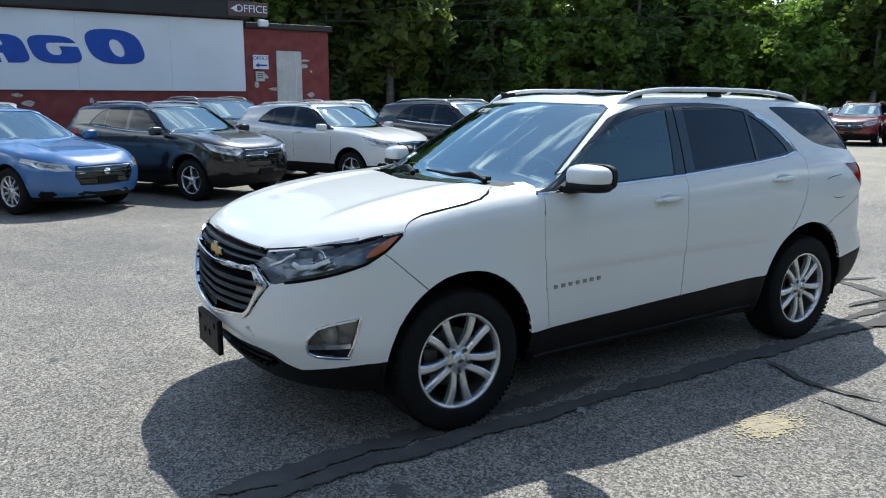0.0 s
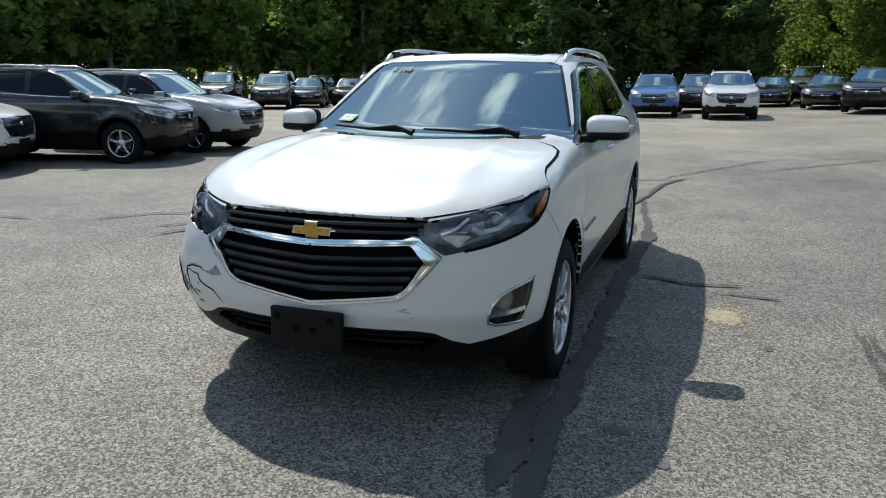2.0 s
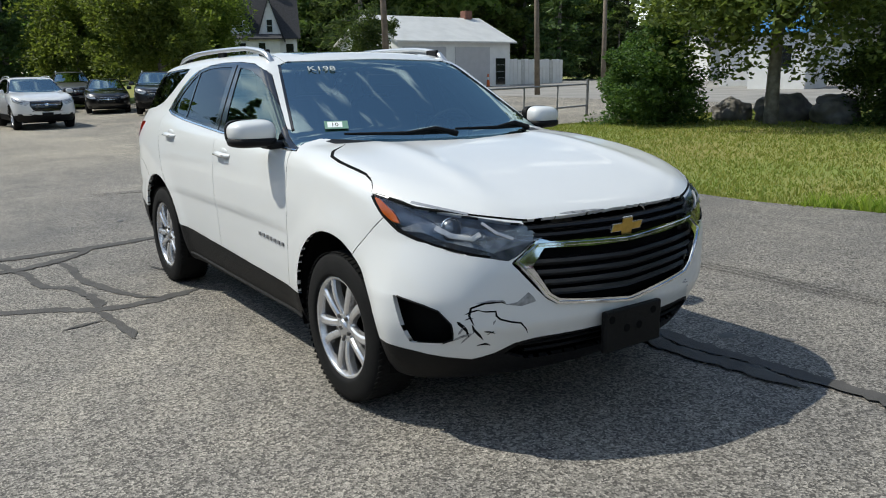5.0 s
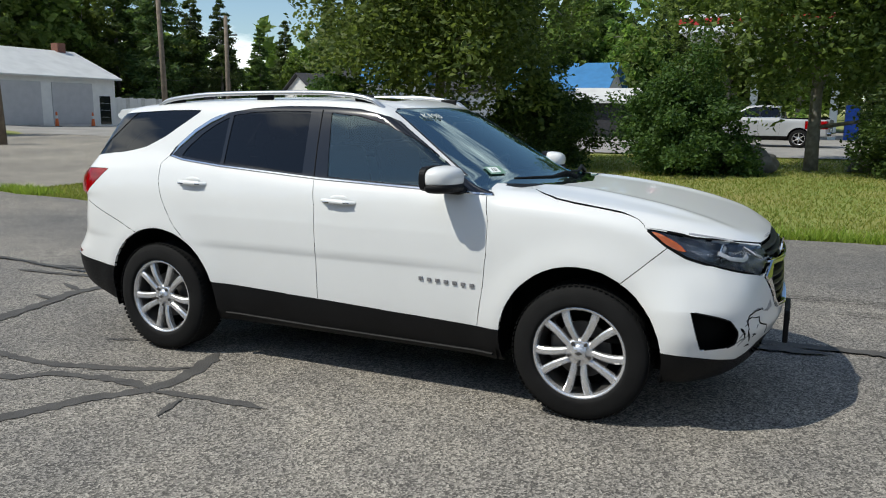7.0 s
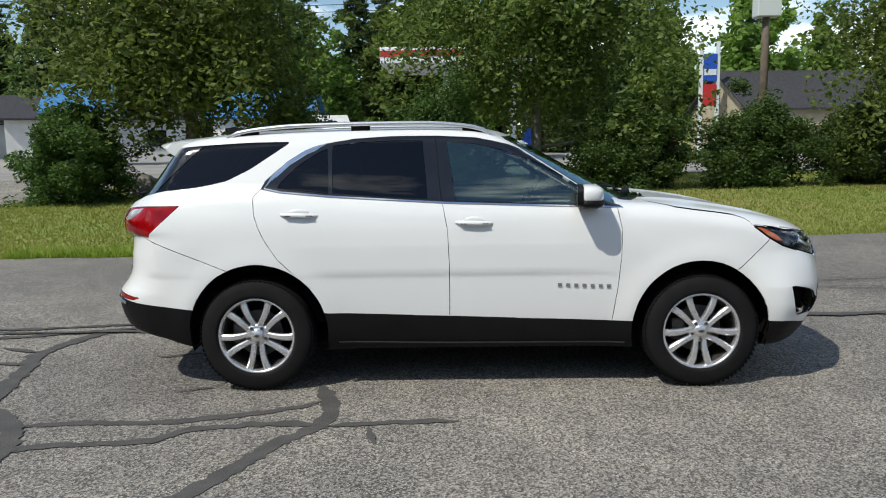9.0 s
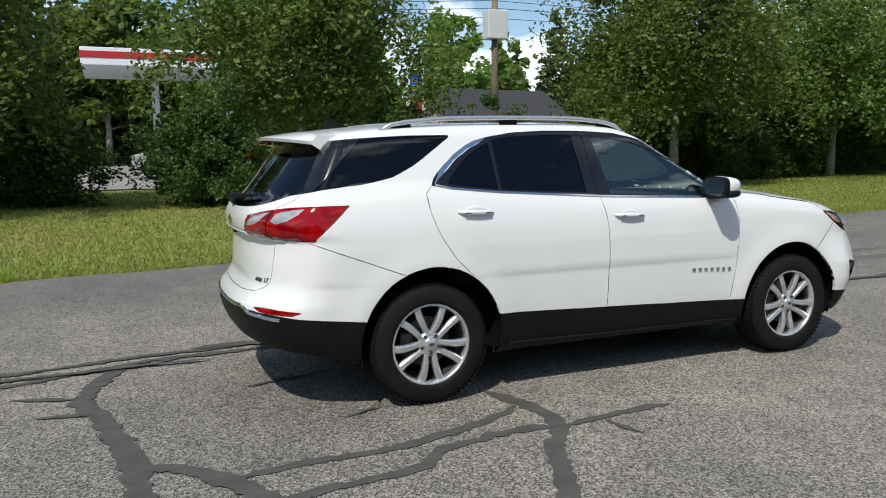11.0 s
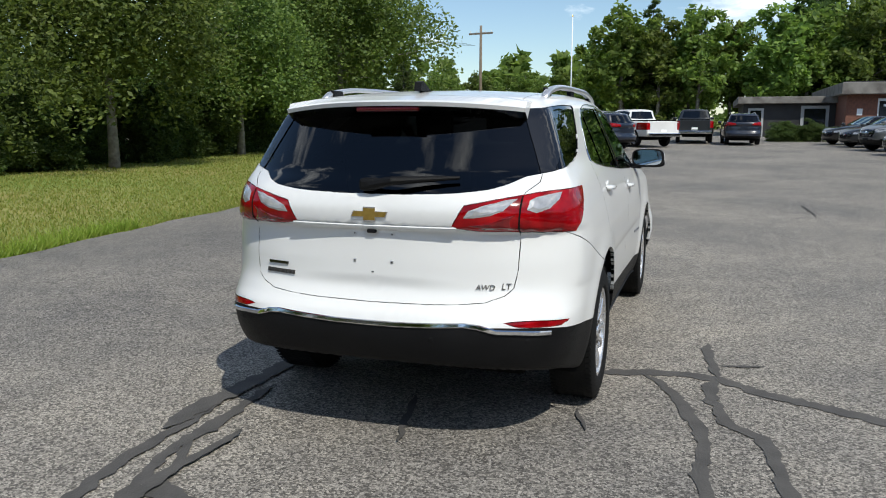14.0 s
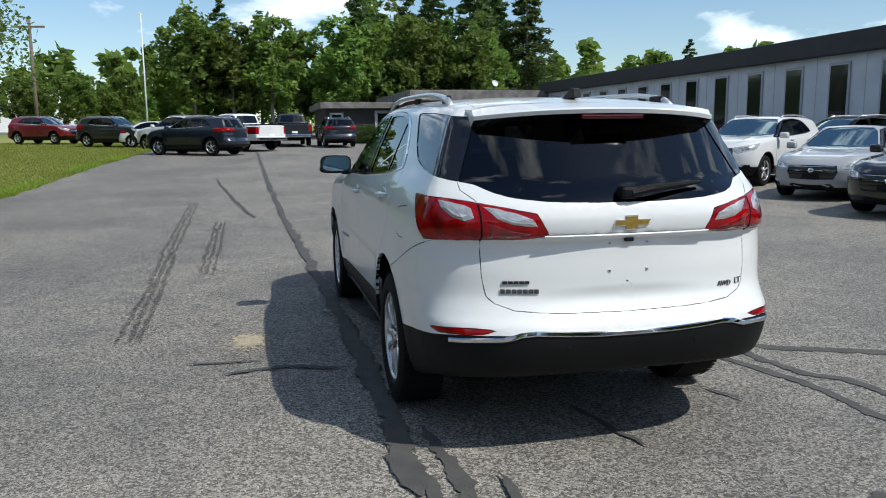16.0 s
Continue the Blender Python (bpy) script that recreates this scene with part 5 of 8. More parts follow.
# tailgate furniture
Q, QN = HERO.on("R", [(0.0, 0.955)])
part("camera_knob", box_bm(Q[0][0] - 0.02, -0.022, 0.955, Q[0][0], 0.022, 0.972, 0.006), PLASTIC, car)
for yy in (0.085, -0.093):
    for zz in (0.95, 0.829):
        Q, QN = HERO.on("R", [(yy, zz)])
        part("plate_bolt", box_bm(Q[0][0] - 0.004, yy - 0.007, zz - 0.007, Q[0][0] + 0.004, yy + 0.007, zz + 0.007, 0.002), SILVERTRIM, car)
        part("bolt_recess", cyl_bm((Q[0][0] - 0.0055, yy, zz), (Q[0][0] - 0.003, yy, zz), 0.003, seg=8), DARK, car)
strip(HERO, "bumper_chrome", "R", [(0.78, 0.545), (0.66, 0.556), (0.57, 0.560), (0.50, 0.580), (0.44, 0.586), (0.30, 0.578), (0.15, 0.572), (0.0, 0.571), (-0.15, 0.572), (-0.30, 0.578), (-0.44, 0.586), (-0.50, 0.580), (-0.57, 0.560), (-0.66, 0.556), (-0.78, 0.545)], 0.022, 0.010, CHROME, car, "chrome bumper trim")
for sy in (1, -1):
    strip(HERO, "hood_gap", "T", [(1.05, 0.672 * sy), (1.13, 0.764 * sy), (1.204, 0.810 * sy), (1.30, 0.824 * sy), (1.40, 0.828 * sy), (1.54, 0.826 * sy), (1.61, 0.840 * sy), (1.64, 0.855 * sy)], 0.015, 0.0015, DARK, car, taper=True)
    strip(HERO, "hood_gap", "F", [(0.46 * sy, 0.904), (0.50 * sy, 0.909), (0.635 * sy, 0.930), (0.80 * sy, 0.958), (0.845 * sy, 0.984)], 0.010, 0.001, DARK, car)
for sy in (1, -1):
    lens = panels["taillight"][0 if sy > 0 else 1]
    skin_plate(HERO, "clear_lens", "R", [(a * sy, b) for a, b in ((0.418, 1.034), (0.438, 1.064), (0.50, 1.088), (0.585, 1.110), (0.632, 1.116), (0.605, 1.092), (0.58, 1.066), (0.53, 1.046), (0.47, 1.036))], 0.004, CLEARLENS, lens, "clear reversing lens")
    skin_plate(HERO, "clear_lens", "R", [(a * sy, b) for a, b in ((0.672, 1.070), (0.678, 1.108), (0.70, 1.120), (0.755, 1.132), (0.79, 1.138), (0.785, 1.108), (0.755, 1.072), (0.71, 1.056))], 0.004, CLEARLENS, lens)
    skin_plate(HERO, "lamp_shade_panel", "R", [(a * sy, b) for a, b in ((0.44, 1.0), (0.60, 1.045), (0.628, 1.05), (0.628, 0.985), (0.50, 0.984))], 0.002, DARKLENS, lens)
    strip(HERO, "tail_split", "R", [(0.642 * sy, 0.968), (0.645 * sy, 1.04), (0.648 * sy, 1.125)], 0.008, 0.002, DARK, car)

strip(HERO, "tailgate_lip", "R", [(-0.385, 0.983), (0.0, 0.981), (0.385, 0.983)], 0.034, 0.007, WHITE, car, step=0.012)

# raised model name on the doors and tailgate, as plain bars; the drive badge
def bars(view, pts_fn, count, w, h, mat, name, gap=0.4):
    g = new(name)
    g.parent = car
    for i in range(count):
        u = (i + 0.5) / count
        a, b = pts_fn(u)
        Q, QN = HERO.on(view, [(a, b)])
        nn = Vector(QN[0])
        m = Matrix.Translation(Vector(Q[0]) + nn * 0.003) @ nn.to_track_quat("Y", "Z").to_matrix().to_4x4()
        bm = prism_bm([(-w / 2, -h / 2), (w / 2, -h / 2), (w / 2, h / 2), (-w / 2, h / 2)], -0.004, 0.004)
        if i % 2 == 0:
            bm2 = prism_bm([(-w * 0.18, -h * 0.22), (w * 0.2, -h * 0.22), (w * 0.2, h * 0.22), (-w * 0.18, h * 0.22)], 0.0035, 0.0055, bm=bm)
        part("letter_bar", bm, mat, g, at=m)
    return g


for sg in ("S+", "S-"):
    bars(sg, lambda u: (0.815 - 0.345 * u, 0.640 + 0.013 * u), 7, 0.022, 0.019, LETTER, "model_name")
bars("R", lambda u: (0.565 - 0.165 * u, 0.752 - 0.002 * u), 7, 0.019, 0.018, DARKALLOY, "model_name")
bars("R", lambda u: (0.555 - 0.115 * u, 0.790), 5, 0.02, 0.012, GLOSSBLACK, "dealer_name")


def lettering(text, view, a, b, size, mat, name, shear=0.2):
    Q, QN = HERO.on(view, [(a, b)])
    nn = Vector(QN[0])
    up = Vector((0, 0, 1))
    side = up.cross(nn).normalized()
    m = Matrix((side, nn.cross(side), nn)).transposed().to_4x4()
    return part(name, text_bm(text, size, 0.002, shear), mat, car, at=Matrix.Translation(Vector(Q[0]) + nn * 0.004) @ m)


lettering("AWD", "R", -0.505, 0.733, 0.034, DARKALLOY, "drive_badge")
lettering("LT", "R", -0.59, 0.738, 0.038, DARKALLOY, "trim_badge")
lettering("K198", "W", -0.40, 1.50, 0.075, FADED, "windscreen_marking", 0.0)
Q, QN = HERO.on("W", [(-0.56, 1.215)])
nn = Vector(QN[0])
side = Vector((0, 0, 1)).cross(nn).normalized()
M3 = Matrix.Translation(Vector(Q[0]) + nn * 0.003) @ Matrix((side, nn.cross(side), nn)).transposed().to_4x4()
st = part("inspection_sticker", prism_bm([(-0.06, -0.035), (0.06, -0.035), (0.06, 0.035), (-0.06, 0.035)], 0, 0.001, "z"), STICKER, car, "green inspection sticker", at=M3)
part("sticker_panel", prism_bm([(-0.045, -0.022), (0.03, -0.022), (0.03, 0.026), (-0.045, 0.026)], 0.001, 0.0018, "z"), MARKER, st)
part("sticker_number", text_bm("10", 0.04, 0.0005), DARK, st, at=Matrix.Translation((-0.008, 0.0, 0.002)))

# damage: torn bumper skin, scraped hood lip, scuffs
strip(HERO, "bumper_crack", "F", [(-0.665, 0.525), (-0.68, 0.565), (-0.675, 0.595), (-0.635, 0.612), (-0.585, 0.612), (-0.565, 0.598)], 0.008, 0.002, DARK, car, "torn edge of the bumper skin", taper=True)
strip(HERO, "bumper_crack", "F", [(-0.66, 0.588), (-0.635, 0.578), (-0.602, 0.576), (-0.60, 0.558), (-0.587, 0.542), (-0.555, 0.528), (-0.52, 0.518), (-0.50, 0.492), (-0.486, 0.466)], 0.007, 0.002, DARK, car, taper=True)
strip(HERO, "bumper_crack", "F", [(-0.672, 0.53), (-0.665, 0.508), (-0.645, 0.482), (-0.628, 0.458)], 0.010, 0.002, DARK, car, taper=True)
strip(HERO, "bumper_crack", "F", [(-0.64, 0.434), (-0.615, 0.438), (-0.60, 0.43)], 0.012, 0.002, DARK, car, taper=True)
skin_plate(HERO, "bumper_scuff", "F", [(-0.57, 0.60), (-0.545, 0.592), (-0.515, 0.622), (-0.497, 0.638), (-0.478, 0.618), (-0.468, 0.598), (-0.52, 0.586)], 0.0015, SCUFF, car, "bare grey patch where the paint is torn off")
skin_plate(HERO, "bumper_scuff", "F", [(-0.66, 0.614), (-0.62, 0.622), (-0.58, 0.618), (-0.57, 0.608), (-0.62, 0.609)], 0.0015, SCUFF, car)
chip_rng = random.Random(8)
for _ in range(11):
    cy, cz = -chip_rng.gauss(0.66, 0.03), chip_rng.gauss(0.49, 0.035)
    if cz > 0.44:
        a0, L = chip_rng.uniform(0, 3.14), chip_rng.uniform(0.008, 0.028)
        strip(HERO, "paint_chip", "F", [(cy - L * math.cos(a0), cz - L * math.sin(a0)), (cy, cz + 0.003), (cy + L * math.cos(a0), cz + L * math.sin(a0))], chip_rng.uniform(0.005, 0.014), 0.0012, DARK if chip_rng.random() < 0.6 else SCUFF, car, taper=True, step=0.008)
for _ in range(7):
    cy, cz, L = chip_rng.gauss(0.41, 0.03), chip_rng.gauss(0.525, 0.012), chip_rng.uniform(0.006, 0.016)
    strip(HERO, "paint_chip", "F", [(cy - L, cz), (cy, cz + 0.003), (cy + L, cz - 0.004)], 0.006, 0.001, SCUFF, car, taper=True, step=0.008)
strip(HERO, "hood_scrape", "F", [(-0.30, 0.914), (-0.24, 0.913), (-0.16, 0.911), (-0.07, 0.908)], 0.012, 0.0015, SCUFF, car, "scraped paint along the hood lip", taper=True)

# parking sensors in the rear trim
for yy in (0.70, 0.30, -0.30, -0.70):
    skin_plate(HERO, "parking_sensor", "R", [(yy + 0.013 * math.cos(q), 0.515 + 0.013 * math.sin(q)) for q in np.linspace(0, 2 * math.pi, 12, endpoint=False)], 0.002, PLASTIC, car, rings=2)

# the torn corner of the bumper stands out from the body
for ob in car.children_recursive:
    if ob.name.split(".")[0] in ("front_bumper", "lower_front_trim", "bumper_crack", "bumper_scuff", "paint_chip", "fog_recess", "fog_surround"):
        for v in ob.data.vertices:
            a, b, c = (max(0.0, min(1.0, q)) for q in ((-v.co.y - 0.38) / 0.40, (v.co.x - 1.62) / 0.22, (0.84 - v.co.z) / 0.22))
            w = a * a * (3 - 2 * a) * b * c
            v.co.y -= 0.062 * w
            v.co.x += 0.014 * w

# cabin
for x0, hh in ((0.10, 1.28), (-0.85, 1.24)):
    for sy in (1, -1):
        s = new("seat")
        s.parent = car
        part("cushion", box_bm(x0 - 0.25, 0.38 * sy - 0.25, 0.62, x0 + 0.28, 0.38 * sy + 0.25, 0.78, 0.05), SEAT, s)
        part("seat_back", box_bm(-0.07, -0.24, 0.0, 0.07, 0.24, 0.60, 0.05), SEAT, s, at=pose(x0 - 0.28, 0.38 * sy, 0.74, 0, -16, 0))
        part("headrest", box_bm(-0.05, -0.13, 0.0, 0.05, 0.13, 0.19, 0.04), SEAT, s, at=pose(x0 - 0.46, 0.38 * sy, 1.34, 0, -12, 0))
part("dashboard", box_bm(0.52, -0.70, 0.80, 0.98, 0.70, 1.10, 0.07), DASH, car)
part("steering_wheel", lathe_bm([(0.185, -0.014), (0.20, 0.0), (0.185, 0.014), (0.17, 0.0), (0.185, -0.014)], 32), DASH, car, at=pose(0.42, 0.38, 1.08, 0, 0, -90) @ pose(0, 0, 0, -25, 0, 0), smooth=True)
part("steering_boss", cyl_bm((0.40, 0.38, 1.08), (0.60, 0.38, 1.0), 0.06, 0.05, 16), DASH, car)
part("rear_view_mirror", box_bm(0.32, -0.12, 1.40, 0.36, 0.12, 1.47, 0.015), DASH, car)
part("cabin_floor", box_bm(-1.9, -0.72, 0.40, 0.95, 0.72, 0.60), DARK, car)
part("headliner", box_bm(-1.7, -0.50, 1.535, 0.05, 0.50, 1.55), material("headliner_cloth", (0.35, 0.34, 0.32), 0.9), car)

# parked cars --------------------------------------------------------------------------------
SEDAN = Shell(
    ax_f=1.40, ax_r=-1.38, hub=0.33, arch=0.37, axis=0.66, flare=0.012,
    front=[(0.15, 2.18), (0.25, 2.27), (0.4, 2.33), (0.55, 2.335), (0.66, 2.31), (0.74, 2.25), (0.9, 2.1)],
    rear=[(0.2, -2.28), (0.35, -2.38), (0.5, -2.40), (0.65, -2.36), (0.8, -2.33), (0.95, -2.33), (1.02, -2.34), (1.1, -2.25)],
    width=[(0.15, 0.80), (0.3, 0.87), (0.45, 0.90), (0.62, 0.905), (0.75, 0.895), (0.9, 0.865), (1.0, 0.82), (1.1, 0.77)],
    plan=[(-2.4, 0.94), (-1.9, 0.98), (-1.38, 1.0), (1.38, 1.0), (1.8, 0.97), (2.3, 0.93)],
    under=[(-2.4, 0.30), (-1.8, 0.20), (1.8, 0.19), (2.4, 0.22)],
    deck=[(-2.45, 0.99), (-2.2, 1.04), (-1.8, 1.045), (-1.3, 1.02), (0.0, 1.0), (0.9, 0.985), (1.3, 0.95), (1.7, 0.90), (2.05, 0.83), (2.25, 0.75), (2.4, 0.66)],
    deck_drop=0.05, deck_round=0.09, crease=0.012, nose_l=0.7, nose_n=2.5, tail_l=0.55, tail_n=2.5,
    green=[(0.8, 0.87), (1.0, 0.82), (1.15, 0.745), (1.3, 0.665), (1.45, 0.58)],
    roof=[(-1.6, 1.30), (-1.0, 1.41), (-0.4, 1.455), (0.0, 1.455), (0.4, 1.41), (0.9, 1.25)],
    crown=0.03, roof_round=0.08, join=0.06, ws_x0=1.02, ws_z0=0.96, ws_slope=2.0, ws_bow=0.22, rg_x0=-1.78, rg_z0=1.02, rg_slope=1.9, rg_bow=0.2)
PICKUP = Shell(
    ax_f=1.75, ax_r=-1.75, hub=0.40, arch=0.46, axis=0.86, flare=0.02,
    front=[(0.3, 2.60), (0.5, 2.68), (0.9, 2.70), (1.1, 2.67), (1.25, 2.6)],
    rear=[(0.4, -2.85), (0.6, -2.9), (1.1, -2.88), (1.3, -2.87)],
    width=[(0.3, 0.90), (0.5, 0.97), (0.8, 0.985), (1.05, 0.98), (1.2, 0.95), (1.35, 0.90)],
    plan=[(-2.9, 0.97), (-1.75, 1.0), (1.75, 1.0), (2.2, 0.98), (2.7, 0.95)],
    under=[(-2.9, 0.50), (-1.5, 0.42), (1.8, 0.38), (2.7, 0.42)],
    deck=[(-2.95, 1.24), (-1.0, 1.27), (0.9, 1.28), (1.4, 1.27), (2.0, 1.22), (2.45, 1.15), (2.7, 1.05)],
    deck_drop=0.03, deck_round=0.06, crease=0.015, nose_l=0.35, nose_n=3.0, tail_l=0.12, tail_n=4.0,
    green=[(1.0, 0.93), (1.25, 0.90), (1.5, 0.82), (1.75, 0.72), (1.95, 0.64)],
    roof=[(-1.4, 1.78), (-0.8, 1.84), (0.0, 1.87), (0.6, 1.82), (1.2, 1.6)],
    crown=0.03, roof_round=0.08, join=0.04, ws_x0=1.45, ws_z0=1.25, ws_slope=1.45, ws_bow=0.18, rg_x0=-1.02, rg_z0=1.25, rg_slope=0.25, rg_bow=0.05)


def squeeze(poly, kx, kz, ox=0.0, oz=0.0):
    return [(x * kx + ox, z * kz + oz) for x, z in poly]


def template(name, shell, dlo, posts, head, tail, grille, screen, rear_z, clad, radius, spokes, seams, tray=None):
    """A parked car built once at the origin: skin, glass, lamps, grille, wheels, mirrors, handles."""
    car = empty(name, "", "car")
    P, faces = shell.grid(0.055, 54, 18)
    fx, rx = shell.ax_f, shell.ax_r
    circ = lambda cx: [(cx + shell.arch * math.cos(a), shell.hub + 0.015 + shell.arch * math.sin(a)) for a in np.linspace(0, 2 * math.pi, 30, endpoint=False)]
    af, ar = circ(fx), circ(rx)
    cuts = [("S", af, (0.5, 2), True), ("S", ar, (0.5, 2), True), ("S", dlo, (0.4, 2), True), ("F", head, (fx, 4), True), ("F", grille, (fx, 4), True), ("R", tail, (-4, rx - 0.2), True),
            ("F", screen, (-0.3, fx), True), ("S", [(-3.2, clad), (3.2, clad)], (-0.2, 2), False),
            ("F", [(float(shell.Wg(q)) - 0.06, q) for q in np.linspace(min(b for a, b in dlo) - 0.04, max(b for a, b in dlo) + 0.03, 9)], (-2.0, fx), False)]
    for a, b in posts:
        cuts.append(("S", [(a, 0.8), (a, 2.0)], (0.4, 2), False))
        cuts.append(("S", [(b, 0.8), (b, 2.0)], (0.4, 2), False))
    z0, z1, yw0, yw1 = rear_z
    rear_poly = [(-0.1, z0), (yw0, z0 + 0.03), (yw1, z1), (-0.1, z1 + 0.02)]
    cuts.append(("R", rear_poly, (-4, -0.4), True))

    def rules(C):
        x, y, z = C.T
        out = np.array(["body"] * len(C), dtype=object)
        out[z < clad] = "cladding"
        out[z < 0.05 + np.interp(x, [-3, 0, 3], [shell.Zb(-2.4), shell.Zb(0.0), shell.Zb(2.3)])] = "cladding"
        d = inside(dlo, x, z) & (y > shell.Wg(z) - 0.06)
        out[d] = "side_window"
        for a, b in posts:
            out[d & (x > a) & (x < b)] = "window_post"
        out[inside(screen, y, z) & (x > -0.2) & (x < fx)] = "windscreen"
        out[inside(rear_poly, y, z) & (x < rx + 1.2) & ~d] = "rear_window"
        out[inside(tail, y, z) & (x < rx - 0.25)] = "taillight"
        out[inside(grille, y, z) & (x > fx + 0.4)] = "grille"
        out[inside(head, y, z) & (x > fx + 0.15)] = "headlight"
        out[(inside(af, x, z) | inside(ar, x, z)) & (y > 0.5)] = ""
        out[z < shell.Zb(0.0) + 0.012] = ""
        return out
    V, regions = cut_panels(shell, P, faces, cuts, rules)
    mats = {"body": (PAINT, True), "cladding": (PLASTIC, True), "side_window": (TINTED, False), "window_post": (GLOSSBLACK, False), "windscreen": (WSGLASS, True), "rear_window": (TINTED, True),
            "taillight": (REDLENS, False), "grille": (GLOSSBLACK, True), "headlight": (CLEARLENS, False)}
    for key, fl in regions.items():
        mat, both = mats[key]
        panel(shell, key, V, fl, mat, car, both, gap=0.003, flange=0.02, lift=-0.006 if "window" in key or key == "windscreen" else 0.0)
    for sg in ("S+", "S-"):
        for line in seams:
            strip(shell, "door_seam", sg, line, 0.007, 0.001, DARK, car, step=0.08)
        x0 = seams[1][0][0]
        for xx in (x0 + 0.18, x0 - 0.82):
            Q, QN = shell.on(sg, [(xx, shell.axis + 0.27)])
            s1 = 1 if sg == "S+" else -1
            part("door_handle", box_bm(xx - 0.1, Q[0][1] - 0.01 * s1, Q[0][2] - 0.014, xx + 0.1, Q[0][1] + 0.03 * s1, Q[0][2] + 0.014, 0.008), PAINT, car)
    half = np.array(dlo)
    mx = half[:, 0].max()
    for sy in (1, -1):
        Q, QN = shell.on("S+" if sy > 0 else "S-", [(mx - 0.16, half[:, 1].min() - 0.01)])
        y0 = Q[0][1]
        bm = box_bm(mx - 0.22, y0 + 0.05 * sy, Q[0][2] - 0.01, mx - 0.08, y0 + 0.25 * sy, Q[0][2] + 0.13, 0.04, seg=3)
        part("door_mirror", bm, PAINT, car, smooth=True)
        for xx in (fx, rx):
            wheel_parts("wheel", car, pose(xx, (shell.W(0.5) - 0.125) * sy, radius, 0, 0, 0 if sy > 0 else 180), radius, 0.22, radius * 0.66, spokes, lod=0)
            bm = lathe_bm([(0.10, 0.30), (shell.arch + 0.02, 0.30), (shell.arch + 0.02, 0.05), (shell.arch + 0.01, 0.02)], 24)
            bmesh.ops.delete(bm, geom=[v for v in bm.verts if v.co.z < -0.12], context="VERTS")
            part("wheel_liner", bm, DARK, car, at=pose(xx, (float(shell.W(0.5)) - 0.01) * sy, shell.hub + 0.015, 0, 0, 180 if sy > 0 else 0))
    xr = float(shell.Xr(0.8))
    xf = float(shell.Xf(0.55))
    part("front_plate", box_bm(xf - 0.01, -0.16, 0.42, xf + 0.012, 0.16, 0.53, 0.004), PLASTIC, car)
    part("rear_plate", box_bm(xr - 0.012, -0.16, 0.72, xr + 0.01, 0.16, 0.83, 0.004), MARKER, car)
    part("cabin", box_bm(rx + 0.2, -0.62, 0.3, fx - 0.5, 0.62, half[:, 1].min() - 0.06, 0.05), SEAT, car)
    for sy in (1, -1):
        part("seat_back", box_bm(-0.3, 0.2 * sy, half[:, 1].min() - 0.3, -0.14, 0.62 * sy, half[:, 1].min() + 0.26, 0.05), SEAT, car)
    part("underbody", box_bm(rx - 0.55, -0.62, float(shell.Zb(0.0)) - 0.02, fx + 0.5, 0.62, 0.36, 0.03), DARK, car)
    for zz in np.linspace(min(b for a, b in grille) + 0.03, max(b for a, b in grille) - 0.03, 4):
        hw = max(a for a, b in grille) - 0.05
        strip(shell, "grille_bar", "F", [(-hw, zz), (0, zz), (hw, zz)], 0.014, 0.012, CHROME if zz > np.mean([b for a, b in grille]) else PLASTIC, car, step=0.06)
    low = min(b for a, b in grille) - 0.05
    skin_plate(shell, "lower_intake", "F", [(-0.5, low), (0.5, low), (0.58, low - 0.07), (0.42, low - 0.13), (-0.42, low - 0.13), (-0.58, low - 0.07)], 0.003, PLASTIC, car)
    hm = np.array(head).mean(0)
    for sy in (1, -1):
        skin_plate(shell, "fog_surround", "F", [((u + (0.74 if shell is not PICKUP else 0.8)) * sy, v + low - 0.05) for u, v in ((-0.09, 0.0), (-0.04, 0.05), (0.05, 0.055), (0.06, 0.0), (0.03, -0.045), (-0.05, -0.045))], 0.003, PLASTIC, car)
        inner = [((hm[0] + (a - hm[0]) * 0.62) * sy, hm[1] + (b - hm[1]) * 0.5) for a, b in head]
        skin_plate(shell, "lamp_insert", "F", inner, 0.002, LAMPIN, car, rings=2)
        strip(shell, "window_trim", "S+" if sy > 0 else "S-", [p for p in sorted(dlo) if p[1] < half[:, 1].min() + 0.13][::-1], 0.016, 0.004, CHROME, car, step=0.1)
    skin_plate(shell, "badge", "F", [(0.055 * math.cos(q), float(np.mean([b for a, b in grille])) + 0.04 + 0.045 * math.sin(q)) for q in np.linspace(0, 2 * math.pi, 12, endpoint=False)], 0.016, CHROME, car, rings=2)
    if tray:
        tray(car)
    return car


def rails(car):
    for sy in (1, -1):
        pts = [(x, 0.60 * sy, HERO.on("T", [(x, 0.60 * sy)])[0][0][2] + l) for x, l in ((0.05, 0.0), (-0.1, 0.04), (-0.7, 0.05), (-1.3, 0.045), (-1.48, 0.0))]
        part("roof_rail", tube_bm(pts, 0.016, 8), SILVERTRIM, car, smooth=True)


def truck_bed(car):
    part("load_bed", box_bm(-2.75, -0.78, 0.9, -1.15, 0.78, 1.30, 0.02), DARK, car)
    part("tailgate", box_bm(-2.90, -0.75, 0.72, -2.86, 0.75, 1.22, 0.015), PAINT, car)
    part("rear_bumper", box_bm(-3.02, -0.9, 0.5, -2.84, 0.9, 0.66, 0.03), CHROME, car)


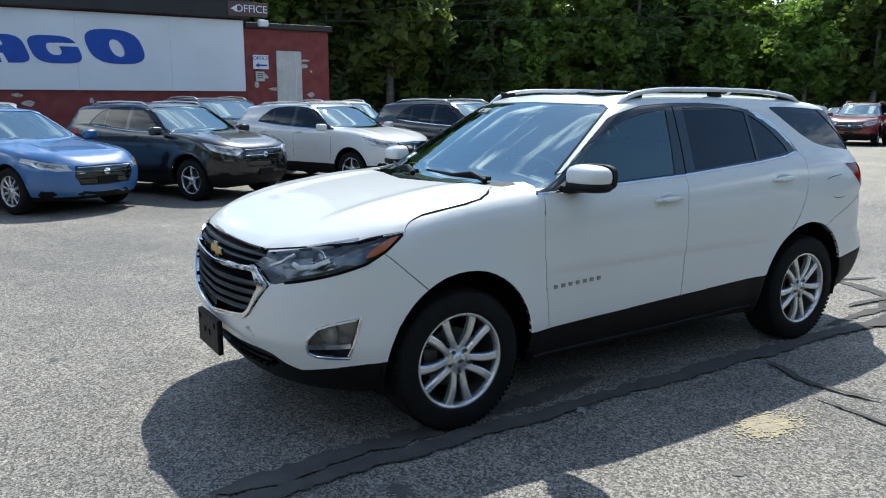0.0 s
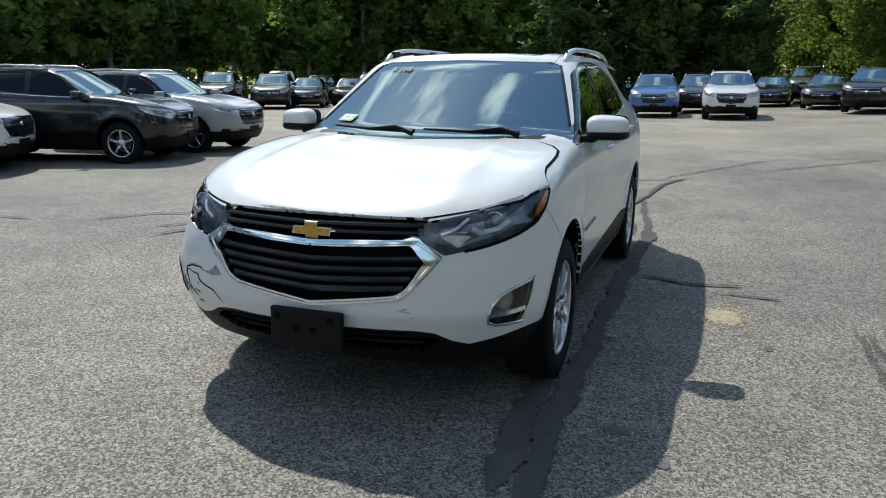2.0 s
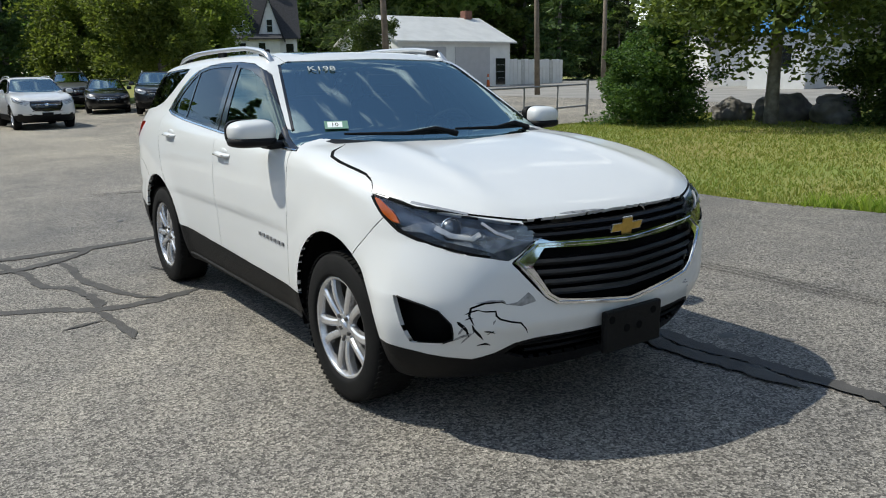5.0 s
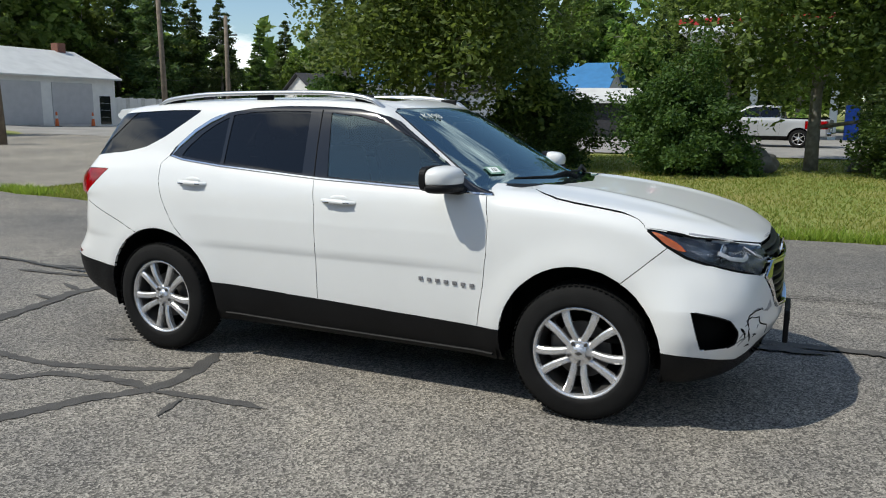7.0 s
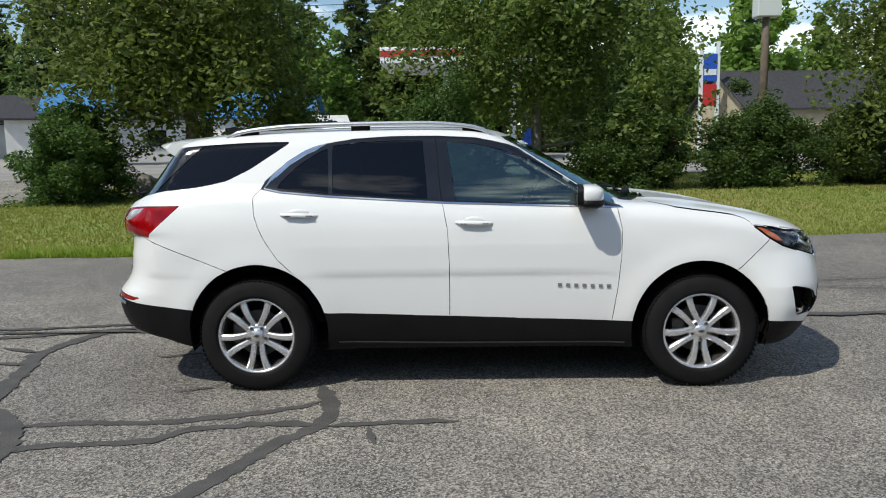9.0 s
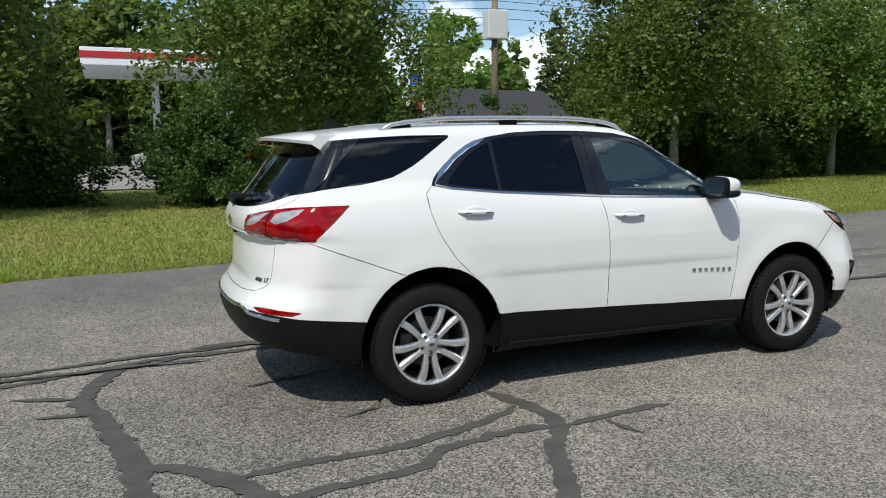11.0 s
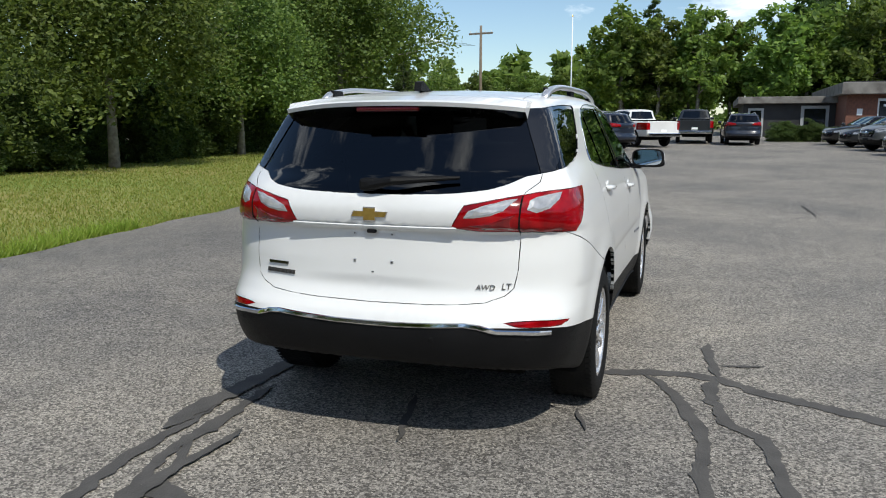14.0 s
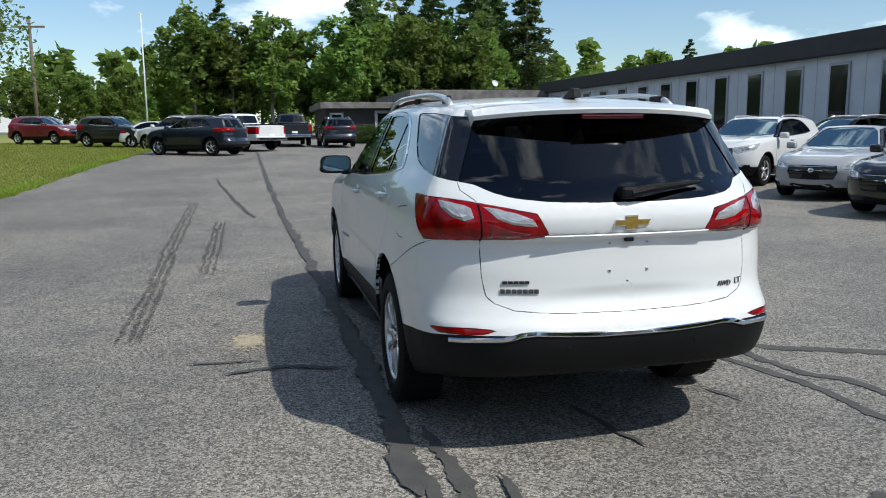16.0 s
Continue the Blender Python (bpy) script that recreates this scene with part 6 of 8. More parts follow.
SUV_T = template("parked_suv", HERO, DLO, [(-0.92, -0.87), (-0.31, -0.20)], HEAD, TAIL_R, both_ways([(0.0, 0.55), (0.38, 0.60), (0.47, 0.74), (0.46, 0.88), (0.0, 0.89)])[5:] + [(-0.1, 0.89), (-0.1, 0.55)],
                 SCREEN, (1.14, 1.46, 0.72, 0.60), 0.45, 0.352, 5, [DOOR_F[:5], DOOR_B[:4], DOOR_R[1:9]], rails)
S_DLO = [(-1.30, 1.03), (-1.12, 1.18), (-0.85, 1.31), (-0.5, 1.385), (-0.1, 1.395), (0.25, 1.34), (0.55, 1.20), (0.88, 0.995), (0.5, 0.99), (-0.6, 1.0)]
SEDAN_T = template("parked_sedan", SEDAN, S_DLO, [(-0.95, -0.90), (-0.20, -0.10)], [(0.50, 0.62), (0.52, 0.70), (0.70, 0.74), (0.86, 0.80), (0.88, 0.74), (0.80, 0.66), (0.66, 0.61)],
                   [(0.42, 0.80), (0.45, 0.92), (0.75, 0.96), (1.1, 0.97), (1.1, 0.80), (0.7, 0.78)], [(-0.1, 0.40), (0.40, 0.42), (0.47, 0.55), (0.44, 0.68), (-0.1, 0.69)],
                   [(-0.1, 1.0), (0.6, 1.02), (0.70, 1.06), (0.55, 1.33), (0.45, 1.40), (-0.1, 1.42)], (1.07, 1.36, 0.66, 0.52), 0.26, 0.33, 10,
                   [[(0.86, 0.98), (0.90, 0.7), (0.86, 0.35)], [(-0.15, 0.99), (-0.12, 0.6), (-0.13, 0.3)], [(-1.2, 1.0), (-1.15, 0.8), (-0.98, 0.55), (-0.9, 0.3)]])
P_DLO = [(-0.92, 1.32), (-0.90, 1.70), (-0.4, 1.76), (0.2, 1.755), (0.55, 1.66), (0.85, 1.48), (1.08, 1.31), (0.4, 1.30)]
PICKUP_T = template("parked_pickup", PICKUP, P_DLO, [(-0.12, -0.02)], [(0.62, 0.86), (0.62, 1.06), (0.85, 1.10), (0.98, 1.08), (0.95, 0.88)],
                    [(0.78, 0.82), (0.78, 1.16), (1.1, 1.16), (1.1, 0.82)], [(-0.1, 0.72), (0.52, 0.74), (0.56, 1.02), (-0.1, 1.05)],
                    [(-0.1, 1.33), (0.62, 1.34), (0.72, 1.38), (0.58, 1.70), (0.5, 1.75), (-0.1, 1.78)], (1.35, 1.72, 0.66, 0.56), 0.5, 0.40, 6,
                    [[(1.0, 1.28), (1.02, 0.9), (0.98, 0.55)], [(-0.07, 1.3), (-0.05, 0.9), (-0.06, 0.55)], [(-0.95, 1.3), (-0.95, 0.9), (-0.95, 0.55)]], truck_bed)

COLORS = {"black": (0.004, 0.004, 0.0045), "navy": (0.008, 0.011, 0.022), "blue": (0.05, 0.15, 0.36), "white": (0.72, 0.72, 0.71), "silver": (0.36, 0.37, 0.38), "grey": (0.10, 0.105, 0.11),
          "red": (0.16, 0.010, 0.014), "green": (0.012, 0.045, 0.035), "brown": (0.06, 0.045, 0.035), "charcoal": (0.018, 0.02, 0.022)}
WORDS = {"suv": "crossover", "sedan": "sedan", "pickup": "pickup truck"}


def park(kind, color, x, y, heading, sx=1.0, sz=1.0, note="parked in a row on the asphalt", group="parked cars"):
    t = {"suv": SUV_T, "sedan": SEDAN_T, "pickup": PICKUP_T}[kind]
    ob = copy_thing(t, stand(x, y, heading) @ Matrix.Diagonal((sx, 0.5 + sx / 2, sz, 1)))
    ob.name = "parked_" + kind
    tagged(ob, f"{color} {WORDS[kind]} {note}", "car", group)
    for c in ob.children_recursive:
        c.color = (*COLORS[color], 1)
    return ob


near = "in the row before the building"
for row in (("sedan", "blue", 2.56, -9.81, 119, 0.97, 0.98, "with a dented hood, " + near), ("suv", "black", 0.0, -9.95, 117.5, 0.91, 0.93, "with a broken bumper, " + near),
            ("suv", "white", -3.11, -10.4, 112.5, 0.93, 0.93, near), ("suv", "black", -5.6, -9.25, 106, 0.96, 0.97, near), ("suv", "silver", -7.82, -9.15, 95, 0.92, 0.94, near),
            ("suv", "black", -2.3, -14.8, 100, 1.08, 1.0, "parked close to the red brick wall"), ("sedan", "silver", 2.6, -14.8, 90, 1.0, 1.02, "parked close to the white wall"),
            ("suv", "white", -5.4, -14.6, 90, 0.95, 0.98, "parked close to the red brick wall"),
            ("sedan", "black", 5.4, -10.0, 112, 1.0, 1.0, near), ("sedan", "silver", 8.6, -10.7, 122, 0.97, 0.98, "with a crushed nose, " + near), ("suv", "white", 12.2, -11.0, 120, 1.03, 1.02, near),
            ("suv", "silver", 16.4, -10.7, 119, 1.0, 1.02, near), ("sedan", "navy", 20.0, -10.8, 118, 1.0, 0.98, near), ("sedan", "black", 23.2, -10.6, 117, 1.05, 1.0, near),
            ("suv", "black", 26.6, -10.4, 116, 1.07, 1.03, near), ("sedan", "black", 29.4, -10.1, 116, 1.0, 1.0, near), ("suv", "grey", 33.2, -9.9, 116, 1.03, 1.04, near),
            ("sedan", "charcoal", 36.8, -9.6, 116, 1.0, 1.0, near), ("sedan", "black", 39.8, -9.2, 116, 1.0, 1.0, near),
            ("pickup", "charcoal", 9.5, -15.6, 92, 0.9, 1.0, "parked close to the white wall"), ("suv", "black", 14.5, -15.6, 90, 1.0, 1.0, "parked close to the white wall"), ("sedan", "grey", 19.0, -15.4, 90, 1.0, 1.0, "parked close to the white wall")):
    park(*row, group="cars before the building")
far = "in the rows before the woods"
for row in (("suv", "black", -27.0, -21.6, 28, 1.02, 1.05, far), ("suv", "charcoal", -27.7, -19.0, 26, 1.0, 1.0, far), ("sedan", "black", -30.1, -18.5, 24, 1.0, 1.0, far), ("sedan", "charcoal", -33.5, -17.8, 22, 1.0, 1.0, far),
            ("suv", "red", -27.9, -13.7, 20, 1.0, 1.02, far), ("suv", "red", -29.1, -12.1, 18, 1.0, 1.0, far), ("suv", "green", -30.5, -10.9, 16, 1.0, 1.02, far), ("suv", "green", -29.5, -9.0, 14, 1.02, 1.06, far),
            ("suv", "blue", -27.0, -1.2, 4, 1.0, 1.0, far), ("suv", "brown", -31.0, 0.3, 2, 1.0, 1.0, far), ("suv", "white", -25.6, 1.55, 2, 1.05, 1.03, far), ("sedan", "black", -37.0, 3.5, -4, 1.0, 1.0, far),
            ("suv", "grey", -40.5, 5.4, -6, 1.05, 1.15, far), ("sedan", "black", -33.5, 5.6, -10, 1.0, 1.02, far), ("suv", "black", -29.6, 6.9, -16, 1.04, 1.06, "near a steel pipe fence"),
            ("pickup", "white", -36.5, -24.0, 28, 1.0, 1.0, far), ("suv", "black", -36.0, -21.0, 24, 1.0, 1.0, far), ("suv", "charcoal", -36.5, -18.0, 22, 1.0, 1.0, far), ("sedan", "silver", -36.8, -15.2, 20, 1.0, 1.0, far),
            ("suv", "white", -37.2, -12.4, 18, 1.0, 1.0, far), ("suv", "silver", -37.4, -9.2, 14, 1.0, 1.0, far), ("sedan", "white", -37.0, -5.6, 8, 1.0, 1.0, far)):
    park(*row, group="cars before the woods")
end = "at the end of the lawn"
for row in (("suv", "navy", 32.0, 4.1, 56, 1.06, 1.06, end), ("pickup", "white", 36.3, 2.4, 38, 0.98, 1.0, end), ("pickup", "charcoal", 41.5, -0.6, 2, 1.0, 1.0, end), ("suv", "navy", 39.2, -3.0, 3, 0.95, 1.0, "beside the office"),
            ("suv", "red", 48.6, 14.3, -120, 1.03, 1.05, end), ("suv", "charcoal", 42.8, 9.2, -122, 1.02, 1.05, end), ("sedan", "white", 41.5, 6.6, -110, 1.0, 1.0, end), ("suv", "white", 36.5, 5.2, 50, 1.05, 1.08, end),
            ("sedan", "grey", 45.5, 4.6, -100, 1.0, 1.0, end)):
    park(*row, group="cars beyond the lawn")
park("pickup", "silver", 0.6, 34.0, 172, 1.0, 1.0, "parked across the road", "cars across the road")
park("suv", "black", 9.5, 36.0, 170, 1.0, 1.0, "parked across the road", "cars across the road")
for t in (SUV_T, SEDAN_T, PICKUP_T):
    for o in list(t.children_recursive):
        bpy.data.objects.remove(o)
    bpy.data.objects.remove(t)

# buildings -----------------------------------------------------------------------------------
BRICK = material("red_painted_brick", (0.17, 0.03, 0.028), 0.8, color2=(0.22, 0.055, 0.05), scale=3, bump=0.6, bump_scale=14)
BRICK2 = material("brown_brick", (0.20, 0.085, 0.055), 0.85, color2=(0.13, 0.06, 0.045), scale=9, bump=0.6, bump_scale=12, random_amount=0.2)
FLAKED = material("flaked_paint_patch", (0.55, 0.51, 0.48), 0.85, vary=0.4, scale=12)
PANELW = material("white_wall_panel", (0.62, 0.65, 0.68), 0.6, vary=0.12, scale=1.2, bump=0.2, bump_scale=20)
SIGNW = material("white_sign_board", (0.74, 0.78, 0.83), 0.6, vary=0.08, scale=0.8)
BLUE = material("blue_sign_paint", (0.01, 0.075, 0.42), 0.6, vary=0.2, scale=5)
FASCIA = material("dark_fascia", (0.025, 0.025, 0.027), 0.6, vary=0.35, scale=1.5, bump=0.3)
FASCIA2 = material("weathered_fascia", (0.11, 0.10, 0.09), 0.7, color2=(0.22, 0.21, 0.19), scale=1.6)
WINDARK = material("dark_window_pane", (0.012, 0.014, 0.016), 0.08, coat=0.6)
FRAMEM = material("metal_frame", (0.42, 0.43, 0.44), 0.5, 0.2)
DOORM = material("weathered_white_door", (0.55, 0.55, 0.52), 0.7, vary=0.2, scale=4)
SIDING = material("white_siding", (0.70, 0.70, 0.68), 0.6, vary=0.1, scale=2)
ROOFW = material("pale_metal_roof", (0.62, 0.62, 0.60), 0.45, vary=0.15, scale=1)
ROOFB = material("blue_metal_roof", (0.05, 0.20, 0.42), 0.45, vary=0.2, scale=2)
SHINGLE = material("dark_shingle", (0.045, 0.045, 0.05), 0.9, vary=0.4, scale=6, bump=0.5)
REDM = material("red_stripe", (0.42, 0.02, 0.02), 0.5)
POLE = material("weathered_pole", (0.20, 0.16, 0.12), 0.9, vary=0.4, scale=5, bump=0.5, bump_scale=20)
STEEL = material("galvanised_steel", (0.30, 0.30, 0.30), 0.5, 0.7, vary=0.3, scale=8)
BOXW = material("white_box", (0.60, 0.64, 0.62), 0.5)
ORANGE = material("orange_cone", (0.62, 0.13, 0.03), 0.6)
CABLE = material("black_cable", (0.015, 0.015, 0.015), 0.7)
CONCRETE = material("pale_concrete", (0.42, 0.41, 0.38), 0.85, vary=0.2, scale=3)

FY = -19.0
gz = lambda x, y: float(ground_height(x, y))
hall = empty("sales_hall", "long low red brick building with white sign board", "building", pose(0, 0, 0))
part("wall", box_bm(-7.0, FY - 16, -0.3, -4.35, FY, 3.62, 0.01), BRICK, hall, "red painted brick wall with flaked patches")
part("wall", box_bm(-4.35, FY - 16, -0.3, 11.5, FY, 4.05, 0.01), BRICK, hall, "red painted brick wall")
part("wall", box_bm(11.5, FY - 16, -0.3, 48.0, FY + 0.01, 4.3, 0.01), PANELW, hall, "white panel wall")
part("roof", box_bm(-7.1, FY - 16, 3.62, -4.35, FY + 0.12, 3.78, 0.02), FASCIA, hall)
part("fascia", box_bm(-4.45, FY - 16, 3.86, 11.5, FY + 0.25, 4.60, 0.03), FASCIA, hall, "dark roof fascia")
part("fascia", box_bm(11.5, FY - 16, 3.98, 48.1, FY + 0.35, 4.72, 0.03), FASCIA, hall, "dark roof fascia")
sign = part("sign_board", box_bm(-4.30, FY, 1.80, 11.0, FY + 0.06, 3.82, 0.01), SIGNW, hall, "large white sign board with blue lettering")
for x in np.arange(-2.2, 11, 2.4):
    part("board_joint", box_bm(x - 0.006, FY + 0.058, 1.82, x + 0.006, FY + 0.063, 3.8), PANELW, sign)


def oblique(pts, x0, z0, w, h):
    return [(x0 - (u + 0.22 * (1 - v)) * w, z0 + v * h) for u, v in pts]


def ring_plate(outer, inner, y0, y1):
    """A flat shape with a hole, of two outlines with the same count."""
    bm = bmesh.new()
    n = len(outer)
    rows = [[bm.verts.new((a, y, b)) for a, b in pts] for pts, y in ((outer, y0), (outer, y1), (inner, y1), (inner, y0))]
    for p, q in zip(rows, rows[1:] + rows[:1]):
        for i in range(n):
            bm.faces.new((p[i], p[(i + 1) % n], q[(i + 1) % n], q[i]))
    bmesh.ops.recalc_face_normals(bm, faces=bm.faces)
    return bm


def rounded(n, e, cx=0.5, cz=0.5, r=0.5, rz=0.5):
    return [(cx + r * math.copysign(abs(math.cos(a)) ** e, math.cos(a)), cz + rz * math.copysign(abs(math.sin(a)) ** e, math.sin(a))) for a in np.linspace(0, 2 * math.pi, n, endpoint=False)]


# a slanted ring, a broken ring, an arch-shaped block and others, in the sign's blue
part("sign_shape", ring_plate(oblique(rounded(32, 0.7), 0.10, 2.50, 1.40, 0.90), oblique(rounded(32, 0.9, 0.52, 0.46, 0.12, 0.25), 0.10, 2.50, 1.40, 0.90), FY + 0.06, FY + 0.075), BLUE, sign)
part("sign_shape", ring_plate(oblique(rounded(32, 0.6), 1.42, 2.48, 1.16, 0.70), oblique(rounded(32, 0.8, 0.48, 0.52, 0.14, 0.22), 1.42, 2.48, 1.16, 0.70), FY + 0.06, FY + 0.075), BLUE, sign)
part("sign_gap", prism_bm(oblique([(0.55, 0.62), (1.05, 0.62), (1.05, 0.74), (0.55, 0.74)], 1.42, 2.48, 1.16, 0.70), FY + 0.076, FY + 0.08), SIGNW, sign)
for k in range(3):
    part("sign_shape", ring_plate(oblique(rounded(28, 0.5), 2.66 + 1.3 * k, 2.47, 1.16, 0.70), oblique(rounded(28, 0.7, 0.45, 0.70, 0.14, 0.11), 2.66 + 1.3 * k, 2.47, 1.16, 0.70), FY + 0.06, FY + 0.075), BLUE, sign)
    part("sign_gap", prism_bm(oblique([(0.40, 0.0), (0.52, 0.0), (0.50, 0.34), (0.42, 0.34)], 2.66 + 1.3 * k, 2.465, 1.16, 0.70), FY + 0.076, FY + 0.08), SIGNW, sign)
rng = random.Random(5)
for i in range(34):
    x = rng.uniform(-6.8, 10.5) if i < 22 else rng.uniform(-6.5, -4.4)
    z = rng.uniform(0.9, 1.72) if x > -4.35 else rng.uniform(1.2, 3.2)
    k = rng.randint(6, 9)
    w, h = rng.uniform(0.05, 0.22), rng.uniform(0.04, 0.14)
    blob = [(x + w * rng.uniform(0.5, 1.1) * math.cos(2 * math.pi * j / k), z + h * rng.uniform(0.5, 1.1) * math.sin(2 * math.pi * j / k)) for j in range(k)]
    part("flaked_patch", prism_bm(blob, FY, FY + 0.004), FLAKED, hall)
part("metal_door", box_bm(-6.08, FY, 0.9, -5.28, FY + 0.05, 3.0, 0.01), DOORM, hall, "tall weathered white door")
for x in (-5.88, -5.68, -5.48):
    part("door_rib", box_bm(x - 0.01, FY + 0.048, 0.95, x + 0.01, FY + 0.06, 2.98), PANELW, hall)


def board(parent, x0, x1, z0, z1, mat, y=0.03):
    return part("sign_plate", box_bm(x0, FY + y, z0, x1, FY + y + 0.04, z1, 0.006), mat, parent)


def wall_text(text, x, z, size, y, mat, parent):
    return part("sign_word", text_bm(text, size, 0.004), mat, parent, at=pose(x, FY + y, z, 90, 0, 180))


b1 = board(hall, -4.98, -3.80, 3.92, 4.32, material("maroon_sign", (0.10, 0.055, 0.055), 0.6), 0.25)
wall_text("OFFICE", -4.48, 4.12, 0.30, 0.30, SIGNW, b1)
part("arrow", prism_bm([(-3.88, 4.12), (-4.06, 4.22), (-4.06, 4.02)], FY + 0.292, FY + 0.3), SIGNW, b1)
b2 = board(hall, -5.02, -4.55, 2.45, 2.86, SIGNW)
wall_text("OFFICE", -4.785, 2.76, 0.15, 0.075, BLUE, b2)
part("arrow", prism_bm([(-4.6, 2.56), (-4.72, 2.63), (-4.72, 2.585), (-4.97, 2.585), (-4.97, 2.535), (-4.72, 2.535), (-4.72, 2.49)], FY + 0.07, FY + 0.078), BLUE, b2)
b3 = board(hall, -4.88, -4.62, 2.10, 2.38, DOORM)
for z in (2.32, 2.27, 2.20):
    part("text_bar", box_bm(-4.84, FY + 0.07, z - 0.012, -4.66, FY + 0.075, z + 0.012), FASCIA, b3)
part("floodlight", box_bm(-3.35, FY + 0.25, 4.36, -2.95, FY + 0.52, 4.46, 0.03), FASCIA2, hall)
part("wall_lamp", box_bm(-5.02, FY + 0.02, 3.66, -4.72, FY + 0.25, 3.86, 0.05), SIGNW, hall)
for i in range(14):
    x = 13.9 + 2.42 * i
    w = empty("window", "", "")
    w.parent = hall
    part("window_frame", box_bm(x - 0.52, FY + 0.01, 1.0, x + 0.52, FY + 0.07, 3.72, 0.01), FRAMEM, w)
    part("pane", box_bm(x - 0.42, FY + 0.05, 1.1, x + 0.42, FY + 0.085, 3.62, 0.004), WINDARK, w)
    part("panel_joint", box_bm(x + 1.2, FY + 0.008, 0.2, x + 1.22, FY + 0.02, 3.95), FRAMEM, hall)
office = empty("office_wing", "low brick office wing with dark shop windows and a weathered fascia", "building", pose(0, 0, 0))
OX = 47.8
part("wall", box_bm(OX, -19.0, -0.3, OX + 14, -9.3, 3.6, 0.01), BRICK2, office, "brown brick wall")
part("fascia", box_bm(OX - 0.7, -19.2, 3.45, OX + 14, -8.9, 4.15, 0.03), FASCIA2, office, "weathered wooden fascia")
part("roof", box_bm(OX - 0.5, -19.0, 4.12, OX + 13.8, -9.1, 4.22), FASCIA, office)
part("window_surround", box_bm(OX - 0.05, -18.6, 1.7, OX, -11.0, 3.2, 0.01), SIGNW, office)
for i in range(5):
    y = -18.4 + 1.5 * i
    part("shop_window", box_bm(OX - 0.08, y, 1.85, OX - 0.03, y + 1.32, 3.05, 0.004), WINDARK, office)
    part("text_bar", box_bm(OX - 0.09, y + 0.2, 2.72, OX - 0.08, y + 1.1, 2.86), SIGNW, office)
    part("text_bar", box_bm(OX - 0.09, y + 0.35, 2.55, OX - 0.08, y + 0.95, 2.60), SIGNW, office)
part("entry_wall", box_bm(OX + 4, -9.3, -0.3, OX + 14, -3.6, 3.1, 0.01), FASCIA, office)
part("entry_roof", box_bm(OX + 3.4, -9.4, 3.05, OX + 14.4, -3.2, 3.5, 0.02), FASCIA2, office)
part("glass_door", box_bm(OX + 3.93, -8.9, 0.5, OX + 3.99, -7.2, 2.9, 0.01), FRAMEM, office)
part("door_pane", box_bm(OX + 3.90, -8.7, 0.7, OX + 3.94, -7.4, 2.7), WINDARK, office)
part("side_door", box_bm(OX + 3.93, -4.9, 0.5, OX + 3.99, -3.9, 2.75, 0.01), FRAMEM, office)
part("door_pane", box_bm(OX + 3.90, -4.75, 0.65, OX + 3.94, -4.05, 2.6), WINDARK, office)
part("notice", box_bm(OX - 0.04, -10.2, 2.2, OX - 0.0, -9.9, 2.6), SIGNW, office)
dish = lathe_bm([(0.001, 0.0), (0.15, 0.02), (0.25, 0.07)], 20)
part("satellite_dish", dish, BOXW, office, at=pose(OX + 1.0, -15.5, 4.72, 25, 0, 110))
part("dish_mast", cyl_bm((OX + 1.0, -15.5, 4.2), (OX + 1.0, -15.5, 4.72), 0.03, seg=8), STEEL, office)


def gable_house(name, label, x, y, turn, length, depth, eave, ridge, wall_m, roof_m, doors=(), windows=(), over=0.4, chimney=None):
    """A house with its long side facing -y before it is turned; doors and windows on that side as (x, z, width, height, material)."""
    h = empty(name, label, "house", stand(x, y, turn))
    l2, d2 = length / 2, depth / 2
    bm = prism_bm([(-d2, -0.5), (d2, -0.5), (d2, eave), (0, ridge), (-d2, eave)], -l2, l2, "x")
    part("wall", bm, wall_m, h)
    for sy in (1, -1):
        s = (ridge - eave) / d2
        bm = prism_bm([(0, ridge + 0.03), (0, ridge + 0.15), (sy * (d2 + over), eave - s * over + 0.15), (sy * (d2 + over), eave - s * over + 0.03)], -l2 - over, l2 + over, "x")
        part("roof", bm, roof_m, h)
    for dx, z, w, hh, m in doors:
        d = part("door", box_bm(dx - w / 2, -d2 - 0.06, z, dx + w / 2, -d2 + 0.02, z + hh, 0.01), m, h)
        for k in range(1, 4):
            part("door_panel_joint", box_bm(dx - w / 2, -d2 - 0.066, z + hh * k / 4 - 0.01, dx + w / 2, -d2 - 0.06, z + hh * k / 4 + 0.01), FRAMEM, d)
    for dx, z, w, hh in windows:
        f = part("window", box_bm(dx - w / 2 - 0.08, -d2 - 0.06, z - 0.08, dx + w / 2 + 0.08, -d2 + 0.02, z + hh + 0.08, 0.01), SIDING, h)
        part("pane", box_bm(dx - w / 2, -d2 - 0.075, z, dx + w / 2, -d2 - 0.055, z + hh), WINDARK, f)
    if chimney:
        part("chimney", box_bm(chimney - 0.35, -0.35, ridge - 0.4, chimney + 0.35, 0.35, ridge + 0.7), BRICK2, h)
    return h


